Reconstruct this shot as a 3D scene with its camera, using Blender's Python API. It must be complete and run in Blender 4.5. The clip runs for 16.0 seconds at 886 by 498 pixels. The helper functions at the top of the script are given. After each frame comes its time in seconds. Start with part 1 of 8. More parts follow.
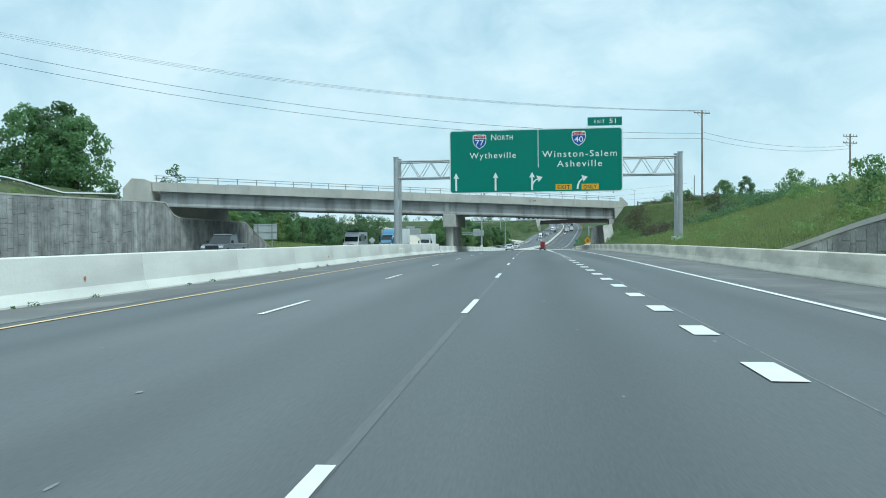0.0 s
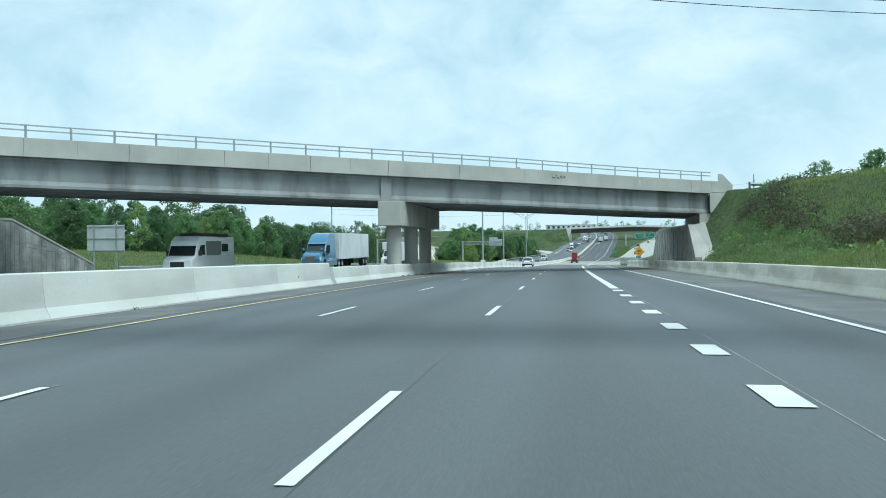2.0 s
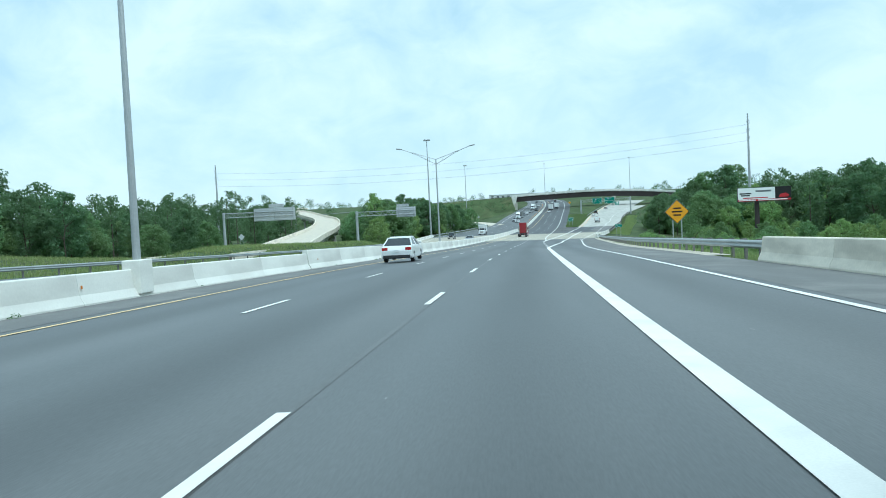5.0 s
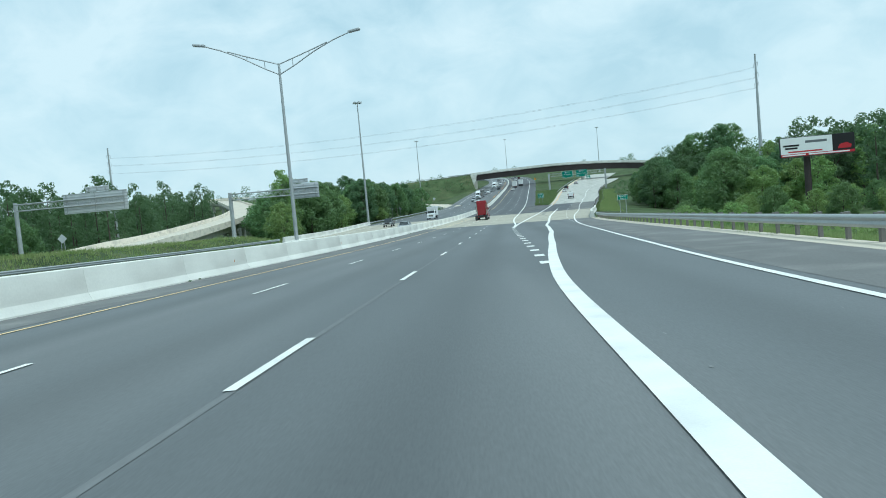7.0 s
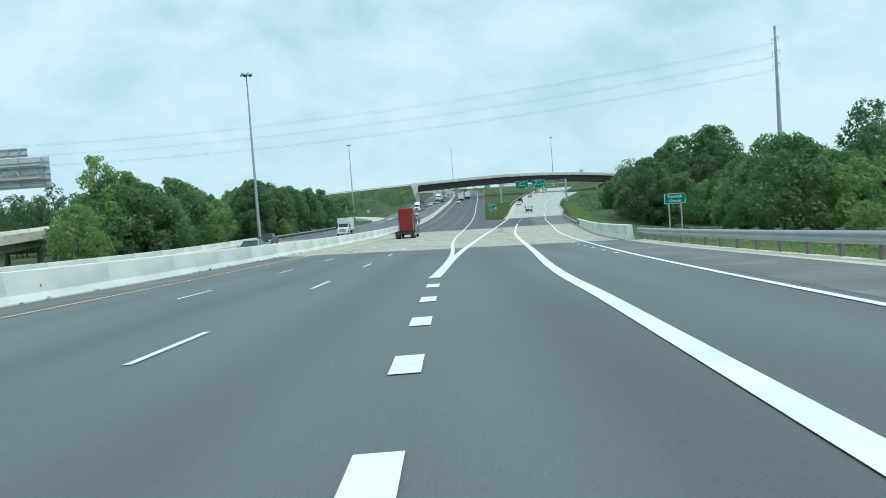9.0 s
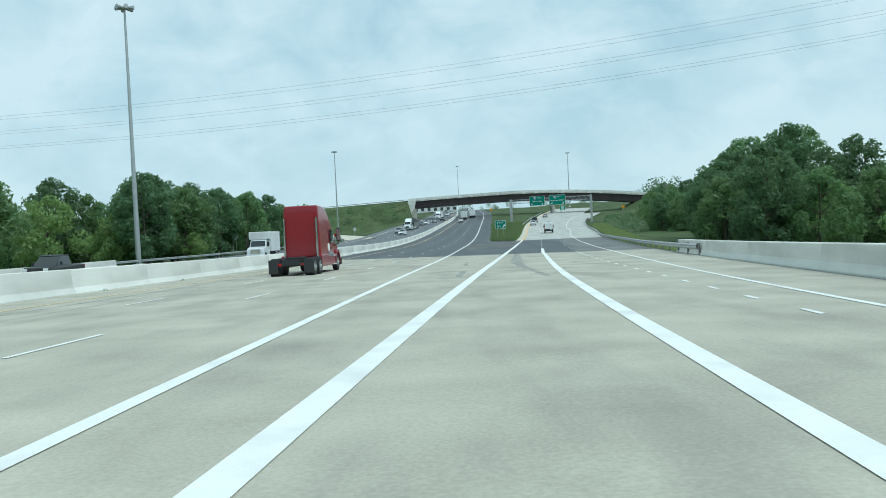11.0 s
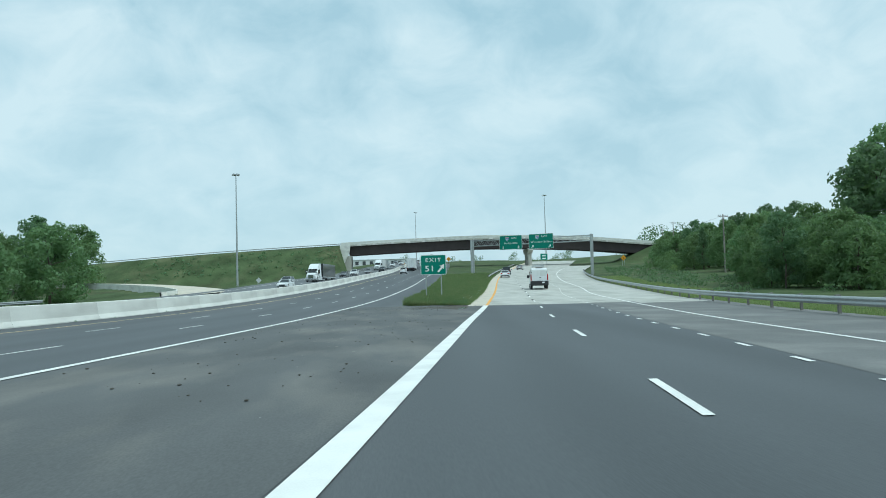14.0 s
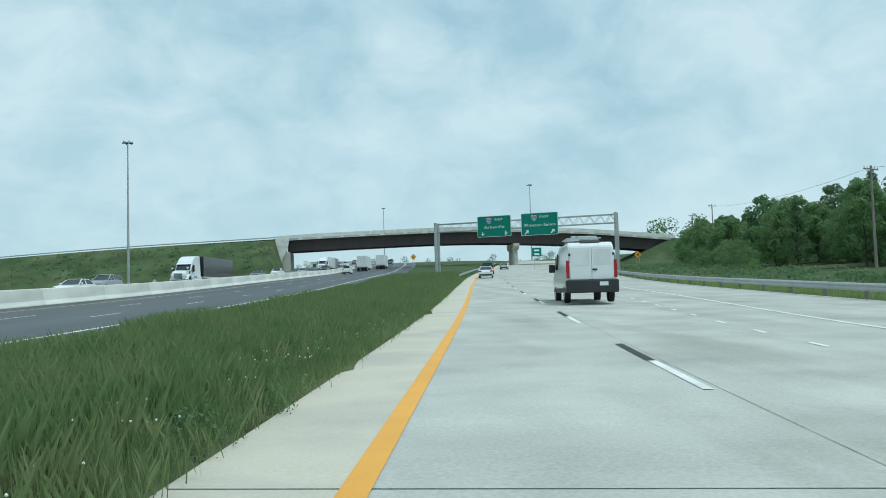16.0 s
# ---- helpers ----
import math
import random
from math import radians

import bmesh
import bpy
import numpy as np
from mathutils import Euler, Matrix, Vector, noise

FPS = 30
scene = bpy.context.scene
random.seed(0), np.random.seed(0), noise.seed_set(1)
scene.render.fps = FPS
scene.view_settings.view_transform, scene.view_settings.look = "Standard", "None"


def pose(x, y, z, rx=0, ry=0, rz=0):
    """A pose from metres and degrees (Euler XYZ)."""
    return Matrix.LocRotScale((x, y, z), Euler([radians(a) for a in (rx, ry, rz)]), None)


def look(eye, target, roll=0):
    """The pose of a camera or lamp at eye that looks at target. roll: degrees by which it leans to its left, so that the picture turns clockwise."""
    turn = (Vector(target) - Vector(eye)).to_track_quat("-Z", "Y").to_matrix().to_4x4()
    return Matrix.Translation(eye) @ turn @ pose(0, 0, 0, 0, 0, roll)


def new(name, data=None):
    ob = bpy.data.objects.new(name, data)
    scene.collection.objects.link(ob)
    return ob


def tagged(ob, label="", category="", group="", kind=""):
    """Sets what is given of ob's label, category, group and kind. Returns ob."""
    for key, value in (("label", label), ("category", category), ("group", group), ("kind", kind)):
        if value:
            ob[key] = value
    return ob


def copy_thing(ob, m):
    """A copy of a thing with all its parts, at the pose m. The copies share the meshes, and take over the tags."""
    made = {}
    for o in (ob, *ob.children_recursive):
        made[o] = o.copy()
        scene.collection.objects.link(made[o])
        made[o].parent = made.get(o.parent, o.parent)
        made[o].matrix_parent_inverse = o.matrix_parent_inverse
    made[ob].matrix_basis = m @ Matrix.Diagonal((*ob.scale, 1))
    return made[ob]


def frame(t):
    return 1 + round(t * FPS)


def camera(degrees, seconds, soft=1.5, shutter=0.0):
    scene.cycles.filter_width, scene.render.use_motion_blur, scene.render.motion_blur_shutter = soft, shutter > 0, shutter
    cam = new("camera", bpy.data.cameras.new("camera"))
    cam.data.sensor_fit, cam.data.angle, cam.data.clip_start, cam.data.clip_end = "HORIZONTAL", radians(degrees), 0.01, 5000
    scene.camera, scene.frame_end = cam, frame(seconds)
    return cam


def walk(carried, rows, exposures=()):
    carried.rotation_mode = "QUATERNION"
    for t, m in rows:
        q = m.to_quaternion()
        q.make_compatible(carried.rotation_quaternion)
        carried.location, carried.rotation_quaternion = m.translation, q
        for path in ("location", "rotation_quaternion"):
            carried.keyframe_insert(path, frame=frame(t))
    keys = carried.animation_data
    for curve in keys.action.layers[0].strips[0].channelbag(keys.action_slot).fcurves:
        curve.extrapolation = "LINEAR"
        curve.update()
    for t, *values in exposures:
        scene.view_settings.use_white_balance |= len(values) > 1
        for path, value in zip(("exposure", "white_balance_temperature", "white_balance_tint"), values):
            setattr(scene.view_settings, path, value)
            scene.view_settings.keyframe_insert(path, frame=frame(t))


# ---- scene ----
EXPO = [(0.0, 0.03, 5650, -2), (1.2, 0.03, 5650, -2), (2.0, 0.1, 5650, -2), (3.0, 0.05, 5650, -2), (3.6, 0.2, 5500, -2), (4.1, 0.47, 5250, -2), (4.9, 0.22, 5450, -2), (6.0, -0.03, 5650, -2), (9.5, 0.0, 5650, -2), (11.9, -0.18, 5720, -2), (13.2, -0.15, 5720, -2), (15.3, -0.1, 5720, -2), (16.0, -0.2, 5720, -2)]
CLOUD = ((0.52, 0.695, 0.765), (0.685, 0.825, 0.87), (0.86, 0.945, 0.955), (0.765, 0.89, 0.91))
cam = camera(58.98, 16.0, soft=0.95, shutter=0.0)
PATH = [
    (0, pose(1.199, 0.000, 1.323, 88.796, 0.525, 6.536)),
    (0.5, pose(1.281, 14.526, 1.223, 89.059, 0.388, 7.052)),
    (1, pose(1.384, 29.076, 1.113, 89.343, 0.416, 7.680)),
    (1.5, pose(1.482, 43.590, 0.987, 89.533, 0.465, 8.284)),
    (2, pose(1.498, 58.074, 0.838, 89.587, 0.620, 8.736)),
    (2.5, pose(1.503, 72.547, 0.653, 89.658, 0.958, 8.935)),
    (3, pose(1.516, 87.044, 0.434, 89.602, 1.443, 8.667)),
    (3.5, pose(1.556, 101.550, 0.180, 89.342, 2.032, 7.809)),
    (4, pose(1.665, 116.092, -0.105, 88.837, 2.062, 6.440)),
    (6.5, pose(3.339, 187.432, -1.754, 86.433, 4.381, 2.894)),
    (7, pose(3.930, 201.868, -2.191, 86.347, 5.173, 2.128)),
    (7.5, pose(4.604, 216.400, -2.623, 86.368, 5.677, 1.019)),
    (8, pose(5.412, 230.956, -3.048, 86.356, 5.411, -0.216)),
    (8.5, pose(6.420, 245.560, -3.473, 86.537, 4.624, -1.255)),
    (9, pose(7.549, 260.176, -3.900, 87.183, 4.152, -1.730)),
    (9.5, pose(8.738, 274.809, -4.297, 88.234, 3.904, -1.682)),
    (12, pose(16.440, 348.588, -5.738, 89.476, 2.113, -1.262)),
    (12.5, pose(18.271, 363.450, -5.902, 90.631, 1.824, -1.587)),
    (13, pose(20.142, 378.327, -6.019, 91.936, 1.507, -1.949)),
    (13.5, pose(22.072, 393.224, -6.081, 92.778, 1.587, -2.634)),
    (14, pose(24.053, 408.167, -6.075, 92.962, 1.635, -3.537)),
    (14.5, pose(26.022, 423.183, -6.053, 92.867, 1.857, -4.431)),
    (15, pose(28.054, 438.149, -6.051, 92.857, 1.833, -5.033)),
    (15.5, pose(30.106, 453.105, -5.978, 93.043, 1.715, -5.087)),
    (16, pose(32.167, 468.055, -5.783, 93.228, 1.597, -5.141)),
]
walk(cam, PATH, exposures=EXPO)

# ---- world and light ----
SUN_AZ, SUN_EL = radians(128), radians(62)


def build_world():
    w = bpy.data.worlds.new("overcast_sky")
    scene.world = w
    w.use_nodes = True
    nt = w.node_tree
    nt.nodes.clear()
    N, L = nt.nodes.new, nt.links.new
    out = N("ShaderNodeOutputWorld")
    bg = N("ShaderNodeBackground")
    sky = N("ShaderNodeTexSky")
    sky.sky_type = "NISHITA"
    sky.sun_disc = False
    sky.sun_elevation, sky.sun_rotation = SUN_EL, SUN_AZ
    sky.dust_density = 2.0
    co = N("ShaderNodeTexCoord")
    sep = N("ShaderNodeSeparateXYZ")
    L(co.outputs["Generated"], sep.inputs[0])
    up = N("ShaderNodeMath")
    up.operation = "MAXIMUM"
    L(sep.outputs["Z"], up.inputs[0])
    up.inputs[1].default_value = 0.0
    den = N("ShaderNodeMath")
    den.operation = "ADD"
    L(up.outputs[0], den.inputs[0])
    den.inputs[1].default_value = 0.58
    dx, dy = N("ShaderNodeMath"), N("ShaderNodeMath")
    for d, c in ((dx, "X"), (dy, "Y")):
        d.operation = "DIVIDE"
        L(sep.outputs[c], d.inputs[0])
        L(den.outputs[0], d.inputs[1])
    com = N("ShaderNodeCombineXYZ")
    L(dx.outputs[0], com.inputs[0])
    L(dy.outputs[0], com.inputs[1])
    # two layers of cloud: broad banks and ragged billows
    n1, n2 = N("ShaderNodeTexNoise"), N("ShaderNodeTexNoise")
    for n, s, d, r, dist in ((n1, 2.3, 5.0, 0.5, 0.35), (n2, 7.5, 8.0, 0.58, 0.5)):
        n.inputs["Scale"].default_value, n.inputs["Detail"].default_value = s, d
        n.inputs["Roughness"].default_value, n.inputs["Distortion"].default_value = r, dist
        L(com.outputs[0], n.inputs["Vector"])
    mx = N("ShaderNodeMix")
    mx.data_type = "FLOAT"
    mx.inputs[0].default_value = 0.38
    L(n1.outputs["Fac"], mx.inputs[2])
    L(n2.outputs["Fac"], mx.inputs[3])
    ramp = N("ShaderNodeValToRGB")
    L(mx.outputs[0], ramp.inputs[0])
    e = ramp.color_ramp.elements
    e[0].position, e[0].color = 0.41, (*CLOUD[0], 1)
    e[1].position, e[1].color = 0.59, (*CLOUD[2], 1)
    m = ramp.color_ramp.elements.new(0.5)
    m.color = (*CLOUD[1], 1)
    # paler towards the horizon
    hz = N("ShaderNodeMapRange")
    L(up.outputs[0], hz.inputs["Value"])
    hz.inputs["From Max"].default_value = 0.30
    fac = N("ShaderNodeMapRange")
    L(hz.outputs[0], fac.inputs["Value"])
    fac.inputs["To Min"].default_value, fac.inputs["To Max"].default_value = 0.35, 1.0
    p2 = N("ShaderNodeMix")
    p2.data_type = "RGBA"
    L(fac.outputs[0], p2.inputs["Factor"])
    p2.inputs["A"].default_value = (*CLOUD[3], 1)
    L(ramp.outputs[0], p2.inputs["B"])
    # the cloud sheet covers nearly all of the blue sky
    sc = N("ShaderNodeMix")
    sc.data_type = "RGBA"
    sc.blend_type = "MULTIPLY"
    sc.inputs["Factor"].default_value = 1.0
    L(sky.outputs[0], sc.inputs["A"])
    sc.inputs["B"].default_value = (0.10, 0.10, 0.10, 1)
    cover = N("ShaderNodeMix")
    cover.data_type = "RGBA"
    cover.inputs["Factor"].default_value = 0.90
    L(sc.outputs["Result"], cover.inputs["A"])
    L(p2.outputs["Result"], cover.inputs["B"])
    L(cover.outputs["Result"], bg.inputs["Color"])
    bg.inputs["Strength"].default_value = 1.0
    L(bg.outputs[0], out.inputs["Surface"])


build_world()
sun_data = bpy.data.lights.new("sun", "SUN")
sun_data.energy, sun_data.angle, sun_data.color = 2.4, radians(25), (0.98, 0.97, 0.93)
sun = new("sun", sun_data)
sun.matrix_world = look((0, 0, 300), (0 - 300 * math.cos(SUN_EL) * math.sin(SUN_AZ), -300 * math.cos(SUN_EL) * math.cos(SUN_AZ), 300 - 300 * math.sin(SUN_EL)))


# ---- materials ----
def mat(name, col, rough=0.6, metal=0.0, var=0.25, scale=3.0, bump=0.0, fine=40.0, spec=0.4, stain=None, stretch=(1, 1, 1), island=0.0, rand=0.0, coat=0.0, coords="Object"):
    """A surface with grain, broad variation, fine relief and optional stains of a second colour."""
    m = bpy.data.materials.new(name)
    m.use_nodes = True
    nt = m.node_tree
    N, L = nt.nodes.new, nt.links.new
    b = nt.nodes["Principled BSDF"]
    b.inputs["Roughness"].default_value, b.inputs["Metallic"].default_value = rough, metal
    b.inputs["Specular IOR Level"].default_value = spec
    if coat:
        b.inputs["Coat Weight"].default_value, b.inputs["Coat Roughness"].default_value = coat, 0.08
    co = N("ShaderNodeNewGeometry") if coords == "World" else N("ShaderNodeTexCoord")
    mp = N("ShaderNodeMapping")
    L(co.outputs["Position" if coords == "World" else "Object"], mp.inputs[0])
    mp.inputs["Scale"].default_value = stretch
    big, small = N("ShaderNodeTexNoise"), N("ShaderNodeTexNoise")
    for n, s, d in ((big, scale, 5.0), (small, fine, 3.0)):
        n.inputs["Scale"].default_value, n.inputs["Detail"].default_value = s, d
        L(mp.outputs[0], n.inputs["Vector"])
    mix = N("ShaderNodeMix")
    mix.data_type = "FLOAT"
    mix.inputs[0].default_value = 0.4
    L(big.outputs["Fac"], mix.inputs[2])
    L(small.outputs["Fac"], mix.inputs[3])
    mr = N("ShaderNodeMapRange")
    L(mix.outputs[0], mr.inputs["Value"])
    mr.inputs["From Min"].default_value, mr.inputs["From Max"].default_value = 0.3, 0.7
    mr.inputs["To Min"].default_value, mr.inputs["To Max"].default_value = 1 - var, 1 + var
    last = mr.outputs[0]
    for k, src in ((island, ("ShaderNodeNewGeometry", "Random Per Island")), (rand, ("ShaderNodeObjectInfo", "Random"))):
        if k:
            g = N(src[0])
            r = N("ShaderNodeMapRange")
            L(g.outputs[src[1]], r.inputs["Value"])
            r.inputs["To Min"].default_value, r.inputs["To Max"].default_value = 1 - k, 1 + k
            mu = N("ShaderNodeMath")
            mu.operation = "MULTIPLY"
            L(last, mu.inputs[0])
            L(r.outputs[0], mu.inputs[1])
            last = mu.outputs[0]
    base = N("ShaderNodeRGB")
    base.outputs[0].default_value = (*col, 1)
    src = base.outputs[0]
    if stain:
        sn = N("ShaderNodeTexNoise")
        sn.inputs["Scale"].default_value, sn.inputs["Detail"].default_value = stain[1], 6.0
        smap = N("ShaderNodeMapping")
        L(co.outputs["Position" if coords == "World" else "Object"], smap.inputs[0])
        smap.inputs["Scale"].default_value = stain[2] if len(stain) > 2 else (1, 1, 1)
        L(smap.outputs[0], sn.inputs["Vector"])
        sr = N("ShaderNodeMapRange")
        L(sn.outputs["Fac"], sr.inputs["Value"])
        sr.inputs["From Min"].default_value, sr.inputs["From Max"].default_value = 0.48, 0.68
        sm = N("ShaderNodeMix")
        sm.data_type = "RGBA"
        L(sr.outputs[0], sm.inputs["Factor"])
        L(src, sm.inputs["A"])
        sm.inputs["B"].default_value = (*stain[0], 1)
        src = sm.outputs["Result"]
    hs = N("ShaderNodeHueSaturation")
    L(src, hs.inputs["Color"])
    L(last, hs.inputs["Value"])
    L(hs.outputs[0], b.inputs["Base Color"])
    if bump:
        bp = N("ShaderNodeBump")
        bp.inputs["Strength"].default_value, bp.inputs["Distance"].default_value = 0.5, bump
        L(small.outputs["Fac"], bp.inputs["Height"])
        L(bp.outputs[0], b.inputs["Normal"])
    return m


def leaf_mat(name, col, back, patch=None):
    m = bpy.data.materials.new(name)
    m.use_nodes = True
    nt = m.node_tree
    N, L = nt.nodes.new, nt.links.new
    b = nt.nodes["Principled BSDF"]
    b.inputs["Roughness"].default_value = 0.55
    b.inputs["Specular IOR Level"].default_value = 0.25
    g, o = N("ShaderNodeNewGeometry"), N("ShaderNodeObjectInfo")
    ra, rb = N("ShaderNodeMapRange"), N("ShaderNodeMapRange")
    L(g.outputs["Random Per Island"], ra.inputs["Value"])
    L(o.outputs["Random"], rb.inputs["Value"])
    ra.inputs["To Min"].default_value, ra.inputs["To Max"].default_value = 0.8, 1.35
    rb.inputs["To Min"].default_value, rb.inputs["To Max"].default_value = 0.82, 1.22
    mu = N("ShaderNodeMath")
    mu.operation = "MULTIPLY"
    L(ra.outputs[0], mu.inputs[0])
    L(rb.outputs[0], mu.inputs[1])
    hue = N("ShaderNodeMapRange")
    L(o.outputs["Random"], hue.inputs["Value"])
    hue.inputs["To Min"].default_value, hue.inputs["To Max"].default_value = 0.48, 0.525
    hs = N("ShaderNodeHueSaturation")
    hs.inputs["Color"].default_value = (*col, 1)
    L(mu.outputs[0], hs.inputs["Value"])
    L(hue.outputs[0], hs.inputs["Hue"])
    tr = N("ShaderNodeBsdfTranslucent")
    tr.inputs["Color"].default_value = (*back, 1)
    if patch:
        nz, mr = N("ShaderNodeTexNoise"), N("ShaderNodeMapRange")
        nz.inputs["Scale"].default_value, nz.inputs["Detail"].default_value = 1.1, 4.0
        L(g.outputs["Position"], nz.inputs["Vector"])
        L(nz.outputs["Fac"], mr.inputs["Value"])
        mr.inputs["From Min"].default_value, mr.inputs["From Max"].default_value = 0.42, 0.62
        mc = N("ShaderNodeMix")
        mc.data_type = "RGBA"
        L(mr.outputs[0], mc.inputs["Factor"])
        mc.inputs["A"].default_value, mc.inputs["B"].default_value = (*col, 1), (*patch, 1)
        L(mc.outputs["Result"], hs.inputs["Color"])
    L(hs.outputs[0], b.inputs["Base Color"])
    ms = N("ShaderNodeMixShader")
    ms.inputs[0].default_value = 0.42
    L(b.outputs[0], ms.inputs[1])
    L(tr.outputs[0], ms.inputs[2])
    L(ms.outputs[0], nt.nodes["Material Output"].inputs["Surface"])
    return m


ASPHALT = mat("asphalt", (0.110, 0.118, 0.121), 0.62, var=0.22, scale=0.35, fine=60, bump=0.004, stretch=(1, 0.12, 1), stain=((0.142, 0.147, 0.147), 0.25, (1, 0.06, 1)), coords="World")
ASPHALT_FRESH = mat("fresh_asphalt", (0.072, 0.077, 0.081), 0.62, var=0.22, scale=0.35, fine=60, bump=0.004, stretch=(1, 0.12, 1), stain=((0.088, 0.092, 0.095), 0.25, (1, 0.06, 1)), coords="World")
ASPHALT_BARE = mat("dull_asphalt", (0.100, 0.103, 0.102), 0.85, var=0.3, scale=0.5, fine=45, bump=0.006, stretch=(1, 0.35, 1), stain=((0.150, 0.147, 0.135), 0.42, (1.6, 0.5, 1)), coords="World")
ASPHALT_OLD = mat("worn_shoulder_asphalt", (0.15, 0.152, 0.148), 0.9, var=0.25, scale=0.6, fine=50, bump=0.005, stretch=(1, 0.2, 1), stain=((0.2, 0.2, 0.19), 0.5), coords="World")


def lane_wear(m, amount):
    """Oil-darkened lane middles and polished wheel paths, by the distance from the lane line."""
    nt = m.node_tree
    N, L = nt.nodes.new, nt.links.new
    hs = [n for n in nt.nodes if n.bl_idname == "ShaderNodeHueSaturation"][0]
    src = hs.inputs["Value"].links[0].from_socket
    at = N("ShaderNodeAttribute")
    at.attribute_name = "lane"
    acc = None
    for period, shift, k in ((3.66, 1.83, -amount), (1.83, 0.93, amount * 0.55)):
        a, c, e = N("ShaderNodeMath"), N("ShaderNodeMath"), N("ShaderNodeMath")
        a.operation, c.operation, e.operation = "MULTIPLY_ADD", "COSINE", "MULTIPLY_ADD"
        L(at.outputs["Fac"], a.inputs[0])
        a.inputs[1].default_value, a.inputs[2].default_value = 2 * math.pi / period, -2 * math.pi * shift / period
        L(a.outputs[0], c.inputs[0])
        L(c.outputs[0], e.inputs[0])
        e.inputs[1].default_value = k
        if acc:
            L(acc, e.inputs[2])
        else:
            e.inputs[2].default_value = 1.0
        acc = e.outputs[0]
    mu = N("ShaderNodeMath")
    mu.operation = "MULTIPLY"
    L(src, mu.inputs[0])
    L(acc, mu.inputs[1])
    L(mu.outputs[0], hs.inputs["Value"])


lane_wear(ASPHALT, 0.08)
lane_wear(ASPHALT_FRESH, 0.07)
DECK = mat("bridge_deck_concrete", (0.405, 0.380, 0.308), 0.85, var=0.26, scale=0.45, fine=26, bump=0.003, stain=((0.325, 0.306, 0.252), 0.6, (1.3, 0.30, 1)), coords="World")
RAMPC = mat("ramp_concrete", (0.435, 0.432, 0.392), 0.85, var=0.26, scale=0.5, fine=28, bump=0.003, stain=((0.345, 0.342, 0.300), 0.55, (1.2, 0.16, 1)), coords="World")
SHOULDERC = mat("shoulder_concrete", (0.56, 0.51, 0.415), 0.9, var=0.14, scale=0.5, fine=30, bump=0.003, stain=((0.42, 0.39, 0.33), 0.5), coords="World")
TAR = mat("tar_patch", (0.255, 0.25, 0.22), 0.8, var=0.4, scale=1.6, fine=12, stain=((0.335, 0.322, 0.275), 0.8), coords="World")
BARRIER = mat("barrier_concrete", (0.70, 0.70, 0.645), 0.85, var=0.08, scale=0.6, fine=14, bump=0.002, stain=((0.57, 0.565, 0.52), 0.45, (1, 0.35, 2.2)), rand=0.05)
BARRIER_CREAM = mat("cream_barrier_concrete", (0.79, 0.725, 0.61), 0.85, var=0.10, scale=0.9, fine=14, bump=0.004, stain=((0.57, 0.525, 0.44), 0.6, (1, 0.5, 2.2)), rand=0.06)
CONCRETE = mat("weathered_concrete", (0.48, 0.468, 0.415), 0.85, var=0.16, scale=0.6, fine=20, bump=0.004, stain=((0.41, 0.405, 0.37), 0.5, (0.8, 0.8, 0.25)), coords="World")
GIRDER_OUTER = mat("weathered_girder_concrete", (0.27, 0.283, 0.278), 0.85, var=0.3, scale=0.35, fine=20, bump=0.003, stain=((0.155, 0.155, 0.148), 0.55, (1.4, 1.4, 0.22)), coords="World")
# inner girders: base colour raised to offset the deep shade below the deck
GIRDER = mat("girder_concrete", (0.37, 0.385, 0.375), 0.85, var=0.16, scale=0.5, fine=20, bump=0.003, stain=((0.285, 0.29, 0.28), 0.6, (0.5, 0.5, 0.3)), coords="World")
# abutment stone: base colour lifted to make up for light lost under the overpass
WALLSTONE_LIFTED = mat("lifted_wall_stone", (0.40, 0.385, 0.355), 0.9, var=0.3, scale=1.2, fine=12, bump=0.03, stain=((0.49, 0.47, 0.43), 0.5, (1.5, 1.5, 0.1)), rand=0.16, coords="World")
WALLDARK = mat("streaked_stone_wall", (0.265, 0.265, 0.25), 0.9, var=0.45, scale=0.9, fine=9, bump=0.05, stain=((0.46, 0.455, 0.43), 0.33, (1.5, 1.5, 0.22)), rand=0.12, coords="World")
RUSTSTEEL = mat("brown_girder_steel", (0.055, 0.042, 0.04), 0.6, var=0.25, scale=0.4, fine=8, coords="World")
WHITE = mat("white_road_paint", (0.77, 0.77, 0.725), 0.6, var=0.08, scale=1.5, fine=60, stain=((0.66, 0.66, 0.63), 0.9), coords="World")
YELLOW_WORN = mat("worn_yellow_paint", (0.82, 0.60, 0.30), 0.6, var=0.15, scale=1.5, fine=60, coords="World")
YELLOW = mat("yellow_road_paint", (0.75, 0.36, 0.05), 0.6, var=0.1, scale=1.5, fine=60, coords="World")
SEAM = mat("lane_seam_asphalt", (0.136, 0.142, 0.143), 0.62, var=0.25, scale=0.8, fine=30, stretch=(1, 0.1, 1), coords="World")
CHALK = mat("worn_layout_chalk", (0.30, 0.30, 0.29), 0.85, var=0.6, scale=0.9, fine=14, coords="World")
SCUFF = mat("pale_scuff", (0.24, 0.243, 0.24), 0.85, var=0.4, scale=4.0, fine=30, coords="World")
BLACKP = mat("black_contrast_paint", (0.04, 0.04, 0.04), 0.7, var=0.2, coords="World")
GROUND = mat("grass_ground", (0.066, 0.095, 0.042), 0.95, var=0.55, scale=0.15, fine=3.0, bump=0.05, spec=0.1, stain=((0.10, 0.113, 0.058), 0.10), coords="World")
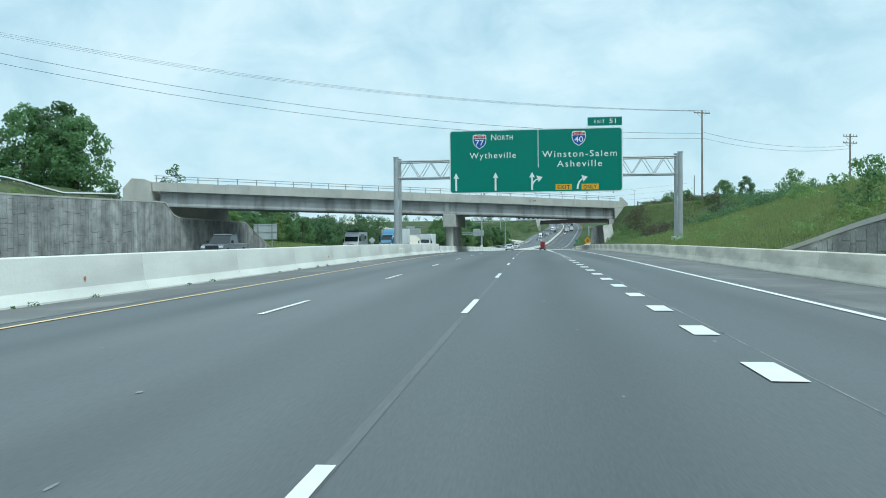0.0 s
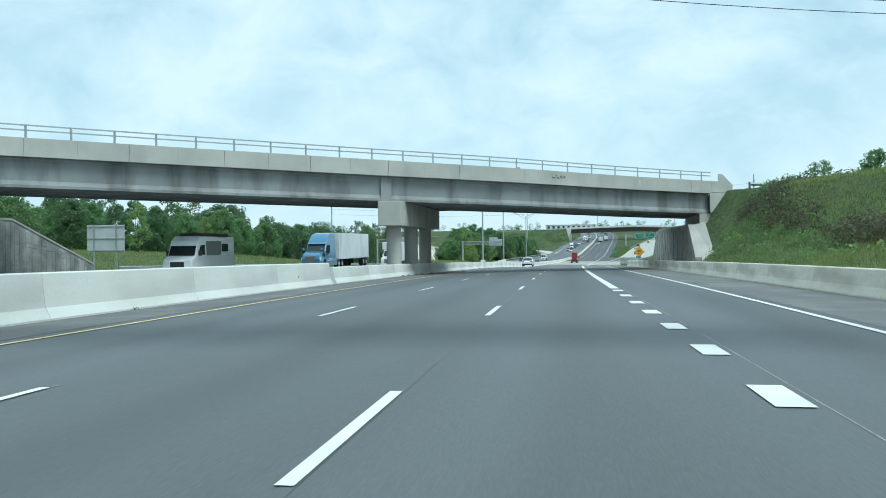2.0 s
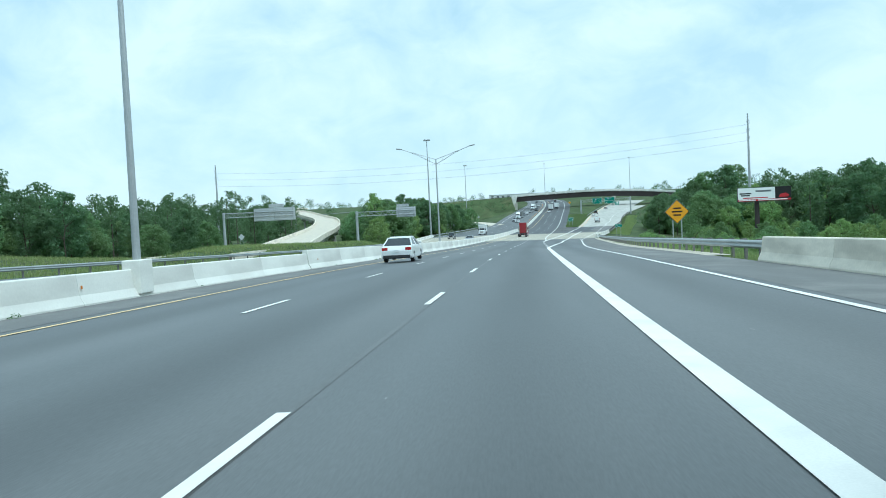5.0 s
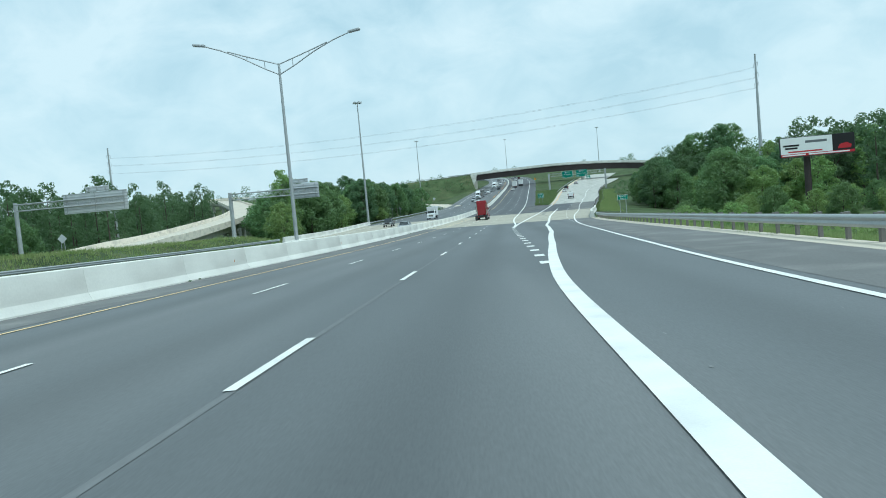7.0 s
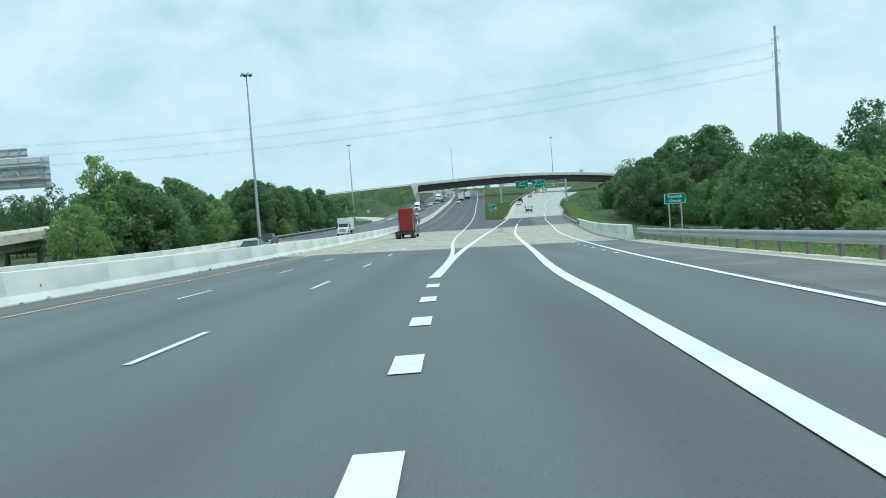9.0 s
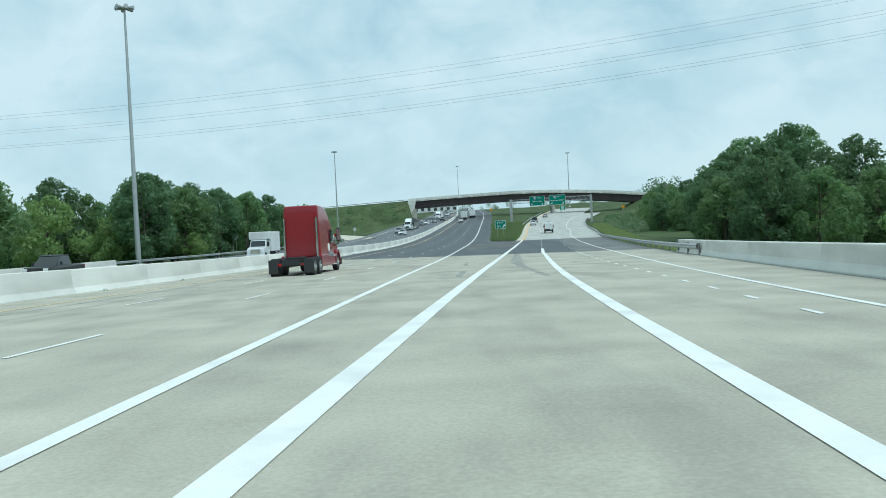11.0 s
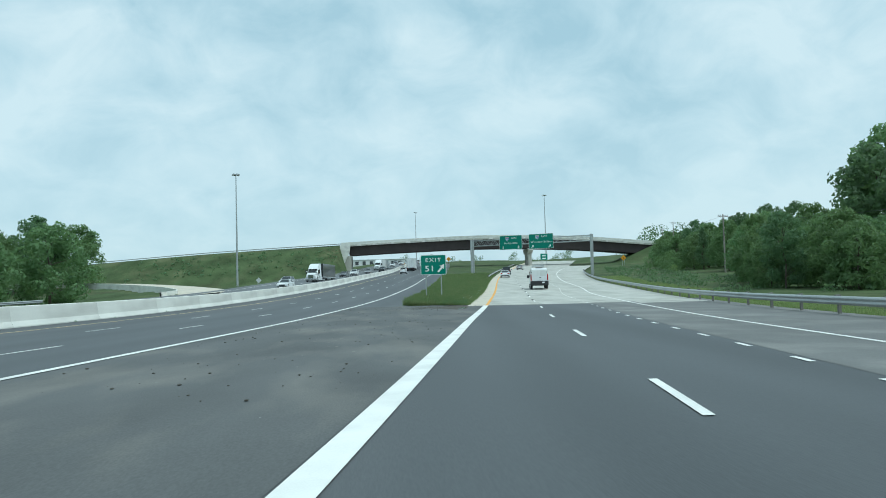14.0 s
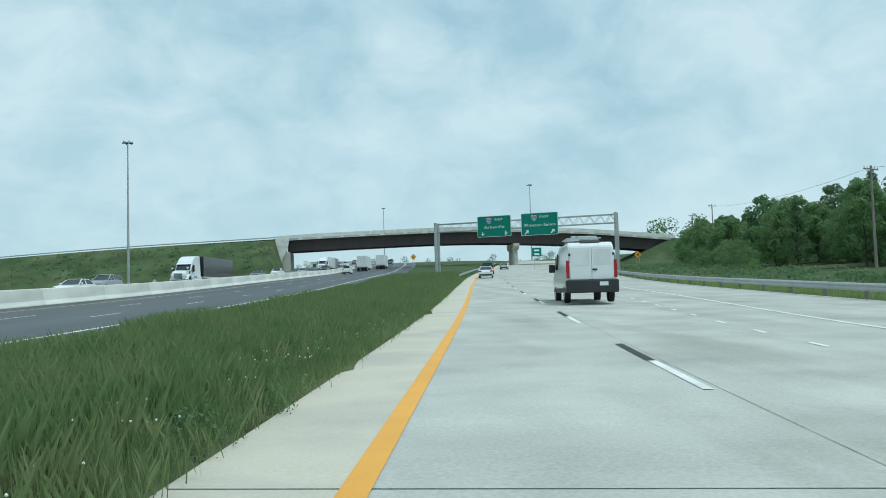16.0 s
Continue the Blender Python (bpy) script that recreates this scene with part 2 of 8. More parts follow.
BLADE = leaf_mat("grass_blades", (0.118, 0.170, 0.070), (0.27, 0.37, 0.14), (0.200, 0.212, 0.105))
DIRT = mat("bare_dirt", (0.078, 0.071, 0.058), 0.95, var=0.35, scale=1.0, fine=20, bump=0.02, coords="World")
PUDDLE = mat("standing_water", (0.085, 0.085, 0.078), 0.12, var=0.15, scale=2.0, spec=0.6, coords="World")
GRIT = mat("washed_grit", (0.27, 0.26, 0.23), 0.95, var=0.4, scale=1.4, fine=16, bump=0.01, stain=((0.112, 0.113, 0.110), 1.1), coords="World")
GALV = mat("galvanised_steel", (0.44, 0.46, 0.46), 0.5, 0.55, var=0.12, scale=1.2, fine=15)
RAIL = mat("rail_steel", (0.40, 0.42, 0.41), 0.5, 0.5, var=0.15, scale=0.8, fine=15)
BLADE_BRIGHT = leaf_mat("bright_grass_blades", (0.185, 0.245, 0.092), (0.38, 0.48, 0.16), (0.27, 0.275, 0.135))
WEED_BROWN = leaf_mat("dry_weeds", (0.105, 0.10, 0.068), (0.16, 0.15, 0.08))
POSTW = mat("weathered_post", (0.20, 0.19, 0.175), 0.9, var=0.25, scale=2.0)
POLEWOOD = mat("pole_wood", (0.27, 0.245, 0.215), 0.9, var=0.25, scale=1.5, stretch=(4, 4, 0.3))
SIGNG = mat("sign_green", (0.0, 0.19, 0.13), 0.4, var=0.06, scale=0.8, spec=0.5)
SIGNW = mat("sign_white", (0.80, 0.82, 0.80), 0.45, var=0.03)
SIGNY = mat("sign_yellow", (0.72, 0.40, 0.03), 0.45, var=0.06)
SIGNO = mat("sign_orange_yellow", (0.80, 0.36, 0.015), 0.45, var=0.06)
SIGNBLUE = mat("sign_blue", (0.015, 0.09, 0.36), 0.45, var=0.04)
SIGNRED = mat("sign_red", (0.45, 0.02, 0.03), 0.45, var=0.04)
SIGNBLACK = mat("sign_black", (0.012, 0.012, 0.012), 0.5, var=0.04)
ALU = mat("sign_back_aluminium", (0.60, 0.62, 0.63), 0.5, 0.2, var=0.12, scale=1.0)
BARK = mat("bark", (0.10, 0.085, 0.065), 0.95, var=0.3, scale=3.0, stretch=(3, 3, 0.6), bump=0.02, fine=15)
LEAF = leaf_mat("broad_leaves", (0.118, 0.190, 0.086), (0.27, 0.42, 0.16))
LEAF_LIGHT = leaf_mat("light_leaves", (0.175, 0.262, 0.098), (0.37, 0.51, 0.17))
LEAF_DARK = leaf_mat("dark_leaves", (0.092, 0.152, 0.079), (0.21, 0.335, 0.14))
RUBBER = mat("tyre_rubber", (0.022, 0.022, 0.023), 0.85, var=0.15, scale=6)
ALLOY = mat("wheel_alloy", (0.55, 0.56, 0.57), 0.35, 0.8, var=0.08)
GLASS = mat("vehicle_glass", (0.018, 0.024, 0.026), 0.08, var=0.02, spec=0.8)
PLASTIC = mat("dark_trim", (0.03, 0.031, 0.033), 0.55, var=0.1)
CHROME = mat("chrome", (0.62, 0.63, 0.64), 0.15, 1.0, var=0.03)
LAMPW = mat("headlamp_lens", (0.72, 0.74, 0.75), 0.12, var=0.03, spec=0.7)
LAMPR = mat("tail_lamp_lens", (0.35, 0.012, 0.012), 0.2, var=0.05, spec=0.6)
LAMPO = mat("marker_lamp_lens", (0.6, 0.2, 0.02), 0.2, var=0.05, spec=0.6)
PLATE = mat("plate", (0.7, 0.72, 0.72), 0.5, var=0.05)
PAINT = {k: mat(k + "_vehicle_paint", c, 0.32, m_, var=0.03, scale=1.0, coat=0.6) for k, c, m_ in (
    ("white", (0.74, 0.76, 0.76), 0.0), ("silver", (0.42, 0.43, 0.44), 0.5), ("black", (0.02, 0.021, 0.023), 0.1), ("red", (0.26, 0.010, 0.018), 0.15),
    ("blue", (0.10, 0.24, 0.38), 0.2), ("grey", (0.16, 0.17, 0.18), 0.3), ("beige", (0.40, 0.38, 0.33), 0.3))}
BOXWHITE = mat("box_body_white", (0.70, 0.72, 0.71), 0.5, var=0.06, scale=0.8, stain=((0.58, 0.59, 0.57), 0.6, (1, 1, 0.3)))
BUILDW = mat("white_cladding", (0.66, 0.67, 0.66), 0.6, var=0.08, scale=0.2, coords="World")
WIRE = mat("wire", (0.035, 0.036, 0.038), 0.6, var=0.1)


# ---- building helpers ----
def curve_of(*pts):
    """A smooth function through (at, value) pairs."""
    xs, vs = [p[0] for p in pts], [p[1] for p in pts]
    k = len(xs)
    d = [(vs[i + 1] - vs[i]) / (xs[i + 1] - xs[i]) for i in range(k - 1)]
    tg = [d[0]] + [(d[i - 1] * (xs[i + 1] - xs[i]) + d[i] * (xs[i] - xs[i - 1])) / (xs[i + 1] - xs[i - 1]) for i in range(1, k - 1)] + [d[-1]]

    def f(x):
        if x <= xs[0]:
            return vs[0] + tg[0] * (x - xs[0])
        if x >= xs[-1]:
            return vs[-1] + tg[-1] * (x - xs[-1])
        lo, hi = 0, k - 1
        while hi - lo > 1:
            mid = (lo + hi) // 2
            lo, hi = (mid, hi) if xs[mid] <= x else (lo, mid)
        h = xs[hi] - xs[lo]
        u = (x - xs[lo]) / h
        return (vs[lo] * (1 + 2 * u) * (1 - u) ** 2 + tg[lo] * h * u * (1 - u) ** 2 + vs[hi] * u * u * (3 - 2 * u) + tg[hi] * h * u * u * (u - 1))
    return f


def link(name, me, material, parent=None, label="", at=(0, 0, 0)):
    ob = new(name, me)
    if material and not me.materials:
        for m in material if isinstance(material, (list, tuple)) else (material,):
            me.materials.append(m)
    ob.location = at
    if parent:
        ob.parent = parent
    if label:
        ob["label"] = label
    return ob


def part(name, bm, material, parent=None, label="", at=(0, 0, 0), smooth=False):
    me = bpy.data.meshes.new(name)
    bm.to_mesh(me)
    bm.free()
    if smooth:
        for p in me.polygons:
            p.use_smooth = True
    return link(name, me, material, parent, label, at)


def raw(name, verts, faces, material, parent=None, label="", at=(0, 0, 0), smooth=False):
    me = bpy.data.meshes.new(name)
    me.from_pydata(verts, [], faces)
    me.update()
    if smooth:
        for p in me.polygons:
            p.use_smooth = True
    return link(name, me, material, parent, label, at)


def thing(name, at, rz, label, category, group="", kind=""):
    ob = new(name)
    ob.empty_display_size = 0.2
    ob.location, ob.rotation_euler = at, (0, 0, radians(rz))
    return tagged(ob, label, category, group, kind)


def box(bm, x0, x1, y0, y1, z0, z1, bevel=0.0):
    r = bmesh.ops.create_cube(bm, size=1.0, matrix=Matrix.Translation(((x0 + x1) / 2, (y0 + y1) / 2, (z0 + z1) / 2)) @ Matrix.Diagonal((abs(x1 - x0), abs(y1 - y0), abs(z1 - z0), 1)))
    if bevel:
        es = list({e for v in r["verts"] for e in v.link_edges})
        bmesh.ops.bevel(bm, geom=es, offset=bevel, segments=2, affect="EDGES", profile=0.5)
    return bm


def rod(bm, a, b, r0, r1=None, sides=10, caps=True):
    a, b = Vector(a), Vector(b)
    d = b - a
    q = d.to_track_quat("Z", "Y").to_matrix().to_4x4()
    bmesh.ops.create_cone(bm, cap_ends=caps, segments=sides, radius1=r0, radius2=r0 if r1 is None else r1, depth=d.length, matrix=Matrix.Translation((a + b) / 2) @ q)
    return bm


def prism(bm, poly, x0, x1, axis="x"):
    """A polygon of (u, v) pulled from x0 to x1; axis x: (y, z), y: (x, z), z: (x, y)."""
    def place(u, v, w):
        return {"x": (w, u, v), "y": (u, w, v), "z": (u, v, w)}[axis]
    a = [bm.verts.new(place(u, v, x0)) for u, v in poly]
    b = [bm.verts.new(place(u, v, x1)) for u, v in poly]
    k = len(poly)
    fs = [bm.faces.new(a), bm.faces.new(list(reversed(b)))]
    fs += [bm.faces.new((a[i], b[i], b[(i + 1) % k], a[(i + 1) % k])) for i in range(k)]
    bmesh.ops.recalc_face_normals(bm, faces=fs)
    return a + b


def bevelled(bm, offset, segments=2, angle=30):
    es = [e for e in bm.edges if len(e.link_faces) == 2 and e.calc_face_angle(0) > radians(angle)]
    bmesh.ops.bevel(bm, geom=es, offset=offset, segments=segments, affect="EDGES", profile=0.6, clamp_overlap=True)
    return bm


def sweep(section, rows):
    """Verts and faces of an open section of (across, up) carried along rows of (x, y, z, heading)."""
    vs, fs = [], []
    k = len(section)
    for x, y, z, h in rows:
        c, s = math.cos(h), math.sin(h)
        vs += [(x + a * c, y - a * s, z + u) for a, u in section]
    for i in range(len(rows) - 1):
        for j in range(k - 1):
            p = i * k + j
            fs.append((p, p + 1, p + k + 1, p + k))
    return vs, fs


def along(xf, y0, y1, step=4.0, dz=0.0, zf=None):
    k = max(2, int(round((y1 - y0) / step)) + 1)
    rows = []
    for i in range(k):
        y = y0 + (y1 - y0) * i / (k - 1)
        rows.append((xf(y), y, (zf or zc)(y) + dz, math.atan((xf(y + 0.5) - xf(y - 0.5)))))
    return rows


def strip(name, xl, xr_, y0, y1, material, dz=0.0, step=4.0, across=1, label="", category="road", kind="structure", parent=None, skew=0.0):
    """A sheet of pavement or paint between two lines; skew: how far its ends run back for each metre across."""
    k = max(2, int(round((y1 - y0) / step)) + 1)
    vs, fs = [], []
    for i in range(k):
        y = y0 + (y1 - y0) * i / (k - 1)
        a, b = xl(y), xr_(y)
        for j in range(across + 1):
            u = j / across
            yy = y + skew * (b - a) * u
            x = a + (b - a) * u if not skew else xl(yy) + (xr_(yy) - xl(yy)) * u
            vs.append((x, yy, zc(yy) + dz - fall(x, yy)))
    w = across + 1
    for i in range(k - 1):
        for j in range(across):
            p = i * w + j
            fs.append((p, p + 1, p + w + 1, p + w))
    ob = raw(name, vs, fs, material, parent, smooth=True)
    if across > 5:
        lane = ob.data.attributes.new("lane", "FLOAT", "POINT")
        lane.data.foreach_set("value", [v[0] - lane_b(v[1]) for v in vs])
    if not parent:
        tagged(ob, label, category, kind=kind)
    return ob


FONTS = {}


def lettering(text, width, height, material, parent, at, name="lettering", depth=0.006, label=""):
    """Words in the built-in face, fitted to a width and height in the plane that faces -y; at: middle of the baseline."""
    key = (text, round(width, 3), round(height, 3))
    if key not in FONTS:
        cu = bpy.data.curves.new("words", "FONT")
        cu.body, cu.align_x, cu.resolution_u = text, "CENTER", 3
        cu.offset = 0.004
        cu.space_character = 1.22 if len(text) > 2 else 1.0
        tmp = new("words", cu)
        bpy.context.view_layer.update()
        me = bpy.data.meshes.new_from_object(tmp.evaluated_get(bpy.context.evaluated_depsgraph_get()))
        bpy.data.objects.remove(tmp)
        co = np.array([v.co[:] for v in me.vertices])
        lo, hi = co.min(0), co.max(0)
        top = 0.73
        for v in me.vertices:
            x, y = v.co.x, v.co.y
            v.co = ((x - (lo[0] + hi[0]) / 2) / (hi[0] - lo[0]) * width, 0, y / top * height)
        me.name = name
        FONTS[key] = me
    return link(name, FONTS[key], material, parent, label or "painted letters", at)


# ---- the lines of the road ----
zc = curve_of((-600, 6), (-300, 2.6), (-30, 0.2), (0, 0), (30, -0.22), (60, -0.51), (90, -0.94), (120, -1.51), (150, -2.16), (180, -2.87), (210, -3.76), (240, -4.63),
              (270, -5.49), (300, -6.22), (330, -6.79), (360, -7.19), (390, -7.40), (420, -7.38), (450, -7.30), (480, -6.90), (510, -6.1), (540, -5.1),
              (570, -3.9), (600, -2.7), (630, -1.5), (660, -0.2), (690, 1.5), (720, 3.2), (750, 4.9), (800, 7.4), (850, 9.5), (900, 11.0), (960, 12.4), (1050, 14.5), (1150, 18), (1300, 22), (1400, 23))
lane_b = curve_of((-600, 0), (0, 0), (30, 0), (60, -0.08), (90, -0.10), (120, -0.06), (150, 0.25), (180, 0.85), (210, 1.68), (240, 2.76), (270, 3.94), (300, 5.25), (330, 6.7),
                  (350, 7.9), (390, 11.1), (420, 13.7), (450, 16.3), (480, 18.9), (510, 21.5), (570, 26.4), (650, 33.0), (700, 37.2), (750, 40.6), (800, 42.2), (850, 42.0),
                  (900, 40.3), (960, 36.3), (1040, 28), (1150, 10))
main_off = curve_of((282, 3.38), (297, 3.74), (330, 3.66), (380, 3.6), (700, 3.6))
main_right = lambda y: lane_b(y) + (main_off(y) if 282 < y < 700 else 3.6)
exit_left = curve_of((280, 7.62), (282.5, 7.84), (296, 8.95), (325, 11.9), (353, 15.15), (385, 19.34), (393, 20.42), (404, 21.98), (414, 23.45), (425, 25.0), (440, 27.1), (457, 29.65), (473, 31.95), (496, 35.3), (536, 40.8), (564, 44.9), (591, 49.3), (640, 58), (700, 71), (760, 87))
wide_line = curve_of((-300, 3.5), (0, 3.5), (60, 3.42), (120, 3.4), (150, 3.78), (186, 4.55), (205, 5.15), (218, 5.6), (226, 6.25), (236, 7.22), (240, 7.58), (250.5, 8.6), (256, 9.17), (262, 9.66), (268, 10.17), (274, 10.66), (279.5, 11.04), (282.3, 11.29), (297, 12.85), (353, 18.72), (376, 21.64), (383, 22.55), (387, 23.03), (392, 23.72), (399, 24.74), (403, 25.28))
right_edge = curve_of((-300, 6.6), (0, 6.6), (90, 6.55), (128, 6.75), (155, 7.2), (180, 7.6), (205, 8.35), (220, 9.15), (230, 9.95), (241, 10.85), (256, 12.15), (270, 13.3), (285, 14.75), (305, 17.05), (340, 21.6), (363, 25.1), (385, 28.4), (394, 29.65), (404, 31.0), (424, 33.9), (433, 35.2), (450, 37.95), (461, 39.7), (485, 43.35), (500, 46.3), (540, 52.5), (575, 59), (620, 69), (680, 85))
road_right = curve_of((-300, 9.9), (0, 9.9), (90, 9.8), (150, 10.1), (180, 10.5), (205, 11.3), (235, 13.5), (260, 15.6), (304, 19.2), (363, 28.6), (404, 35.3), (449, 43.0), (488, 50.5), (532, 57.5), (575, 66), (620, 77), (680, 94))
south_left = curve_of((-300, -41), (90, -41.8), (118, -41.5), (160, -36), (220, -30), (300, -25.5), (340, -24), (410, -24.5), (446, -21), (484, -14), (510, -8), (562, -3.5), (610, 0), (700, 9), (760, 16), (850, 17.5), (960, 11), (1050, 1))
median = lambda y: lane_b(y) - 10.5


def smooth01(a, b, x):
    u = min(1, max(0, (x - a) / (b - a)))
    return u * u * (3 - 2 * u)


def fall(x, y):
    """Cross fall of the pavement to the median side."""
    return 0.02 * min(7.9, max(0.0, lane_b(y) - x - 2.3)) * (1 - smooth01(230, 320, y))


# ---- the overpass ahead of the start: its front runs along D from P0, its depth along B ----
P0, D, B = Vector((-11.3, 113.6, 0)), Vector((0.8155, 0.5787, 0)), Vector((0.080, 0.9968, 0))
par_top = curve_of((-60, 8.25), (-44, 7.85), (-14, 7.2), (0, 6.92), (10, 6.74), (22, 6.42), (33, 6.22), (60, 5.7))


fly_top = curve_of((-400, 1), (-160, 5.0), (-86, 8.0), (-46, 10.4), (0, 12.3), (30, 13.3), (62, 13.7), (95, 12.2), (122, 9.6), (180, 6.5), (400, 5))
fly_y = curve_of((-400, 730), (-100, 712), (8, 708), (62, 704), (122, 698), (400, 660))


LOOP_LINE = [(-4.5, 520, -5.85), (-9, 545, -5.3), (-17, 560, -4.5), (-28, 575, -3.7), (-42, 594, -2.9), (-62, 612, -2.2), (-95, 622, -1.8)]
LOOP_DENSE = [tuple(curve_of(*[(i, p[k]) for i, p in enumerate(LOOP_LINE)])(j / 5) for k in range(3)) for j in range(31)]


def height(x, y):
    """The lie of the land."""
    z = zc(min(y, 1400))
    rr = road_right(min(y, 680)) + 1.2 + 1.6 * smooth01(44, 34, y)
    ll = south_left(min(max(y, -300), 1050)) - 1.0 - 3.4 * smooth01(128, 118, y)
    if y > 680:
        rr += 30 * smooth01(680, 1000, y)
    rr += 2.6 * smooth01(117, 126, y) * smooth01(172, 164, y)
    bump = 0.5 * noise.noise(Vector((x * 0.02, y * 0.02, 3.0))) * smooth01(0, 30, max(x - rr, ll - x))
    if ll <= x <= rr:
        h = z - 0.34
        if y > 460 and x > main_right(y) + 3.3 and x < exit_left(min(y, 760)) - 1.25:
            w0, w1 = main_right(y) + 3.3, exit_left(min(y, 760)) - 1.25
            u = (x - w0) / max(0.1, w1 - w0)
            h = z + 0.05 + 0.16 * math.sin(math.pi * u) * smooth01(461, 490, y)
        return h
    if x > rr:
        r = x - rr
        near = 1 - smooth01(140, 186, y - 0.55 * max(0, x - 16))
        slope = 0.33 + 0.75 * smooth01(96, 128, y)
        cap = 5.7 + 0.5 * smooth01(60, 135, y) + 0.02 * max(0, r - 18)
        wall = 2.4 * smooth01(34, 14, y)
        hill = 0.25 + min(cap, wall + slope * r)
        fall = -min(3.0, 0.13 * r) * (1 - smooth01(400, 480, y)) + min(2.5, 0.04 * r) * smooth01(430, 560, y)
        h = z + hill * near + (fall - 0.25) * (1 - near)
    else:
        r = ll - x
        near = 1 - smooth01(96, 132, y)
        up = 5.1 + 3.2 * smooth01(1, 13, r) * smooth01(25, 90, y)
        h = z + (up + 0.5 * smooth01(0, 20, r)) * near + (-0.25 + 0.4 * smooth01(0, 40, r) - 1.5 * smooth01(250, 350, y) * smooth01(2, 20, r)) * (1 - near)
        h -= 2.6 * smooth01(500, 620, y) * (1 - smooth01(750, 820, y)) * smooth01(2, 25, r)
    if x < ll:
        h += 1.7 * smooth01(1.2, 5, ll - x) * smooth01(15, 8, ll - x) * smooth01(224, 248, y) * smooth01(345, 312, y)
        h += 2.7 * smooth01(3, 40, ll - x) * smooth01(112, 128, y) * smooth01(275, 205, y)
    h += bump
    if x > 13.3 and 119 < y < 113.6 + (x + 11.3) * 0.7096 + 5:
        # spill slope that climbs to the end of the overpass
        c = min(-1.1 + (y - 127.1) * 0.8 + max(0.0, x - 14.2) * 0.75, 5.5)
        if x < 15.3 and y > 113.6 + (x + 11.3) * 0.7096:
            c = min(c, 2.1)
        h = max(h, c) if x > 14.0 else min(max(h, c), c + 0.05)
    if x < ll and -110 < x and 500 < y < 640:
        d, lz = min((math.hypot(x - p[0], y - p[1]), p[2]) for p in LOOP_DENSE)
        h = max(h, lz - 0.55 - 0.10 * max(0.0, d - 4.2)) if d > 3.4 else min(h, lz - 0.55)
    # embankments of the flyover
    t = fly_top(max(-400, min(400, x))) - 1.0 - max(0, abs(y - fly_y(x)) - 7) * (0.5 if y < fly_y(x) else 0.35)
    if x < 6 or x > 121:
        h = max(h, t)
    elif x > 100:
        h = max(h, t - (121 - x) * 0.55)
    return h


def grade_lines(lo, mid0, mid1, hi, fine, grow=1.22):
    a = list(np.arange(mid0, mid1 + 0.01, fine))
    s, x = fine, mid1
    while x < hi:
        s *= grow
        x += s
        a.append(x)
    s, x = fine, mid0
    while x > lo:
        s *= grow
        x -= s
        a.insert(0, x)
    return a


def build_ground():
    xs = sorted(grade_lines(-2600, -66, 110, 2600, 2.5) + [12.9 + 0.7 * i for i in range(12)])
    ys = sorted(grade_lines(-500, -12, 740, 4200, 4.0) + [117.3 + 0.83 * i for i in range(26)])
    vs = [(x, y, height(x, y)) for y in ys for x in xs]
    w = len(xs)
    fs = [(j * w + i, j * w + i + 1, (j + 1) * w + i + 1, (j + 1) * w + i) for j in range(len(ys) - 1) for i in range(w - 1)]
    tagged(raw("ground", vs, fs, GROUND, smooth=True), "rolling green grass ground beside the highway", "ground", kind="structure")


build_ground()

# ---- pavements ----
strip("road", lambda y: median(y) + 0.1, road_right, -280, 362, ASPHALT, 0.0, 3.0, 22, "smooth dark grey asphalt highway with white lane markings", "road")
strip("road", lambda y: median(y) + 0.1, road_right, 362, 463, ASPHALT_FRESH, 0.0, 3.0, 22, "fresh dark asphalt between bridge and concrete ramp", "road")
strip("road_shoulder", lambda y: right_edge(y) - 2.55, lambda y: road_right(y) - 0.05, 385, 460, ASPHALT_OLD, 0.004, 3.0, 2, "dull grey asphalt beyond the dotted line", "shoulder")
strip("road", lambda y: median(y) + 0.1, lambda y: main_right(y) + 3.9, 462.9, 1150, ASPHALT_FRESH, 0.001, 4.0, 6, "dark grey asphalt carriageway curving away uphill", "road")
strip("road", south_left, lambda y: median(y) - 0.1, -280, 1150, ASPHALT, 0.0, 4.0, 8, "dark grey asphalt carriageway beyond the median barrier", "road")
strip("road_shoulder", lambda y: median(y) + 0.25, lambda y: lane_b(y) - 7.95, -200, 312, ASPHALT_OLD, 0.006, 4.0, 2, "worn light grey asphalt shoulder beside the barrier", "shoulder")
strip("road_shoulder", lambda y: right_edge(y) + 0.35, lambda y: road_right(y) - 0.05, -200, 303, ASPHALT_OLD, 0.004, 4.0, 2, "worn light grey asphalt shoulder along the right edge", "shoulder")
strip("road_shoulder", lambda y: main_right(y) + 0.14, lambda y: exit_left(y) - 0.2, 410, 463, ASPHALT_BARE, 0.004, 2.0, 4, "worn grey asphalt gore strewn with debris", "shoulder")
strip("ramp_pavement", lambda y: exit_left(y) - 0.03, lambda y: right_edge(y) + 0.35, 459.5, 760, RAMPC, 0.004, 3.0, 6, "pale grey concrete exit ramp pavement", "road", skew=-0.18)
strip("ramp_shoulder", lambda y: exit_left(y) - 1.25, lambda y: exit_left(y) - 0.03, 459.6, 760, SHOULDERC, 0.0045, 3.0, 1, "cream concrete shoulder along the exit ramp", "shoulder")
strip("ramp_shoulder", lambda y: right_edge(y) + 0.35, lambda y: road_right(y) - 0.75, 456, 680, RAMPC, 0.0045, 3.0, 1, "pale grey concrete outer shoulder along the guardrail", "shoulder")
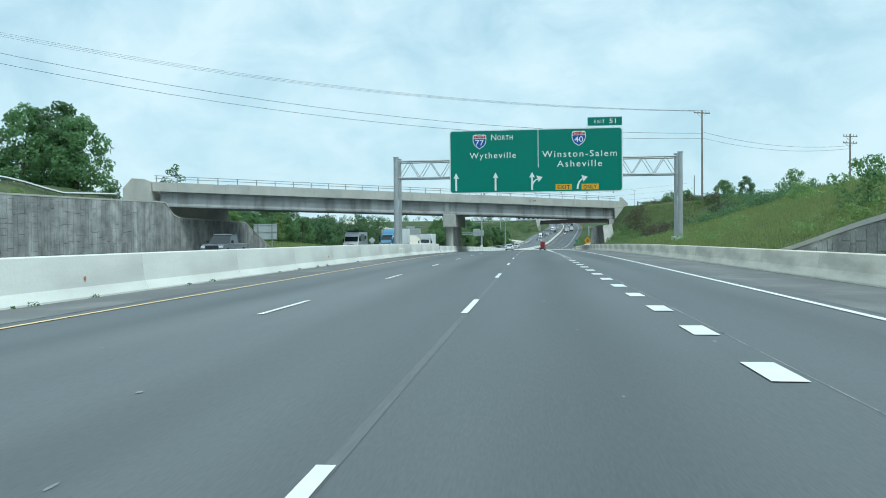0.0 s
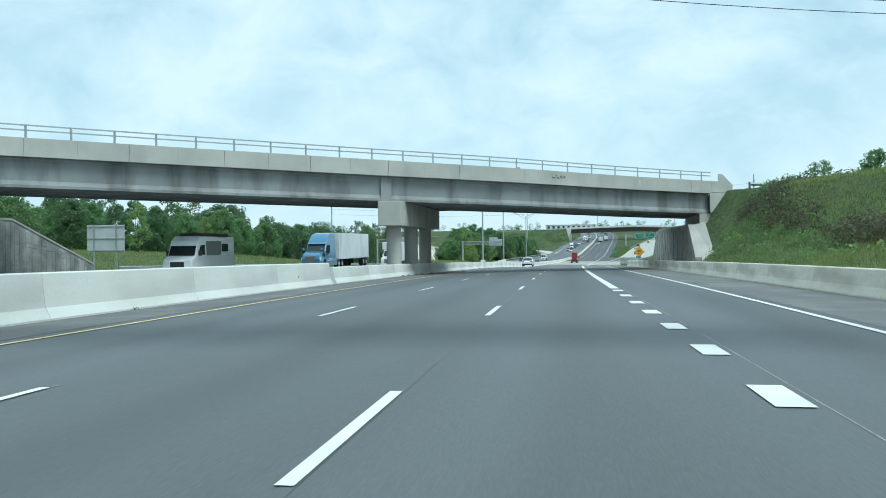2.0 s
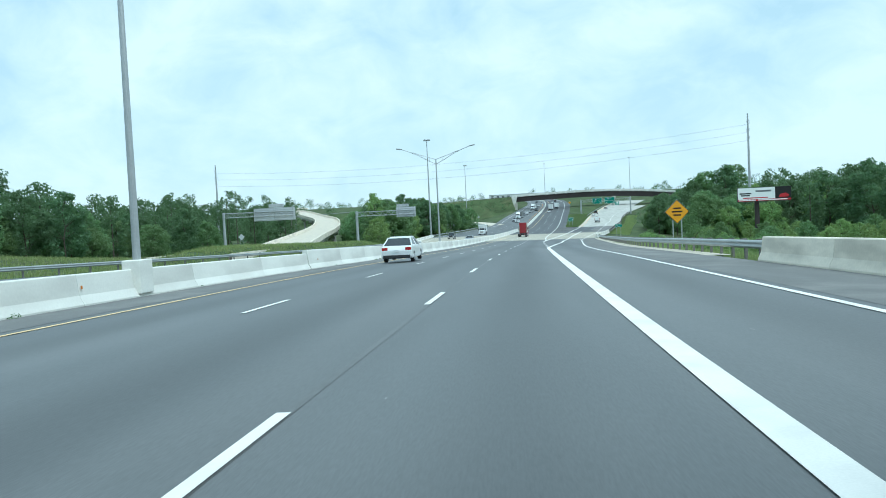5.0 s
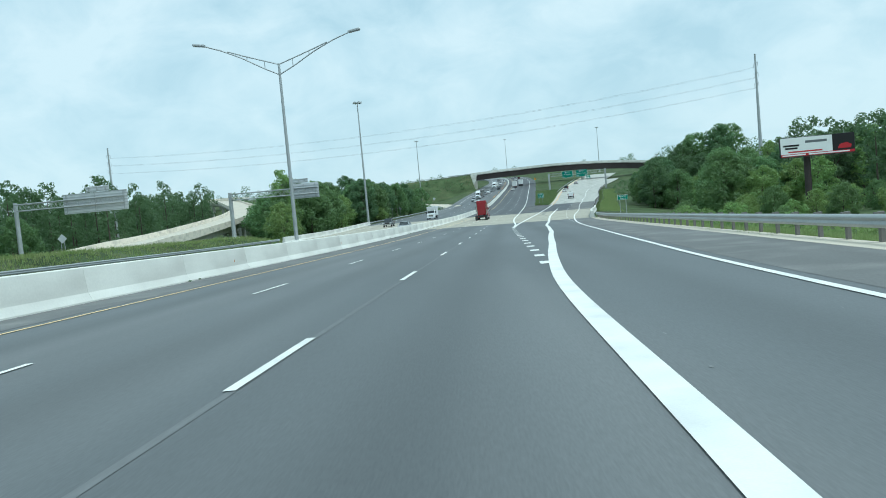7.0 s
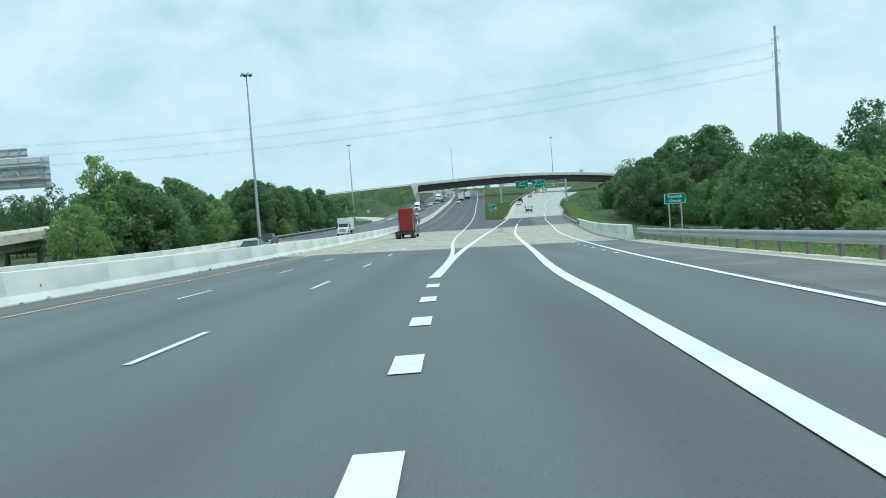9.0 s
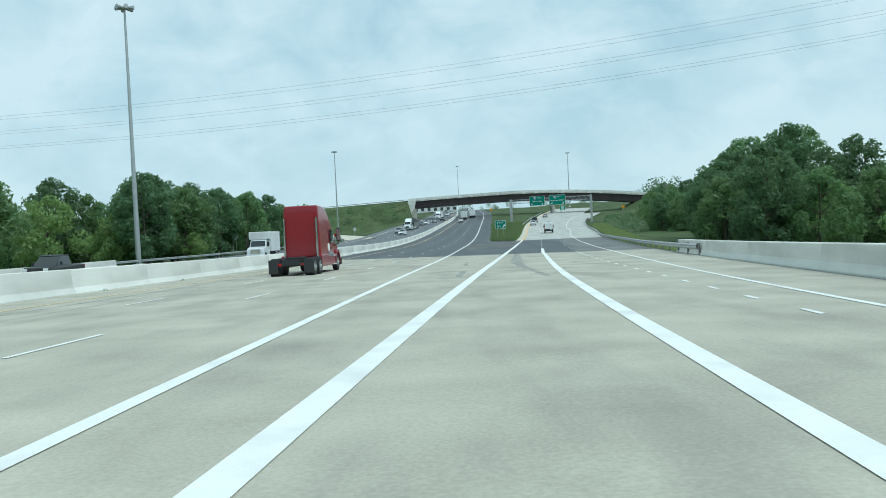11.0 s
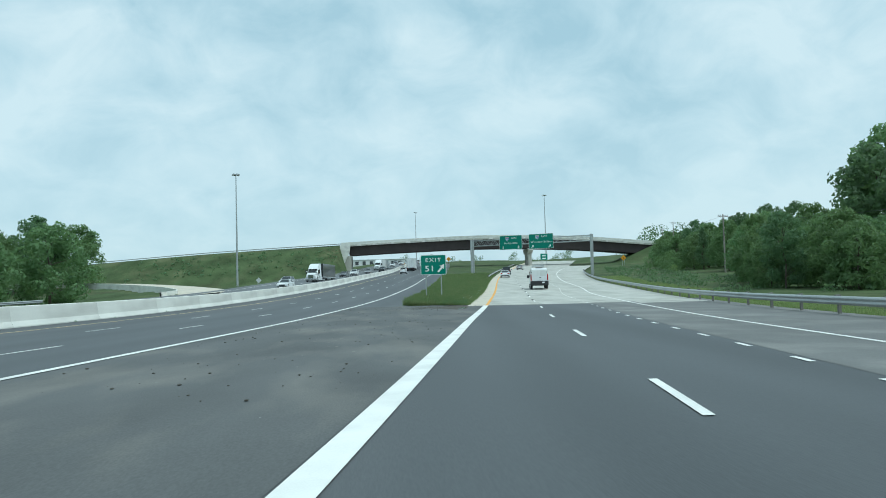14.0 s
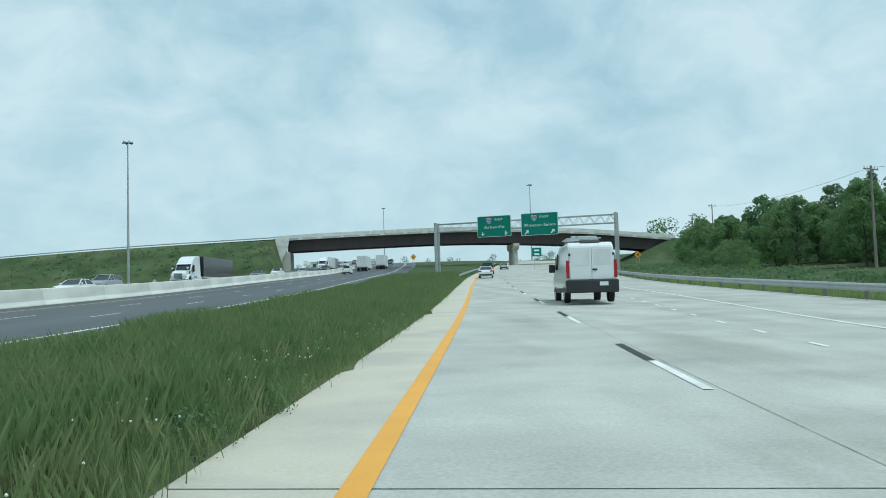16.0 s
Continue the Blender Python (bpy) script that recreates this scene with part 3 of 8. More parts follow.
strip("gutter_edge", lambda y: road_right(y) - 0.15, lambda y: road_right(y) + 0.75, 178, 303, SHOULDERC, 0.008, 2.0, 1, "cream broken concrete gutter below the guardrail", "gutter")


def build_deck():
    vs, fs = [], []
    na, nb = 24, 30
    for i in range(nb + 1):
        for j in range(na + 1):
            u, v = j / na, i / nb
            y = 314
            for _ in range(6):
                x = median(y) + 0.35 + u * (road_right(y) - 0.3 - median(y) - 0.35)
                y = (320.2 - 0.78 * (x + 0.5)) * (1 - v) + (399.0 - 0.52 * x) * v
            vs.append((x, y, zc(y) + 0.004))
    for i in range(nb):
        for j in range(na):
            p = i * (na + 1) + j
            fs.append((p, p + 1, p + na + 2, p + na + 1))
    tagged(raw("bridge_deck", vs, fs, DECK, smooth=True), "pale concrete bridge deck across the creek", "bridge deck", kind="structure")
    strip("bridge_deck", lambda y: south_left(y) + 0.2, lambda y: median(y) - 0.35, 318, 404, DECK, 0.004, 3.0, 4, "pale concrete bridge deck of the far carriageway", "bridge deck")


build_deck()


def patch(pts, material, dz, name, label):
    raw_v = [(x, y, zc(y) + dz) for x, y in pts]
    return tagged(raw(name, raw_v, [tuple(range(len(raw_v)))], material), label, "road patch", kind="structure")


# dark sealed strips on the deck
def ragged(rows, name, seed):
    """rows: (y, middle, width) along the strip."""
    mid, wid = curve_of(*[(y, x) for y, x, w in rows]), curve_of(*[(y, w) for y, x, w in rows])
    rng = random.Random(seed)
    y0, y1 = rows[0][0], rows[-1][0]
    k = int((y1 - y0) / 0.5)
    vs, fs = [], []
    for i in range(k + 1):
        y = y0 + (y1 - y0) * i / k
        a, b = wid(y) / 2 * rng.uniform(0.95, 1.06), wid(y) / 2 * rng.uniform(0.95, 1.06)
        vs += [(mid(y) - a, y, zc(y) + 0.006), (mid(y) + b, y, zc(y) + 0.006)]
    for i in range(k):
        fs.append((2 * i, 2 * i + 1, 2 * i + 3, 2 * i + 2))
    tagged(raw(name, vs, fs, TAR), "dark sealed repair strip on the bridge deck", "road patch", kind="structure")


ragged([(348, 17.45, 0.3), (353, 17.65, 0.33), (361, 17.97, 0.48), (366.6, 18.4, 0.56), (371.3, 18.92, 0.82), (374, 19.2, 0.76), (383, 20.25, 0.5), (388, 20.75, 0.45)], "deck_repair", 1)
ragged([(351, 14.2, 0.25), (353.5, 14.4, 0.3), (357.5, 14.76, 0.3)], "deck_repair", 2)
ragged([(365, 15.16, 0.2), (369.3, 15.44, 0.22)], "deck_repair", 3)
# joints and seams
strip("lane_seam", lambda y: lane_b(y) - 0.02, lambda y: lane_b(y) + 0.07, -60, 245, SEAM, 0.004, 3.0, 1, "pale worn seam along the lane line", "road seam")
strip("layout_line", lambda y: wide_line(y) + 0.26, lambda y: wide_line(y) + 0.275, -40, 87, CHALK, 0.004, 1.5, 1, "thin chalky layout line beside the exit markings", "road seam")
strip("ramp_joint", lambda y: exit_left(y) + 3.60, lambda y: exit_left(y) + 3.615, 459, 700, TAR, 0.0065, 3.0, 1, "thin dark lengthwise joint in the ramp concrete", "road seam")
for y in (473.4, 485.6, 497.8, 510, 522, 534, 546):
    tagged(raw("ramp_joint", [(exit_left(y) - 1.2, y, zc(y) + 0.0085), (right_edge(y), y - 2.0, zc(y - 2.0) + 0.0085), (right_edge(y), y - 1.985, zc(y - 2) + 0.0085), (exit_left(y) - 1.2, y + 0.015, zc(y) + 0.0085)], [(0, 1, 2, 3)], BLACKP), "thin dark crosswise joint in the ramp concrete", "road seam", kind="structure")
for off, w in ((-6.3, 0.18), (-4.9, 0.12)):
    strip("tyre_streak", lambda y: lane_b(y) + off, lambda y: lane_b(y) + off + w, 326, 392, TAR, 0.006, 3.0, 1, "dark tyre streak across the deck", "road seam")

# ---- painted lines ----
def line(xf, y0, y1, w, material, label, step=3.0, dz=0.013, parent=None, name="lane_line"):
    return strip(name, lambda y: xf(y) - w / 2, lambda y: xf(y) + w / 2, y0, y1, material, dz, step, 1, label, "road marking", parent=parent)


line(lambda y: lane_b(y) - 7.42, -150, 1100, 0.13, YELLOW_WORN, "thin yellow left edge line on asphalt", 4.0)
line(right_edge, -150, 660, 0.16, WHITE, "solid white right edge line", 3.0)
line(wide_line, 87.4, 402.9, 0.30, WHITE, "wide solid white line dividing the exit lanes", 1.5)
line(lambda y: main_right(y), 282.4, 1100, 0.22, WHITE, "white right edge line of the through lanes", 2.0)
line(exit_left, 282.4, 459.48, 0.34, WHITE, "wide white gore line along the exit", 2.0)
line(lambda y: exit_left(y) + 0.06, 459.5, 740, 0.21, YELLOW, "yellow left edge line of the concrete ramp", 3.0, 0.0145)
line(lambda y: median(y) - 2.4, -150, 1100, 0.12, YELLOW, "yellow edge line of the far carriageway", 4.0)
line(lambda y: south_left(y) + 3.0, -150, 1040, 0.14, WHITE, "white edge line of the far carriageway", 4.0)


def dashes(name, xf, first, period, length, count, w, label, material=WHITE, dz=0.013):
    """Broken line: every dash is a piece of its own."""
    top = tagged(new(name), label, "road marking", kind="structure")
    for i in range(count):
        y = first + i * period
        line(xf, y, y + length, w, material, "", 1.6, dz, top, "dash")
    return top


dashes("broken_lane_line", lane_b, 13.55 - 12.192 * 3, 12.192, 3.05, 30, 0.12, "broken white lane line on asphalt")
dashes("broken_lane_line", lambda y: lane_b(y) - 3.68, 13.55 - 12.192 * 3, 12.192, 3.05, 72, 0.12, "broken white lane line on asphalt")
dashes("broken_lane_line", lambda y: lane_b(y) - 0.04, 13.55 + 12.192 * 27, 12.192, 3.05, 44, 0.12, "broken white lane line on the far asphalt")
dashes("broken_lane_line", lambda y: median(y) - 6.1, -22, 12.192, 3.05, 80, 0.12, "broken white line of the far carriageway")
dashes("broken_lane_line", lambda y: median(y) - 9.8, -22, 12.192, 3.05, 80, 0.12, "broken white line of the far carriageway")
dashes("exit_lane_squares", wide_line, 7.29 - 3.393 * 14, 3.393, 1.1, 38, 0.34, "short wide white exit lane markings")
dashes("exit_lane_squares", lambda y: lane_b(y) + 3.63 - 0.22 * smooth01(225, 285, y), 222.4, 3.762, 1.1, 16, 0.32, "short wide white lane drop markings")
dashes("ramp_lane_line", lambda y: exit_left(y) + 3.36 + 0.09 * smooth01(402, 432, y), 403.55, 12.192, 3.0, 16, 0.13, "broken white lane line on the ramp")
dashes("ramp_lane_contrast", lambda y: exit_left(y) + 3.44, 406.6 + 12.192 * 5, 12.192, 2.9, 11, 0.15, "black contrast dashes between white ramp dashes", BLACKP, 0.0135)
dashes("ramp_dotted_line", lambda y: (exit_left(y) + 6.5 + 0.3 * smooth01(330, 385, y)) * (1 - smooth01(345, 388, y)) + (right_edge(y) - 2.75) * smooth01(345, 388, y), 289.4, 3.19, 0.9, 88, 0.12, "short dotted white line along the widening lane")


# ---- median barrier and parapets ----
def barrier_mesh(length, h, half_base, half_top, one_sided=False, material=BARRIER):
    sec = [(-half_base, 0), (-half_base, 0.08), (-half_base * 0.62, 0.33), (-half_top, h - 0.03), (-half_top + 0.03, h), (half_top - 0.03, h), (half_top, h - 0.03), (half_base * 0.62, 0.33), (half_base, 0.08), (half_base, 0)]
    if one_sided:
        sec = [(a if a < 0 else half_top, u) for a, u in sec]
    bm = bmesh.new()
    prism(bm, sec, 0.006, length - 0.006, "y")
    me = bpy.data.meshes.new("barrier_segment")
    bm.to_mesh(me)
    bm.free()
    me.materials.append(material)
    return me


def barrier_run(name, xf, y0, y1, seg, h, base, topw, label, one_sided=False, sink=0.03, material=BARRIER):
    top = tagged(new(name), label, "concrete barrier", kind="structure")
    me = barrier_mesh(seg, h, base, topw, one_sided, material)
    y = y0
    while y < y1:
        ye = y + seg
        a, b = Vector((xf(y), y, zc(y) - sink - fall(xf(y) + 0.4, y))), Vector((xf(ye), ye, zc(ye) - sink - fall(xf(ye) + 0.4, ye)))
        d = (b - a).normalized()
        x = d.cross(Vector((0, 0, 1))).normalized()
        ob = new("barrier_segment", me)
        ob.matrix_world = Matrix((x, d, x.cross(d))).transposed().to_4x4()
        ob.location = a
        ob.parent = top
        y += seg * d.y
    return top


barrier_run("median_barrier", median, -60.4, 97, 7.5, 1.15, 0.36, 0.13, "pale concrete median barrier with open joints")
barrier_run("median_barrier", median, 97.8, 186, 7.5, 0.92, 0.34, 0.13, "lower stretch of the pale concrete median barrier")
barrier_run("median_barrier", median, 187.9, 420, 7.5, 1.12, 0.36, 0.13, "pale concrete median barrier with open joints")
barrier_run("median_barrier", median, 420, 1050, 9.0, 1.06, 0.36, 0.13, "pale concrete median barrier curving uphill")
barrier_run("roadside_barrier", lambda y: road_right(y) + 0.28, -60, 166, 6.1, 0.84, 0.30, 0.12, "low stained cream concrete barrier below the grass slope", material=BARRIER_CREAM)
barrier_run("bridge_parapet", lambda y: road_right(y) + 0.1, 304, 363, 9.8, 0.88, 0.3, 0.15, "pale concrete bridge parapet wall")
barrier_run("bridge_parapet", south_left, 318, 404, 9.5, 0.9, 0.26, 0.13, "pale concrete parapet of the far bridge")


# ---- guardrails ----
def guardrail(xf, y0, y1, side, label, spacing=1.905):
    """W-beam on posts; side: +1 where the traffic is to its left."""
    top = tagged(new("guardrail"), label, "guardrail", kind="structure")
    rows = along(xf, y0, y1, 1.9)
    rows = [(x, y, z - 0.06, h) for x, y, z, h in rows]
    sec = [(0.0, 0.40), (-0.045, 0.43), (-0.08, 0.47), (-0.08, 0.50), (-0.03, 0.545), (-0.03, 0.57), (-0.08, 0.615), (-0.08, 0.645), (-0.045, 0.685), (0.0, 0.715), (0.01, 0.715), (0.01, 0.40)]
    sec = [(a * side, u) for a, u in sec]
    v, f = sweep(sec, rows)
    raw("beam", v, f, RAIL, top, smooth=True)
    bm = bmesh.new()
    box(bm, -0.05, 0.05, -0.075, 0.075, -0.6, 0.70, 0.008)
    me = bpy.data.meshes.new("post")
    bm.to_mesh(me)
    bm.free()
    me.materials.append(POSTW)
    bm = bmesh.new()
    box(bm, -0.05, 0.05, -0.06, 0.06, 0.42, 0.69)
    mb = bpy.data.meshes.new("spacer")
    bm.to_mesh(mb)
    bm.free()
    mb.materials.append(POSTW)
    for x, y, z, h in along(xf, y0 + 0.3, y1 - 0.3, spacing):
        for nm, m_, off in (("post", me, 0.17), ("spacer", mb, 0.07)):
            o = new(nm, m_)
            o.location, o.rotation_euler = (x + off * side, y, z), (0, 0, -h)
            o.parent = top
    return top


guardrail(lambda y: road_right(y) + 0.55, 166, 304, 1, "galvanised steel guardrail on posts above a gutter")
guardrail(lambda y: road_right(y) - 0.35 - 0.6 * smooth01(400, 470, y), 363, 600, 1, "galvanised steel guardrail along the exit ramp", 3.81)
guardrail(lambda y: south_left(y) - 0.3, 128, 317, -1, "galvanised guardrail along the far carriageway", 3.81)
guardrail(lambda y: south_left(y) - 0.3, 405, 492, -1, "galvanised guardrail along the far carriageway", 3.81)
guardrail(lambda y: exit_left(y) - 1.9, 560, 700, -1, "galvanised guardrail beside the ramp shoulder", 3.81)


# ---- the overpass ----
def at_bridge(s, w, z):
    p = P0 + D * s + B * w
    return (p.x, p.y, z)


def bridge_bar(name, sec, s0, s1, material, parent, label="", step=3.0, skip_caps=False):
    """A closed section of (depth, height above the parapet top) carried along the front of the overpass."""
    k = max(2, int((s1 - s0) / step) + 1)
    vs, fs = [], []
    n = len(sec)
    for i in range(k):
        s = s0 + (s1 - s0) * i / (k - 1)
        vs += [at_bridge(s, w, par_top(s) + u) for w, u in sec]
    for i in range(k - 1):
        for j in range(n):
            fs.append((i * n + j, i * n + (j + 1) % n, (i + 1) * n + (j + 1) % n, (i + 1) * n + j))
    fs += [tuple(range(n)), tuple(range((k - 1) * n, k * n))[::-1]]
    return raw(name, vs, fs, material, parent, label)


def build_overpass():
    top = tagged(new("overpass_bridge"), "grey concrete girder overpass crossing the highway on a median pier", "bridge")
    W = 19.2
    S0, S1 = -40.6, 32.0
    # deck slab and its overhang
    bridge_bar("deck_slab", [(0.03, -1.06), (W - 0.03, -1.06), (W - 0.03, -0.75), (0.03, -0.75)], S0, S1, CONCRETE, top)
    # parapet panels with open joints
    step = 5.85
    s = S0
    i = 0
    while s < S1 - 0.5:
        e = min(s + step, S1)
        for a in (0.0, W - 0.4):
            bridge_bar("parapet_panel", [(a, -1.12), (a + 0.4, -1.12), (a + 0.4, 0.0), (a, 0.0)], s + 0.02, e - 0.02, CONCRETE, top, step=3)
        # dummy groove halfway along each panel
        m = (s + e) / 2
        bridge_bar("panel_joint", [(-0.006, -0.95), (0.002, -0.95), (0.002, -0.02), (-0.006, -0.02)], m - 0.02, m + 0.02, GIRDER, top, step=9)
        s = e
        i += 1
    # two-bar railing
    for a in (0.15, W - 0.25):
        for u in (0.42, 0.72):
            bridge_bar("rail_bar", [(a, u), (a + 0.08, u), (a + 0.08, u + 0.08), (a, u + 0.08)], S0 + 0.2, S1, GALV, top)
        s = S0 + 0.4
        while s < S1:
            bm = bmesh.new()
            p = Vector(at_bridge(s, a + 0.04, par_top(s)))
            box(bm, p.x - 0.05, p.x + 0.05, p.y - 0.05, p.y + 0.05, p.z - 0.02, p.z + 0.8)
            part("rail_post", bm, GALV, top)
            s += 2.45
    # prestressed girders
    for g in range(6):
        c = 0.75 + g * 3.5
        sec = [(c - 0.33, -2.95), (c + 0.33, -2.95), (c + 0.33, -2.78), (c + 0.11, -2.52), (c + 0.11, -1.40), (c + 0.28, -1.24), (c + 0.28, -1.06), (c - 0.28, -1.06), (c - 0.28, -1.24), (c - 0.11, -1.40), (c - 0.11, -2.52), (c - 0.33, -2.78)]
        face_mat = GIRDER if 0 < g < 5 else GIRDER_OUTER
        bridge_bar("girder", sec, S0 + 0.6, -0.12, face_mat, top)
        bridge_bar("girder", sec, 0.12, S1 - 0.3, face_mat, top)
    for s in (-20.5, 10.6, 21.5):
        bridge_bar("diaphragm", [(0.8, -2.4), (W - 0.9, -2.4), (W - 0.9, -1.06), (0.8, -1.06)], s - 0.12, s + 0.12, GIRDER, top, step=9)
    bridge_bar("diaphragm", [(0.405, -2.94), (W - 0.95, -2.94), (W - 0.95, -1.065), (0.405, -1.065)], -0.4, 0.4, GIRDER_OUTER, top, step=9)
    # pier
    bm = bmesh.new()
    prism(bm, [(-11.75, 113.4), (-10.05, 113.4), (-10.05, 131.2), (-11.75, 131.2)], 2.15, 3.95, "z")
    bevelled(bm, 0.05)
    part("pier_cap", bm, CONCRETE, top)
    for y in (115.6, 122.3, 129.0):
        x = -11.06
        bm = bmesh.new()
        rod(bm, (x, y, zc(y) - 0.4), (x, y, 2.2), 0.56, sides=28)
        part("pier_column", bm, CONCRETE, top, smooth=False)
    for g in range(6):
        p = at_bridge(0, 0.75 + g * 3.5, 0)
        bm = bmesh.new()
        box(bm, p[0] - 0.5, p[0] + 0.5, p[1] - 0.3, p[1] + 0.3, 3.93, par_top(0) - 2.94)
        part("bearing", bm, PLASTIC, top)
    # right abutment seat, wing and end block
    def seat(s0, s1, w0, w1, z0, z1, name, material=CONCRETE):
        bm = bmesh.new()
        a, b, c, d = at_bridge(s0, w0, 0), at_bridge(s1, w0, 0), at_bridge(s1, w1, 0), at_bridge(s0, w1, 0)
        prism(bm, [a[:2], b[:2], c[:2], d[:2]], z0, z1, "z")
        return part(name, bevelled(bm, 0.04), material, top)
    seat(30.6, 32.4, 0.2, W - 0.2, 0.5, 3.28, "abutment_seat")
    seat(32.05, 33.2, 0.25, W - 0.25, 3.2, 5.1, "abutment_backwall")
    def slab(name, outline, w0, w1):
        vs = [at_bridge(q, w, z) for w in (w0, w1) for q, z in outline]
        n = len(outline)
        return raw(name, vs, [tuple(range(n)), tuple(range(n, 2 * n))[::-1]] + [(k, k + n, (k + 1) % n + n, (k + 1) % n) for k in range(n)], CONCRETE, top)
    for a in (-0.12, W - 0.33):
        slab("wing_wall", [(31.85, 3.4), (32.5, 3.4), (35.9, 4.9), (35.9, 5.2), (31.85, par_top(32) - 1.06)], a, a + 0.45)
        slab("end_post", [(32.02, par_top(32) - 1.02), (34.7, par_top(32) - 1.02), (34.7, 5.95), (33.4, 6.9), (32.9, 6.9), (32.9, par_top(33)), (32.02, par_top(32))], a + 0.1, a + 0.52)
    seat(-44.0, -40.2, 0.2, W - 0.2, 1.0, par_top(-41) - 2.96, "abutment_seat")
    seat(-42.2, -40.9, 0.25, W - 0.25, 4.4, 6.9, "abutment_backwall")
    for a in (-0.05, W - 0.4):
        p = [(-40.75, 4.6), (-43.9, 5.2), (-43.9, 6.9), (-42.9, par_top(-43) + 0.3), (-41.6, par_top(-42) + 0.3), (-40.8, par_top(-41)), (-40.75, par_top(-41))]
        vs = []
        for w in (a, a + 0.45):
            vs += [at_bridge(s, w, z) for s, z in p]
        n = len(p)
        fs = [tuple(range(n)), tuple(range(n, 2 * n))[::-1]] + [(i, i + n, (i + 1) % n + n, (i + 1) % n) for i in range(n)]
        raw("wing_wall", vs, fs, CONCRETE, top)
    return top


build_overpass()


def hilltop_rail(first, step, count, floor_z):
    """Timber-posted guardrail that leads off the overpass along the hilltop."""
    top = tagged(new("guardrail"), "weathered guardrail on timber posts along the hilltop road", "guardrail", kind="structure")
    for i in range(count):
        x, y, _ = at_bridge(first + i * step, 0.1, 0)
        z = max(height(x, y), floor_z + 0.02 * i)
        part("post", box(bmesh.new(), x - 0.09, x + 0.09, y - 0.09, y + 0.09, z - 0.9, z + 0.78, 0.01), POSTW, top)
        if i:
            bm = bmesh.new()
            rod(bm, (px, py, pz + 0.58), (x, y - 0.12, z + 0.58), 0.16, sides=4)
            part("beam", bm, RAIL, top)
        px, py, pz = x, y - 0.12, z


hilltop_rail(36.9, 1.9, 17, 4.6)
hilltop_rail(-44.6, -1.9, 16, 5.6)


def overpass_marks():
    """Drain spouts under the deck edge and an unreadable dark scrawl on the parapet."""
    rng = random.Random(4)
    top = tagged(new("graffiti_scrawl"), "unreadable dark spray-paint scrawl on the parapet", "graffiti", kind="structure")
    s = 14.7
    for i in range(9):
        h = rng.uniform(0.12, 0.30)
        lean = rng.uniform(-0.08, 0.1)
        zz = par_top(s) - 0.62 + rng.uniform(-0.06, 0.06)
        a, b = at_bridge(s, -0.012, zz), at_bridge(s + 0.04, -0.012, zz)
        c, d = at_bridge(s + lean + 0.04, -0.012, zz + h), at_bridge(s + lean, -0.012, zz + h)
        raw("bar", [a, b, c, d], [(0, 1, 2, 3)], PLASTIC, top)
        a, b = at_bridge(s, -0.014, zz + h * 0.5), at_bridge(s + 0.10, -0.014, zz + h * 0.55)
        raw("bar", [a, b, (b[0], b[1], b[2] + 0.035), (a[0], a[1], a[2] + 0.035)], [(0, 1, 2, 3)], PLASTIC, top)
        s += 0.15


overpass_marks()


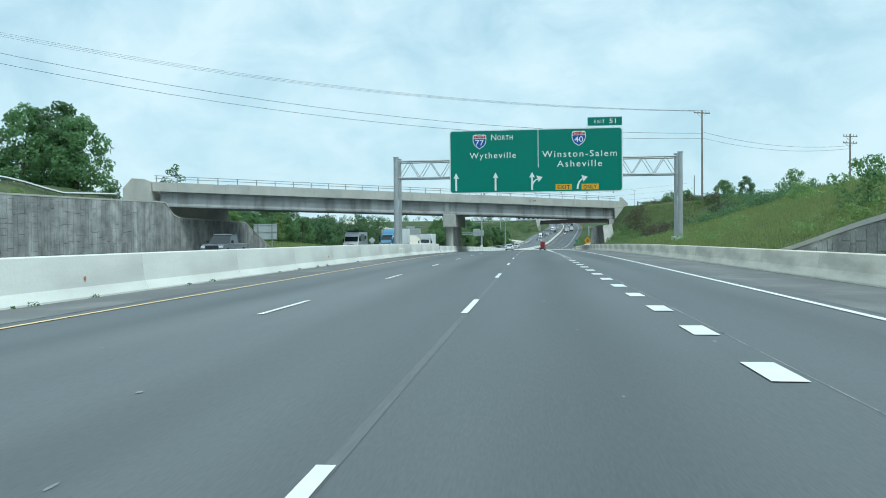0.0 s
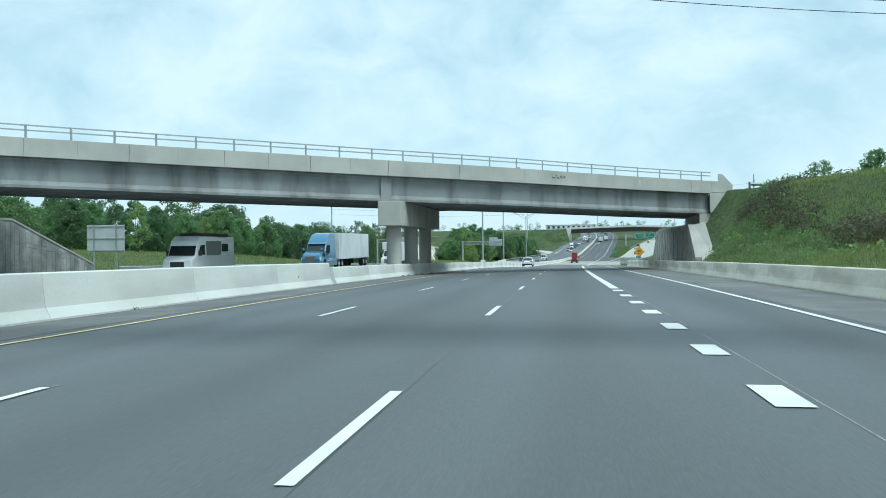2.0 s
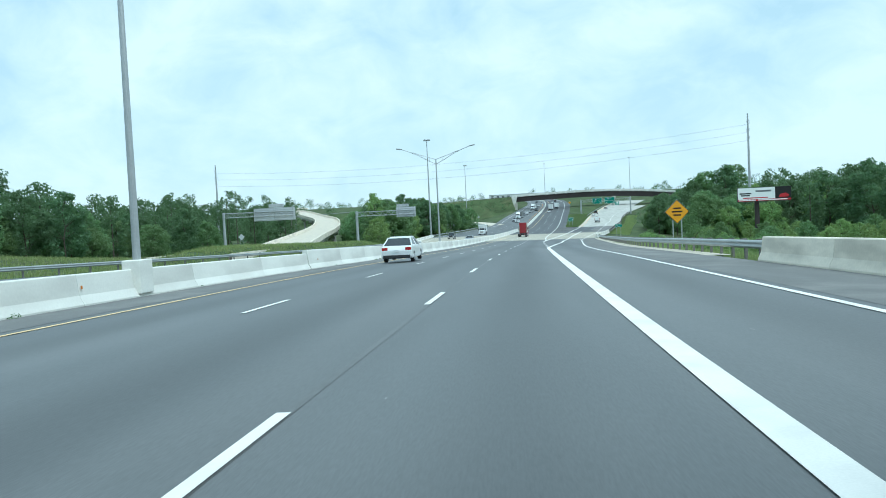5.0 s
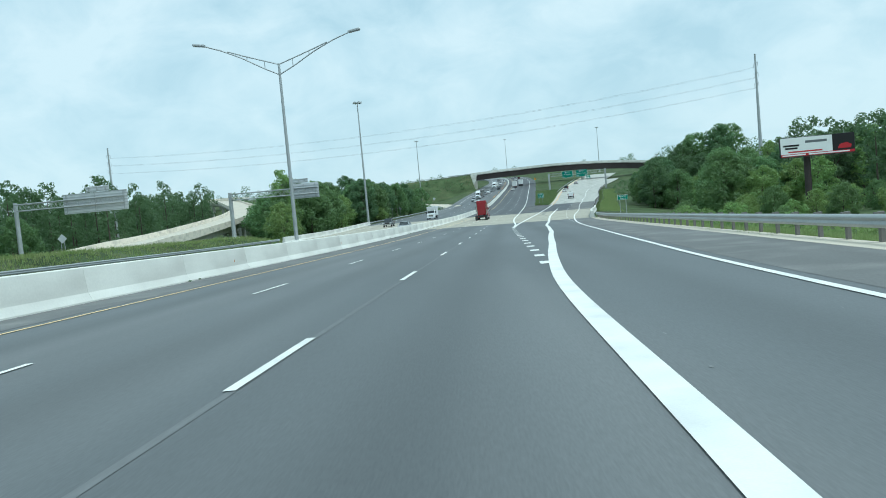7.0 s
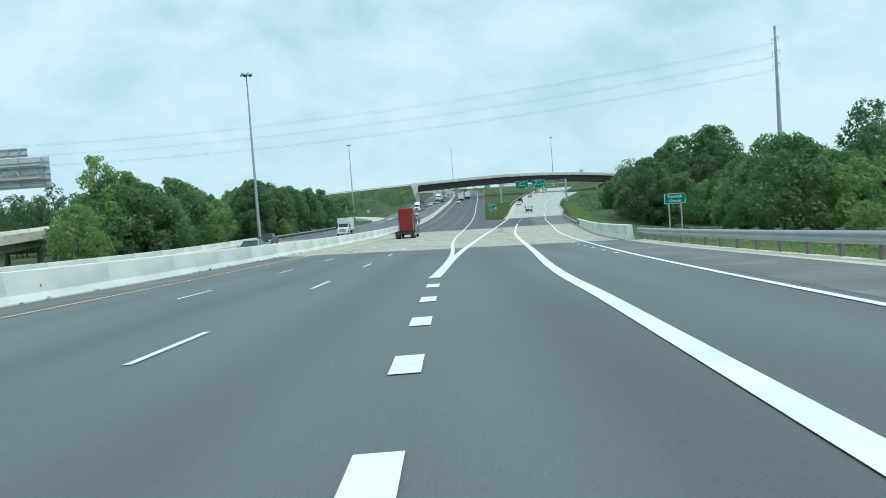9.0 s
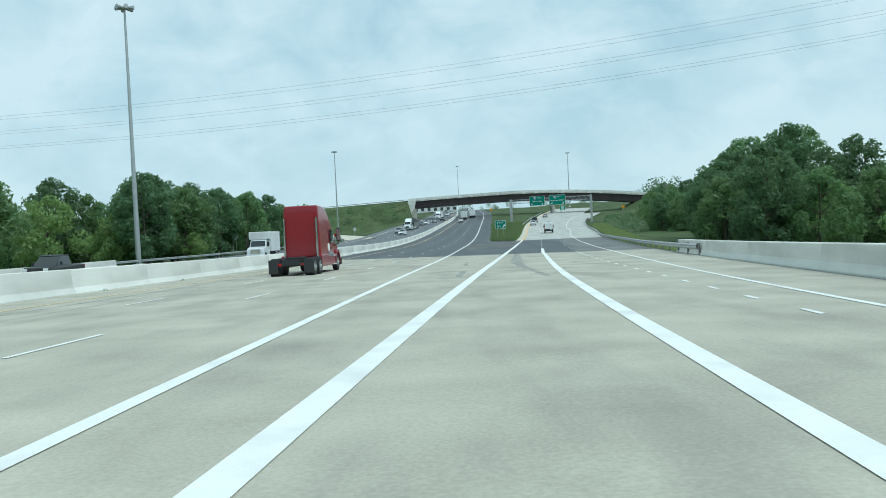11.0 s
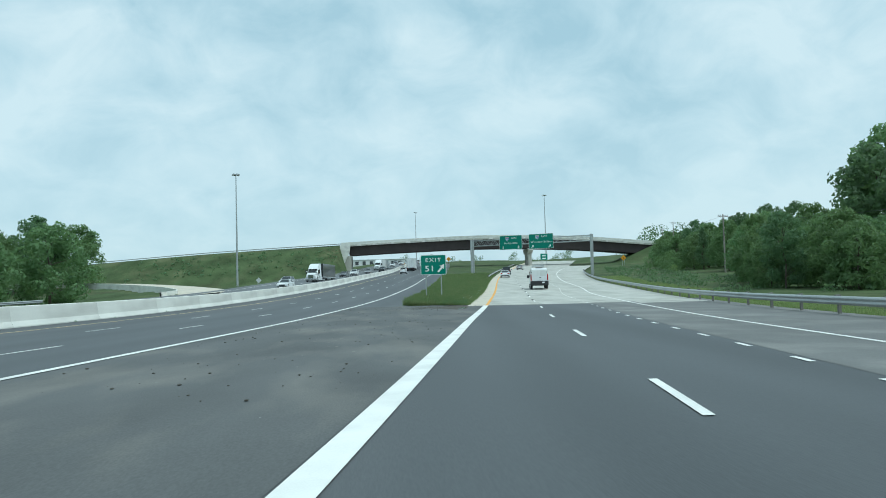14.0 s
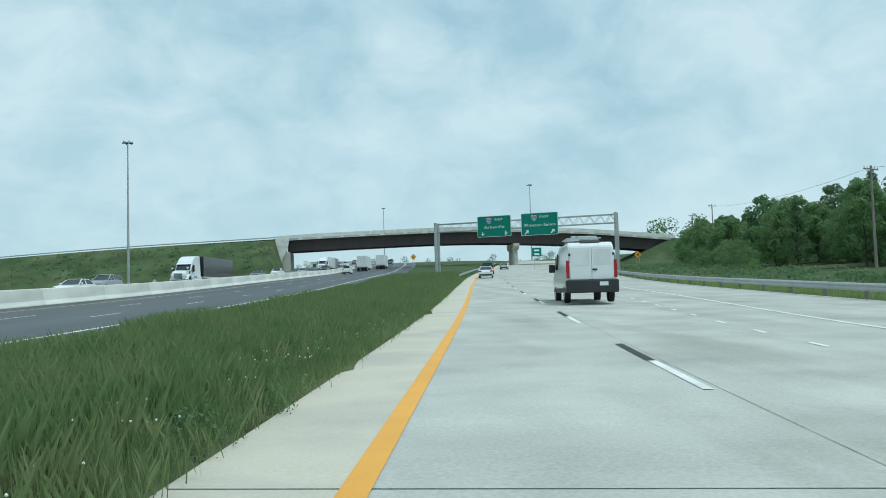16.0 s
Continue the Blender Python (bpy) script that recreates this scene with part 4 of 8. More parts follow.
# ---- stone-faced retaining walls, panel by panel ----
def faced_wall(name, x, thick, outline, face_dir, label, seed=1, stone=WALLSTONE_LIFTED, joint=0.03, proud=0.085):
    """outline: top height as a function of y over (y0, y1); face_dir -1 looks to -x."""
    top = tagged(new(name), label, "retaining wall", kind="structure")
    y0, y1, topf, basef = outline
    rng = random.Random(seed)
    k = max(2, int((y1 - y0) / 1.0))
    poly = [(y0 + (y1 - y0) * i / k, topf(y0 + (y1 - y0) * i / k)) for i in range(k + 1)]
    bot = [(y, basef(y)) for y, _ in reversed(poly)]
    bm = bmesh.new()
    prism(bm, poly + bot, x, x + thick, "x")
    part("backing", bm, stone, top)
    bm = bmesh.new()
    for (a, za), (b, zb) in zip(poly[:-1], poly[1:]):
        q = [(a, za), (b, zb), (b, zb + 0.16), (a, za + 0.16)]
        prism(bm, q, x - 0.06, x + thick + 0.06, "x")
    part("coping", bm, CONCRETE, top)
    # facing stones: upright slabs of uneven size, stepped in depth
    n = 0
    y = y0 + 0.02
    stones = []
    while y < y1 - 0.1:
        wd = rng.choice((0.45, 0.6, 0.75, 0.9))
        z = max(basef(y), basef(min(y + wd, y1))) + 0.02
        lim = min(topf(y), topf(min(y + wd, y1))) - 0.02
        while z < lim:
            ht = rng.choice((0.4, 0.6, 0.9, 1.2))
            z2 = min(z + ht, lim)
            if z2 - z > 0.08:
                stones.append((y, min(y + wd, y1) - joint, z, z2 - joint, rng.uniform(0.02, proud)))
            z = z2
        y += wd
    mid = sorted(range(len(stones)), key=lambda i: abs(stones[i][0] - (y1 if y1 < 100 else y0 + 12)))
    keep = set(mid[:280])
    rest_v, rest_f = [], []
    for i, (a, b, c, d, o) in enumerate(stones):
        xf, xb = (x - o, x + 0.02) if face_dir < 0 else (x + thick + o, x + thick - 0.02)
        e = 0.02
        vs = [(xb, a, c), (xb, b, c), (xb, b, d), (xb, a, d), (xf, a + e, c + e), (xf, b - e, c + e), (xf, b - e, d - e), (xf, a + e, d - e)]
        fs = [(4, 5, 6, 7), (0, 1, 5, 4), (1, 2, 6, 5), (2, 3, 7, 6), (3, 0, 4, 7)]
        if i in keep:
            cx, cy, cz = x, (a + b) / 2, (c + d) / 2
            raw("facing_stone", [(p - cx, q - cy, r - cz) for p, q, r in vs], fs, stone, top, at=(cx, cy, cz))
        else:
            k0 = len(rest_v)
            rest_v += vs
            rest_f += [tuple(j + k0 for j in f) for f in fs]
    if rest_v:
        tagged(raw("facing_stones", rest_v, rest_f, stone, top), kind="stuff")
    return top


wl = lambda y: float(np.interp(y, (-80, 30, 60, 75, 88, 89, 91.2, 93, 115, 127), (4.4, 4.7, 4.8, 4.95, 5.15, 5.1, 3.6, 3.35, 3.05, -1.2)))
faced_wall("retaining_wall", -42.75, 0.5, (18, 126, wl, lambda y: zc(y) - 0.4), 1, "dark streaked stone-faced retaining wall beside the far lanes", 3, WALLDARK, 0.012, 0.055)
wr = lambda y: float(np.interp(y, (127.6, 131.6, 153.8, 156.6, 159.8, 160.9), (-0.9, 2.15, 2.1, 1.2, -1.0, -2.4)))
faced_wall("abutment_wall", 12.75, 0.5, (127.8, 160.8, wr, lambda y: zc(y) - 0.4), -1, "stone-textured abutment wall under the overpass, colour lifted against shade", 5, WALLSTONE_LIFTED, 0.02)
wn = curve_of((-40, 3.4), (0, 3.0), (18, 2.1), (24, 1.55), (32, 0.5), (36, 0.05))
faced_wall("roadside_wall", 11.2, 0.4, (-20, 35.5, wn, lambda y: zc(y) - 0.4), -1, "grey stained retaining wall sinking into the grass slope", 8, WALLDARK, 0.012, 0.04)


def slope_paving():
    """Pale concrete spill on the slope next to the abutment wall, and the fill behind the wall."""
    bm = bmesh.new()
    q = [(13.2, 127.2, -1.0), (14.3, 127.1, -1.0), (14.25, 129.3, 0.76), (14.15, 131.6, 2.56), (13.2, 131.7, 2.3)]
    vs = [bm.verts.new(p) for p in q]
    lo = [bm.verts.new((p[0], p[1], p[2] - 0.9)) for p in q]
    bm.faces.new(vs)
    bm.faces.new(lo[::-1])
    for i in range(5):
        bm.faces.new((vs[i], lo[i], lo[(i + 1) % 5], vs[(i + 1) % 5]))
    bmesh.ops.recalc_face_normals(bm, faces=bm.faces)
    tagged(part("slope_paving", bm, CONCRETE), "pale concrete slope paving beside the abutment", "slope paving", kind="structure")
    bm = bmesh.new()
    prism(bm, [(13.25, 131.9), (15.4, 132.4), (17.5, 152), (13.25, 154.6)], -2.0, 2.2, "z")
    tagged(part("abutment_fill", bm, CONCRETE), "pale concrete bench between wall and girders", "slope paving", kind="structure")


slope_paving()


# ---- signs and gantries ----
def panel(name, x0, x1, z0, z1, y, parent, material=SIGNG, border=SIGNW, r=0.18, thick=0.06, bw=0.05):
    """A rounded sign board that faces -y, with a painted border and an aluminium back."""
    def rounded(a, b, c, d, rr, k=5):
        pts = []
        for cx, cz, s in ((b - rr, d - rr, 0), (a + rr, d - rr, 90), (a + rr, c + rr, 180), (b - rr, c + rr, 270)):
            pts += [(cx + rr * math.cos(radians(s + 90 * i / k)), cz + rr * math.sin(radians(s + 90 * i / k))) for i in range(k + 1)]
        return pts
    bm = bmesh.new()
    prism(bm, rounded(x0, x1, z0, z1, r), y, y + thick, "y")
    board = part(name, bm, ALU, parent)
    bm = bmesh.new()
    prism(bm, rounded(x0, x1, z0, z1, r), y - 0.004, y - 0.001, "y")
    part("border", bm, border, board)
    bm = bmesh.new()
    g = bw * 0.45
    prism(bm, rounded(x0 + g + bw, x1 - g - bw, z0 + g + bw, z1 - g - bw, r * 0.7), y - 0.009, y - 0.006, "y")
    part("face", bm, material, board)
    bm = bmesh.new()
    prism(bm, rounded(x0, x1, z0, z1, r), y - 0.0075, y - 0.005, "y") if g < 0 else None
    bm.free()
    return board


def shape(name, polys, y, material, parent, label=""):
    bm = bmesh.new()
    for p in polys:
        prism(bm, p, y - 0.004, y, "y")
    return part(name, bm, material, parent, label)


def arrow_up(cx, z0, z1, w=0.16, head=0.32, hh=0.45):
    return [[(cx - w / 2, z0), (cx + w / 2, z0), (cx + w / 2, z1 - hh), (cx + head / 1.3, z1 - hh - 0.04), (cx, z1), (cx - head / 1.3, z1 - hh - 0.04), (cx - w / 2, z1 - hh)]]


def arrow_bend(cx, z0, z1, reach, w=0.16, from_z=None):
    """A stem that bends over to the right into a head."""
    out, inn = [], []
    k = 8
    zb = from_z if from_z is not None else z0
    for i in range(k + 1):
        a = radians(90 * i / k * 0.8)
        px, pz = cx + reach * 0.75 * (1 - math.cos(a)), zb + (z1 - zb) * 0.82 * math.sin(a)
        nx, nz = -math.cos(a), math.sin(a) * 0.6
        out.append((px + nx * w / 2, pz + nz * w / 2))
        inn.append((px - nx * w / 2, pz - nz * w / 2))
    ex, ez = (out[-1][0] + inn[-1][0]) / 2, (out[-1][1] + inn[-1][1]) / 2
    return [out + [(ex - 0.12, ez + 0.30), (ex + 0.42, ez + 0.16), (ex + 0.06, ez - 0.26)] + inn[::-1]]


def shield(cx, cz, s, y, parent, number):
    pts = [(-0.47, 0.42), (-0.5, 0.15), (-0.46, -0.12), (-0.32, -0.36), (0, -0.58), (0.32, -0.36), (0.46, -0.12), (0.5, 0.15), (0.47, 0.42), (0.3, 0.5), (0.12, 0.46), (0, 0.5), (-0.12, 0.46), (-0.3, 0.5)]
    def put(k, z=0.0):
        return [(cx + a * s * k, cz + b * s * k + z) for a, b in pts]
    base = shape("route_shield", [put(1.0)], y, SIGNW, parent, "interstate route shield")
    shape("shield_field", [[p for p in put(0.90) if p[1] < cz + 0.19 * s] + [(cx + 0.44 * s, cz + 0.2 * s), (cx - 0.44 * s, cz + 0.2 * s)]] if False else [[(cx + a * s * 0.9, cz + min(b, 0.2) * s * 0.9) for a, b in pts[:9]]], y - 0.006, SIGNBLUE, base)
    shape("shield_crown", [[(cx - 0.43 * s, cz + 0.22 * s), (cx + 0.43 * s, cz + 0.22 * s), (cx + 0.42 * s, cz + 0.37 * s), (cx, cz + 0.43 * s), (cx - 0.42 * s, cz + 0.37 * s)]], y - 0.006, SIGNRED, base)
    lettering("INTERSTATE", s * 0.66, s * 0.12, SIGNW, base, (cx, y - 0.012, cz + 0.25 * s))
    lettering(number, s * 0.62, s * 0.42, SIGNW, base, (cx, y - 0.012, cz - 0.30 * s))
    return base


def truss(parent, x0, x1, y0, z_lo, z_hi, depth, panel_len=1.9):
    """Box truss between two ends along x: four chords and zigzag webs."""
    for y in (y0, y0 + depth):
        for z in (z_lo, z_hi):
            part("chord", rod(bmesh.new(), (x0, y, z), (x1, y, z), 0.075, sides=8), GALV, parent)
    k = max(1, int(round((x1 - x0) / panel_len)))
    for y in (y0, y0 + depth):
        for i in range(k):
            a, b = x0 + (x1 - x0) * i / k, x0 + (x1 - x0) * (i + 1) / k
            m = (a + b) / 2
            part("web", rod(bmesh.new(), (a, y, z_lo), (m, y, z_hi), 0.03, sides=6), GALV, parent)
            part("web", rod(bmesh.new(), (m, y, z_hi), (b, y, z_lo), 0.03, sides=6), GALV, parent)
    for i in range(k + 1):
        a = x0 + (x1 - x0) * i / k
        for z in (z_lo, z_hi):
            part("strut", rod(bmesh.new(), (a, y0, z), (a, y0 + depth, z), 0.03, sides=6), GALV, parent)


def build_main_gantry():
    top = tagged(new("sign_gantry"), "galvanised steel sign gantry spanning the highway lanes", "sign gantry")
    y = 68.35
    truss(top, -10.55, 13.35, y, 6.15, 7.62, 1.5)
    for x, base in ((-10.75, zc(68) - 0.2), (13.62, 0.2)):
        for yy in (y - 0.1, y + 1.6):
            bm = bmesh.new()
            rod(bm, (x, yy, base), (x, yy, 7.95), 0.23, 0.2, sides=18)
            post = part("post", bm, GALV, top)
            part("cap_plate", rod(bmesh.new(), (x, yy, 7.93), (x, yy, 7.99), 0.25, sides=18), GALV, post)
            bm = bmesh.new()
            box(bm, x - 0.4, x + 0.4, yy - 0.4, yy + 0.4, base + 0.15, base + 0.75 if x < 0 else base + 0.6, 0.03)
            part("footing", bm, BARRIER, post)
        bm = bmesh.new()
        zs = [base + 0.9, 2.6, 4.4, 6.1]
        for i in range(3):
            a, b = (y - 0.1, y + 1.6) if i % 2 else (y + 1.6, y - 0.1)
            rod(bm, (x, a, zs[i]), (x, b, zs[i + 1]), 0.055, sides=8)
        part("brace", bm, GALV, top)
    s = tagged(new("guide_sign"), "large green overhead guide sign with white lettering and arrows", "road sign")
    X, Z, Y = -5.95, 4.69, 67.95
    b = panel("sign_board", X, X + 14.78, Z, Z + 5.47, Y, s, r=0.3, bw=0.06)
    f = Y - 0.012
    lettering("Wytheville", 4.0, 0.53, SIGNW, b, (X + 3.75, f, Z + 3.02))
    lettering("N", 0.46, 0.52, SIGNW, b, (X + 3.85, f, Z + 4.57))
    lettering("ORTH", 1.32, 0.42, SIGNW, b, (X + 4.82, f, Z + 4.57))
    lettering("Winston-Salem", 6.3, 0.56, SIGNW, b, (X + 11.15, f, Z + 3.02))
    lettering("Asheville", 3.8, 0.56, SIGNW, b, (X + 11.15, f, Z + 2.18))
    shield(X + 2.62, Z + 4.5, 1.2, f, b, "77")
    shield(X + 11.1, Z + 4.62, 1.2, f, b, "40")
    shape("divider", [[(X + 7.62, Z + 2.15), (X + 7.68, Z + 2.15), (X + 7.68, Z + 5.4), (X + 7.62, Z + 5.4)]], f, SIGNW, b)
    shape("arrow", arrow_up(X + 0.56, Z + 0.22, Z + 1.78), f, SIGNW, b)
    shape("arrow", arrow_up(X + 3.98, Z + 0.22, Z + 1.78), f, SIGNW, b)
    shape("arrow", arrow_up(X + 7.12, Z + 0.22, Z + 1.78), f, SIGNW, b)
    shape("arrow", arrow_bend(X + 7.12, Z + 0.3, Z + 1.35, 0.95, from_z=Z + 0.5), f - 0.006, SIGNW, b)
    shape("arrow", arrow_bend(X + 10.98, Z + 0.26, Z + 1.38, 0.85), f, SIGNW, b)
    for a, c, word in ((9.12, 10.5, "EXIT"), (11.32, 12.76, "ONLY")):
        p = shape("yellow_plaque", [[(X + a, Z + 0.2), (X + c, Z + 0.2), (X + c, Z + 0.69), (X + a, Z + 0.69)]], f, SIGNY, b, "yellow plaque with black letters")
        lettering(word, (c - a) * 0.76, 0.33, SIGNBLACK, p, (X + (a + c) / 2, f - 0.008, Z + 0.28))
    t = panel("exit_tab", X + 11.82, X + 14.76, Z + 5.58, Z + 6.36, Y, s, r=0.06, bw=0.03)
    lettering("EXIT", 0.85, 0.29, SIGNW, t, (X + 12.85, f, Z + 5.83))
    lettering("51", 0.55, 0.40, SIGNW, t, (X + 13.95, f, Z + 5.80))
    bm = bmesh.new()
    for x in np.linspace(X + 0.8, X + 14.0, 7):
        box(bm, x - 0.05, x + 0.05, Y + 0.06, Y + 0.33, Z - 0.1, Z + 5.5)
    part("hanger", bm, GALV, s)


build_main_gantry()


def build_exit_sign():
    s = tagged(new("exit_sign"), "green gore exit sign with white arrow on two posts", "road sign")
    X, Z, Y = 26.15, -4.89, 470.0
    b = panel("sign_board", X, X + 2.03, Z, Z + 1.58, Y, s, r=0.1, bw=0.03)
    f = Y - 0.012
    lettering("EXIT", 1.22, 0.31, SIGNW, b, (X + 1.02, f, Z + 1.03))
    lettering("51", 0.62, 0.46, SIGNW, b, (X + 0.66, f, Z + 0.28))
    c = (X + 1.62, Z + 0.5)
    d = Vector((0.64, 0.77)).normalized()
    n = Vector((-d.y, d.x))
    def q(a, w):
        return (c[0] + d.x * a + n.x * w, c[1] + d.y * a + n.y * w)
    shape("arrow", [[q(-0.38, -0.07), q(0.08, -0.07), q(0.08, -0.21), q(0.42, 0.0), q(0.08, 0.21), q(0.08, 0.07), q(-0.38, 0.07)]], f, SIGNW, b)
    for x in (X + 0.42, X + 1.62):
        bm = bmesh.new()
        box(bm, x - 0.045, x + 0.045, Y + 0.06, Y + 0.14, height(x, Y) - 0.5, Z + 1.5, 0.008)
        part("post", bm, GALV, s)


build_exit_sign()


def small_sign(name, words, x0, x1, z0, z1, y, label, material=SIGNG):
    s = tagged(new(name), label, "road sign")
    b = panel("sign_board", x0, x1, z0, z1, y, s, material=material, r=0.06, bw=0.02)
    rows = len(words)
    for i, w in enumerate(words):
        h = (z1 - z0) * 0.55 / rows
        z = z1 - (z1 - z0) * ((i + 1) / (rows + 0.35)) + h * 0.05
        if w:
            lettering(w, (x1 - x0) * 0.11 * len(w), h, SIGNW, b, ((x0 + x1) / 2, y - 0.012, z))
        else:
            shape("bar", [[(x0 + 0.25 * (x1 - x0), z), (x1 - 0.25 * (x1 - x0), z), (x1 - 0.25 * (x1 - x0), z + h * 0.7), (x0 + 0.25 * (x1 - x0), z + h * 0.7)]], y - 0.012, SIGNW, b)
    for x in (x0 + (x1 - x0) * 0.22, x0 + (x1 - x0) * 0.8):
        bm = bmesh.new()
        box(bm, x - 0.04, x + 0.04, y + 0.06, y + 0.13, height(x, y) - 0.5, z1 - 0.05)
        part("post", bm, GALV, s)


small_sign("creek_sign", ("Fourth", "Creek"), 24.3, 25.75, -4.57, -3.88, 313.3, "small green creek name sign on two posts")
small_sign("ramp_sign", ("", ""), 68.2, 70.4, 1.9, 3.9, 642, "small green sign beside the far ramp")


def diamond(name, x, y, zc_, half, face, label, back=False):
    s = tagged(new(name), label, "road sign")
    sg = 1 if back else -1
    def dia(k):
        return [(x, zc_ - half * k), (x + half * k, zc_), (x, zc_ + half * k), (x - half * k, zc_)]
    bm = bmesh.new()
    prism(bm, dia(1.0), y, y + 0.03, "y")
    b = part("sign_board", bevelled(bm, 0.008), ALU, s)
    if not back:
        shape("border", [dia(0.985)], y - 0.002, SIGNBLACK, b)
        shape("face", [dia(0.94)], y - 0.008, face, b)
        for dz, w in ((0.28, 0.62), (0.0, 0.85), (-0.28, 0.6)):
            shape("bar", [[(x - w * half / 2, zc_ + dz * half - 0.06), (x + w * half / 2, zc_ + dz * half - 0.06), (x + w * half / 2, zc_ + dz * half + 0.06), (x - w * half / 2, zc_ + dz * half + 0.06)]], y - 0.014, SIGNBLACK, b)
    for dx in (-half * 0.35, half * 0.35):
        bm = bmesh.new()
        box(bm, x + dx - 0.04, x + dx + 0.04, y + 0.03, y + 0.1, height(x + dx, y) - 0.5, zc_ + half * 0.55)
        part("post", bm, GALV, s)


diamond("warning_sign", 15.6, 209.5, -1.15, 0.98, SIGNO, "orange-yellow diamond warning sign on two posts")
diamond("warning_sign", 99, 660, 2.6, 0.95, SIGNO, "small orange diamond sign near the flyover")
diamond("warning_sign", 44.5, 700, 5.2, 0.9, SIGNO, "orange diamond sign beside the curve", )
diamond("road_sign", -59.2, 319.6, -3.0, 0.75, ALU, "grey back of a diamond sign on two posts", True)
diamond("road_sign", -33.0, 165, -0.2, 0.72, ALU, "grey back of a diamond sign on two posts", True)
diamond("road_sign", -21.5, 478, -4.2, 0.72, ALU, "grey back of a diamond sign on two posts", True)
diamond("road_sign", -24.0, 470, -4.0, 0.8, ALU, "grey back of a diamond sign on two posts", True)
diamond("road_sign", -18.0, 655, -1.6, 0.9, ALU, "pale diamond sign back on the embankment", True)


def sign_rear(x0, x1, z0, z1, y, label):
    s = tagged(new("road_sign"), label, "road sign")
    bm = bmesh.new()
    box(bm, x0, x1, y, y + 0.05, z0, z1, 0.01)
    b = part("sign_board", bm, ALU, s)
    for z in np.linspace(z0 + 0.15, z1 - 0.15, 3):
        bm = bmesh.new()
        box(bm, x0, x1, y - 0.06, y, z - 0.05, z + 0.05)
        part("stiffener", bm, GALV, b)
    for x in (x0 + (x1 - x0) * 0.2, x0 + (x1 - x0) * 0.8):
        bm = bmesh.new()
        box(bm, x - 0.07, x + 0.07, y - 0.16, y - 0.06, height(x, y) - 0.5, z1)
        part("post", bm, GALV, s)


sign_rear(-47.6, -43.4, 0.3, 3.1, 133.2, "grey back of a large sign on two posts")


def cantilever(px, y, z_top, x_end, panels, label):
    """A mast with a truss arm that carries signs, seen from behind."""
    g = tagged(new("cantilever_sign"), label, "sign gantry")
    base = height(px, y)
    bm = bmesh.new()
    rod(bm, (px, y, base - 0.3), (px, y, z_top), 0.32, 0.27, sides=18)
    part("mast", bm, GALV, g)
    part("mast_foot", box(bmesh.new(), px - 0.6, px + 0.6, y - 0.6, y + 0.6, base - 0.3, base + 0.25, 0.04), BARRIER, g)
    truss(g, px, x_end, y - 0.5, z_top - 1.15, z_top - 0.25, 1.0, 1.3)
    for x0, x1, z0, z1 in panels:
        bm = bmesh.new()
        box(bm, x0, x1, y + 0.62, y + 0.67, z0, z1, 0.01)
        b = part("sign_board", bm, ALU, g)
        for z in np.arange(z0 + 0.15, z1, 0.42):
            part("stiffener", box(bmesh.new(), x0, x1, y + 0.56, y + 0.62, z - 0.035, z + 0.035), GALV, b)
        for x in (x0 + 0.5, (x0 + x1) / 2, x1 - 0.5):
            part("hanger", box(bmesh.new(), x - 0.05, x + 0.05, y + 0.48, y + 0.56, z0 + 0.1, z1 - 0.1), GALV, b)


cantilever(-58.4, 307, 2.5, -43.4, [(-52.0, -43.0, 0.35, 3.05), (-48.7, -45.4, 3.1, 3.85)], "cantilever gantry holding a sign seen from behind")
cantilever(-31.6, 316.5, 1.55, -18.7, [(-22.8, -18.5, -0.2, 2.0), (-22.7, -20.0, 2.05, 2.7)], "cantilever gantry holding a sign seen from behind")


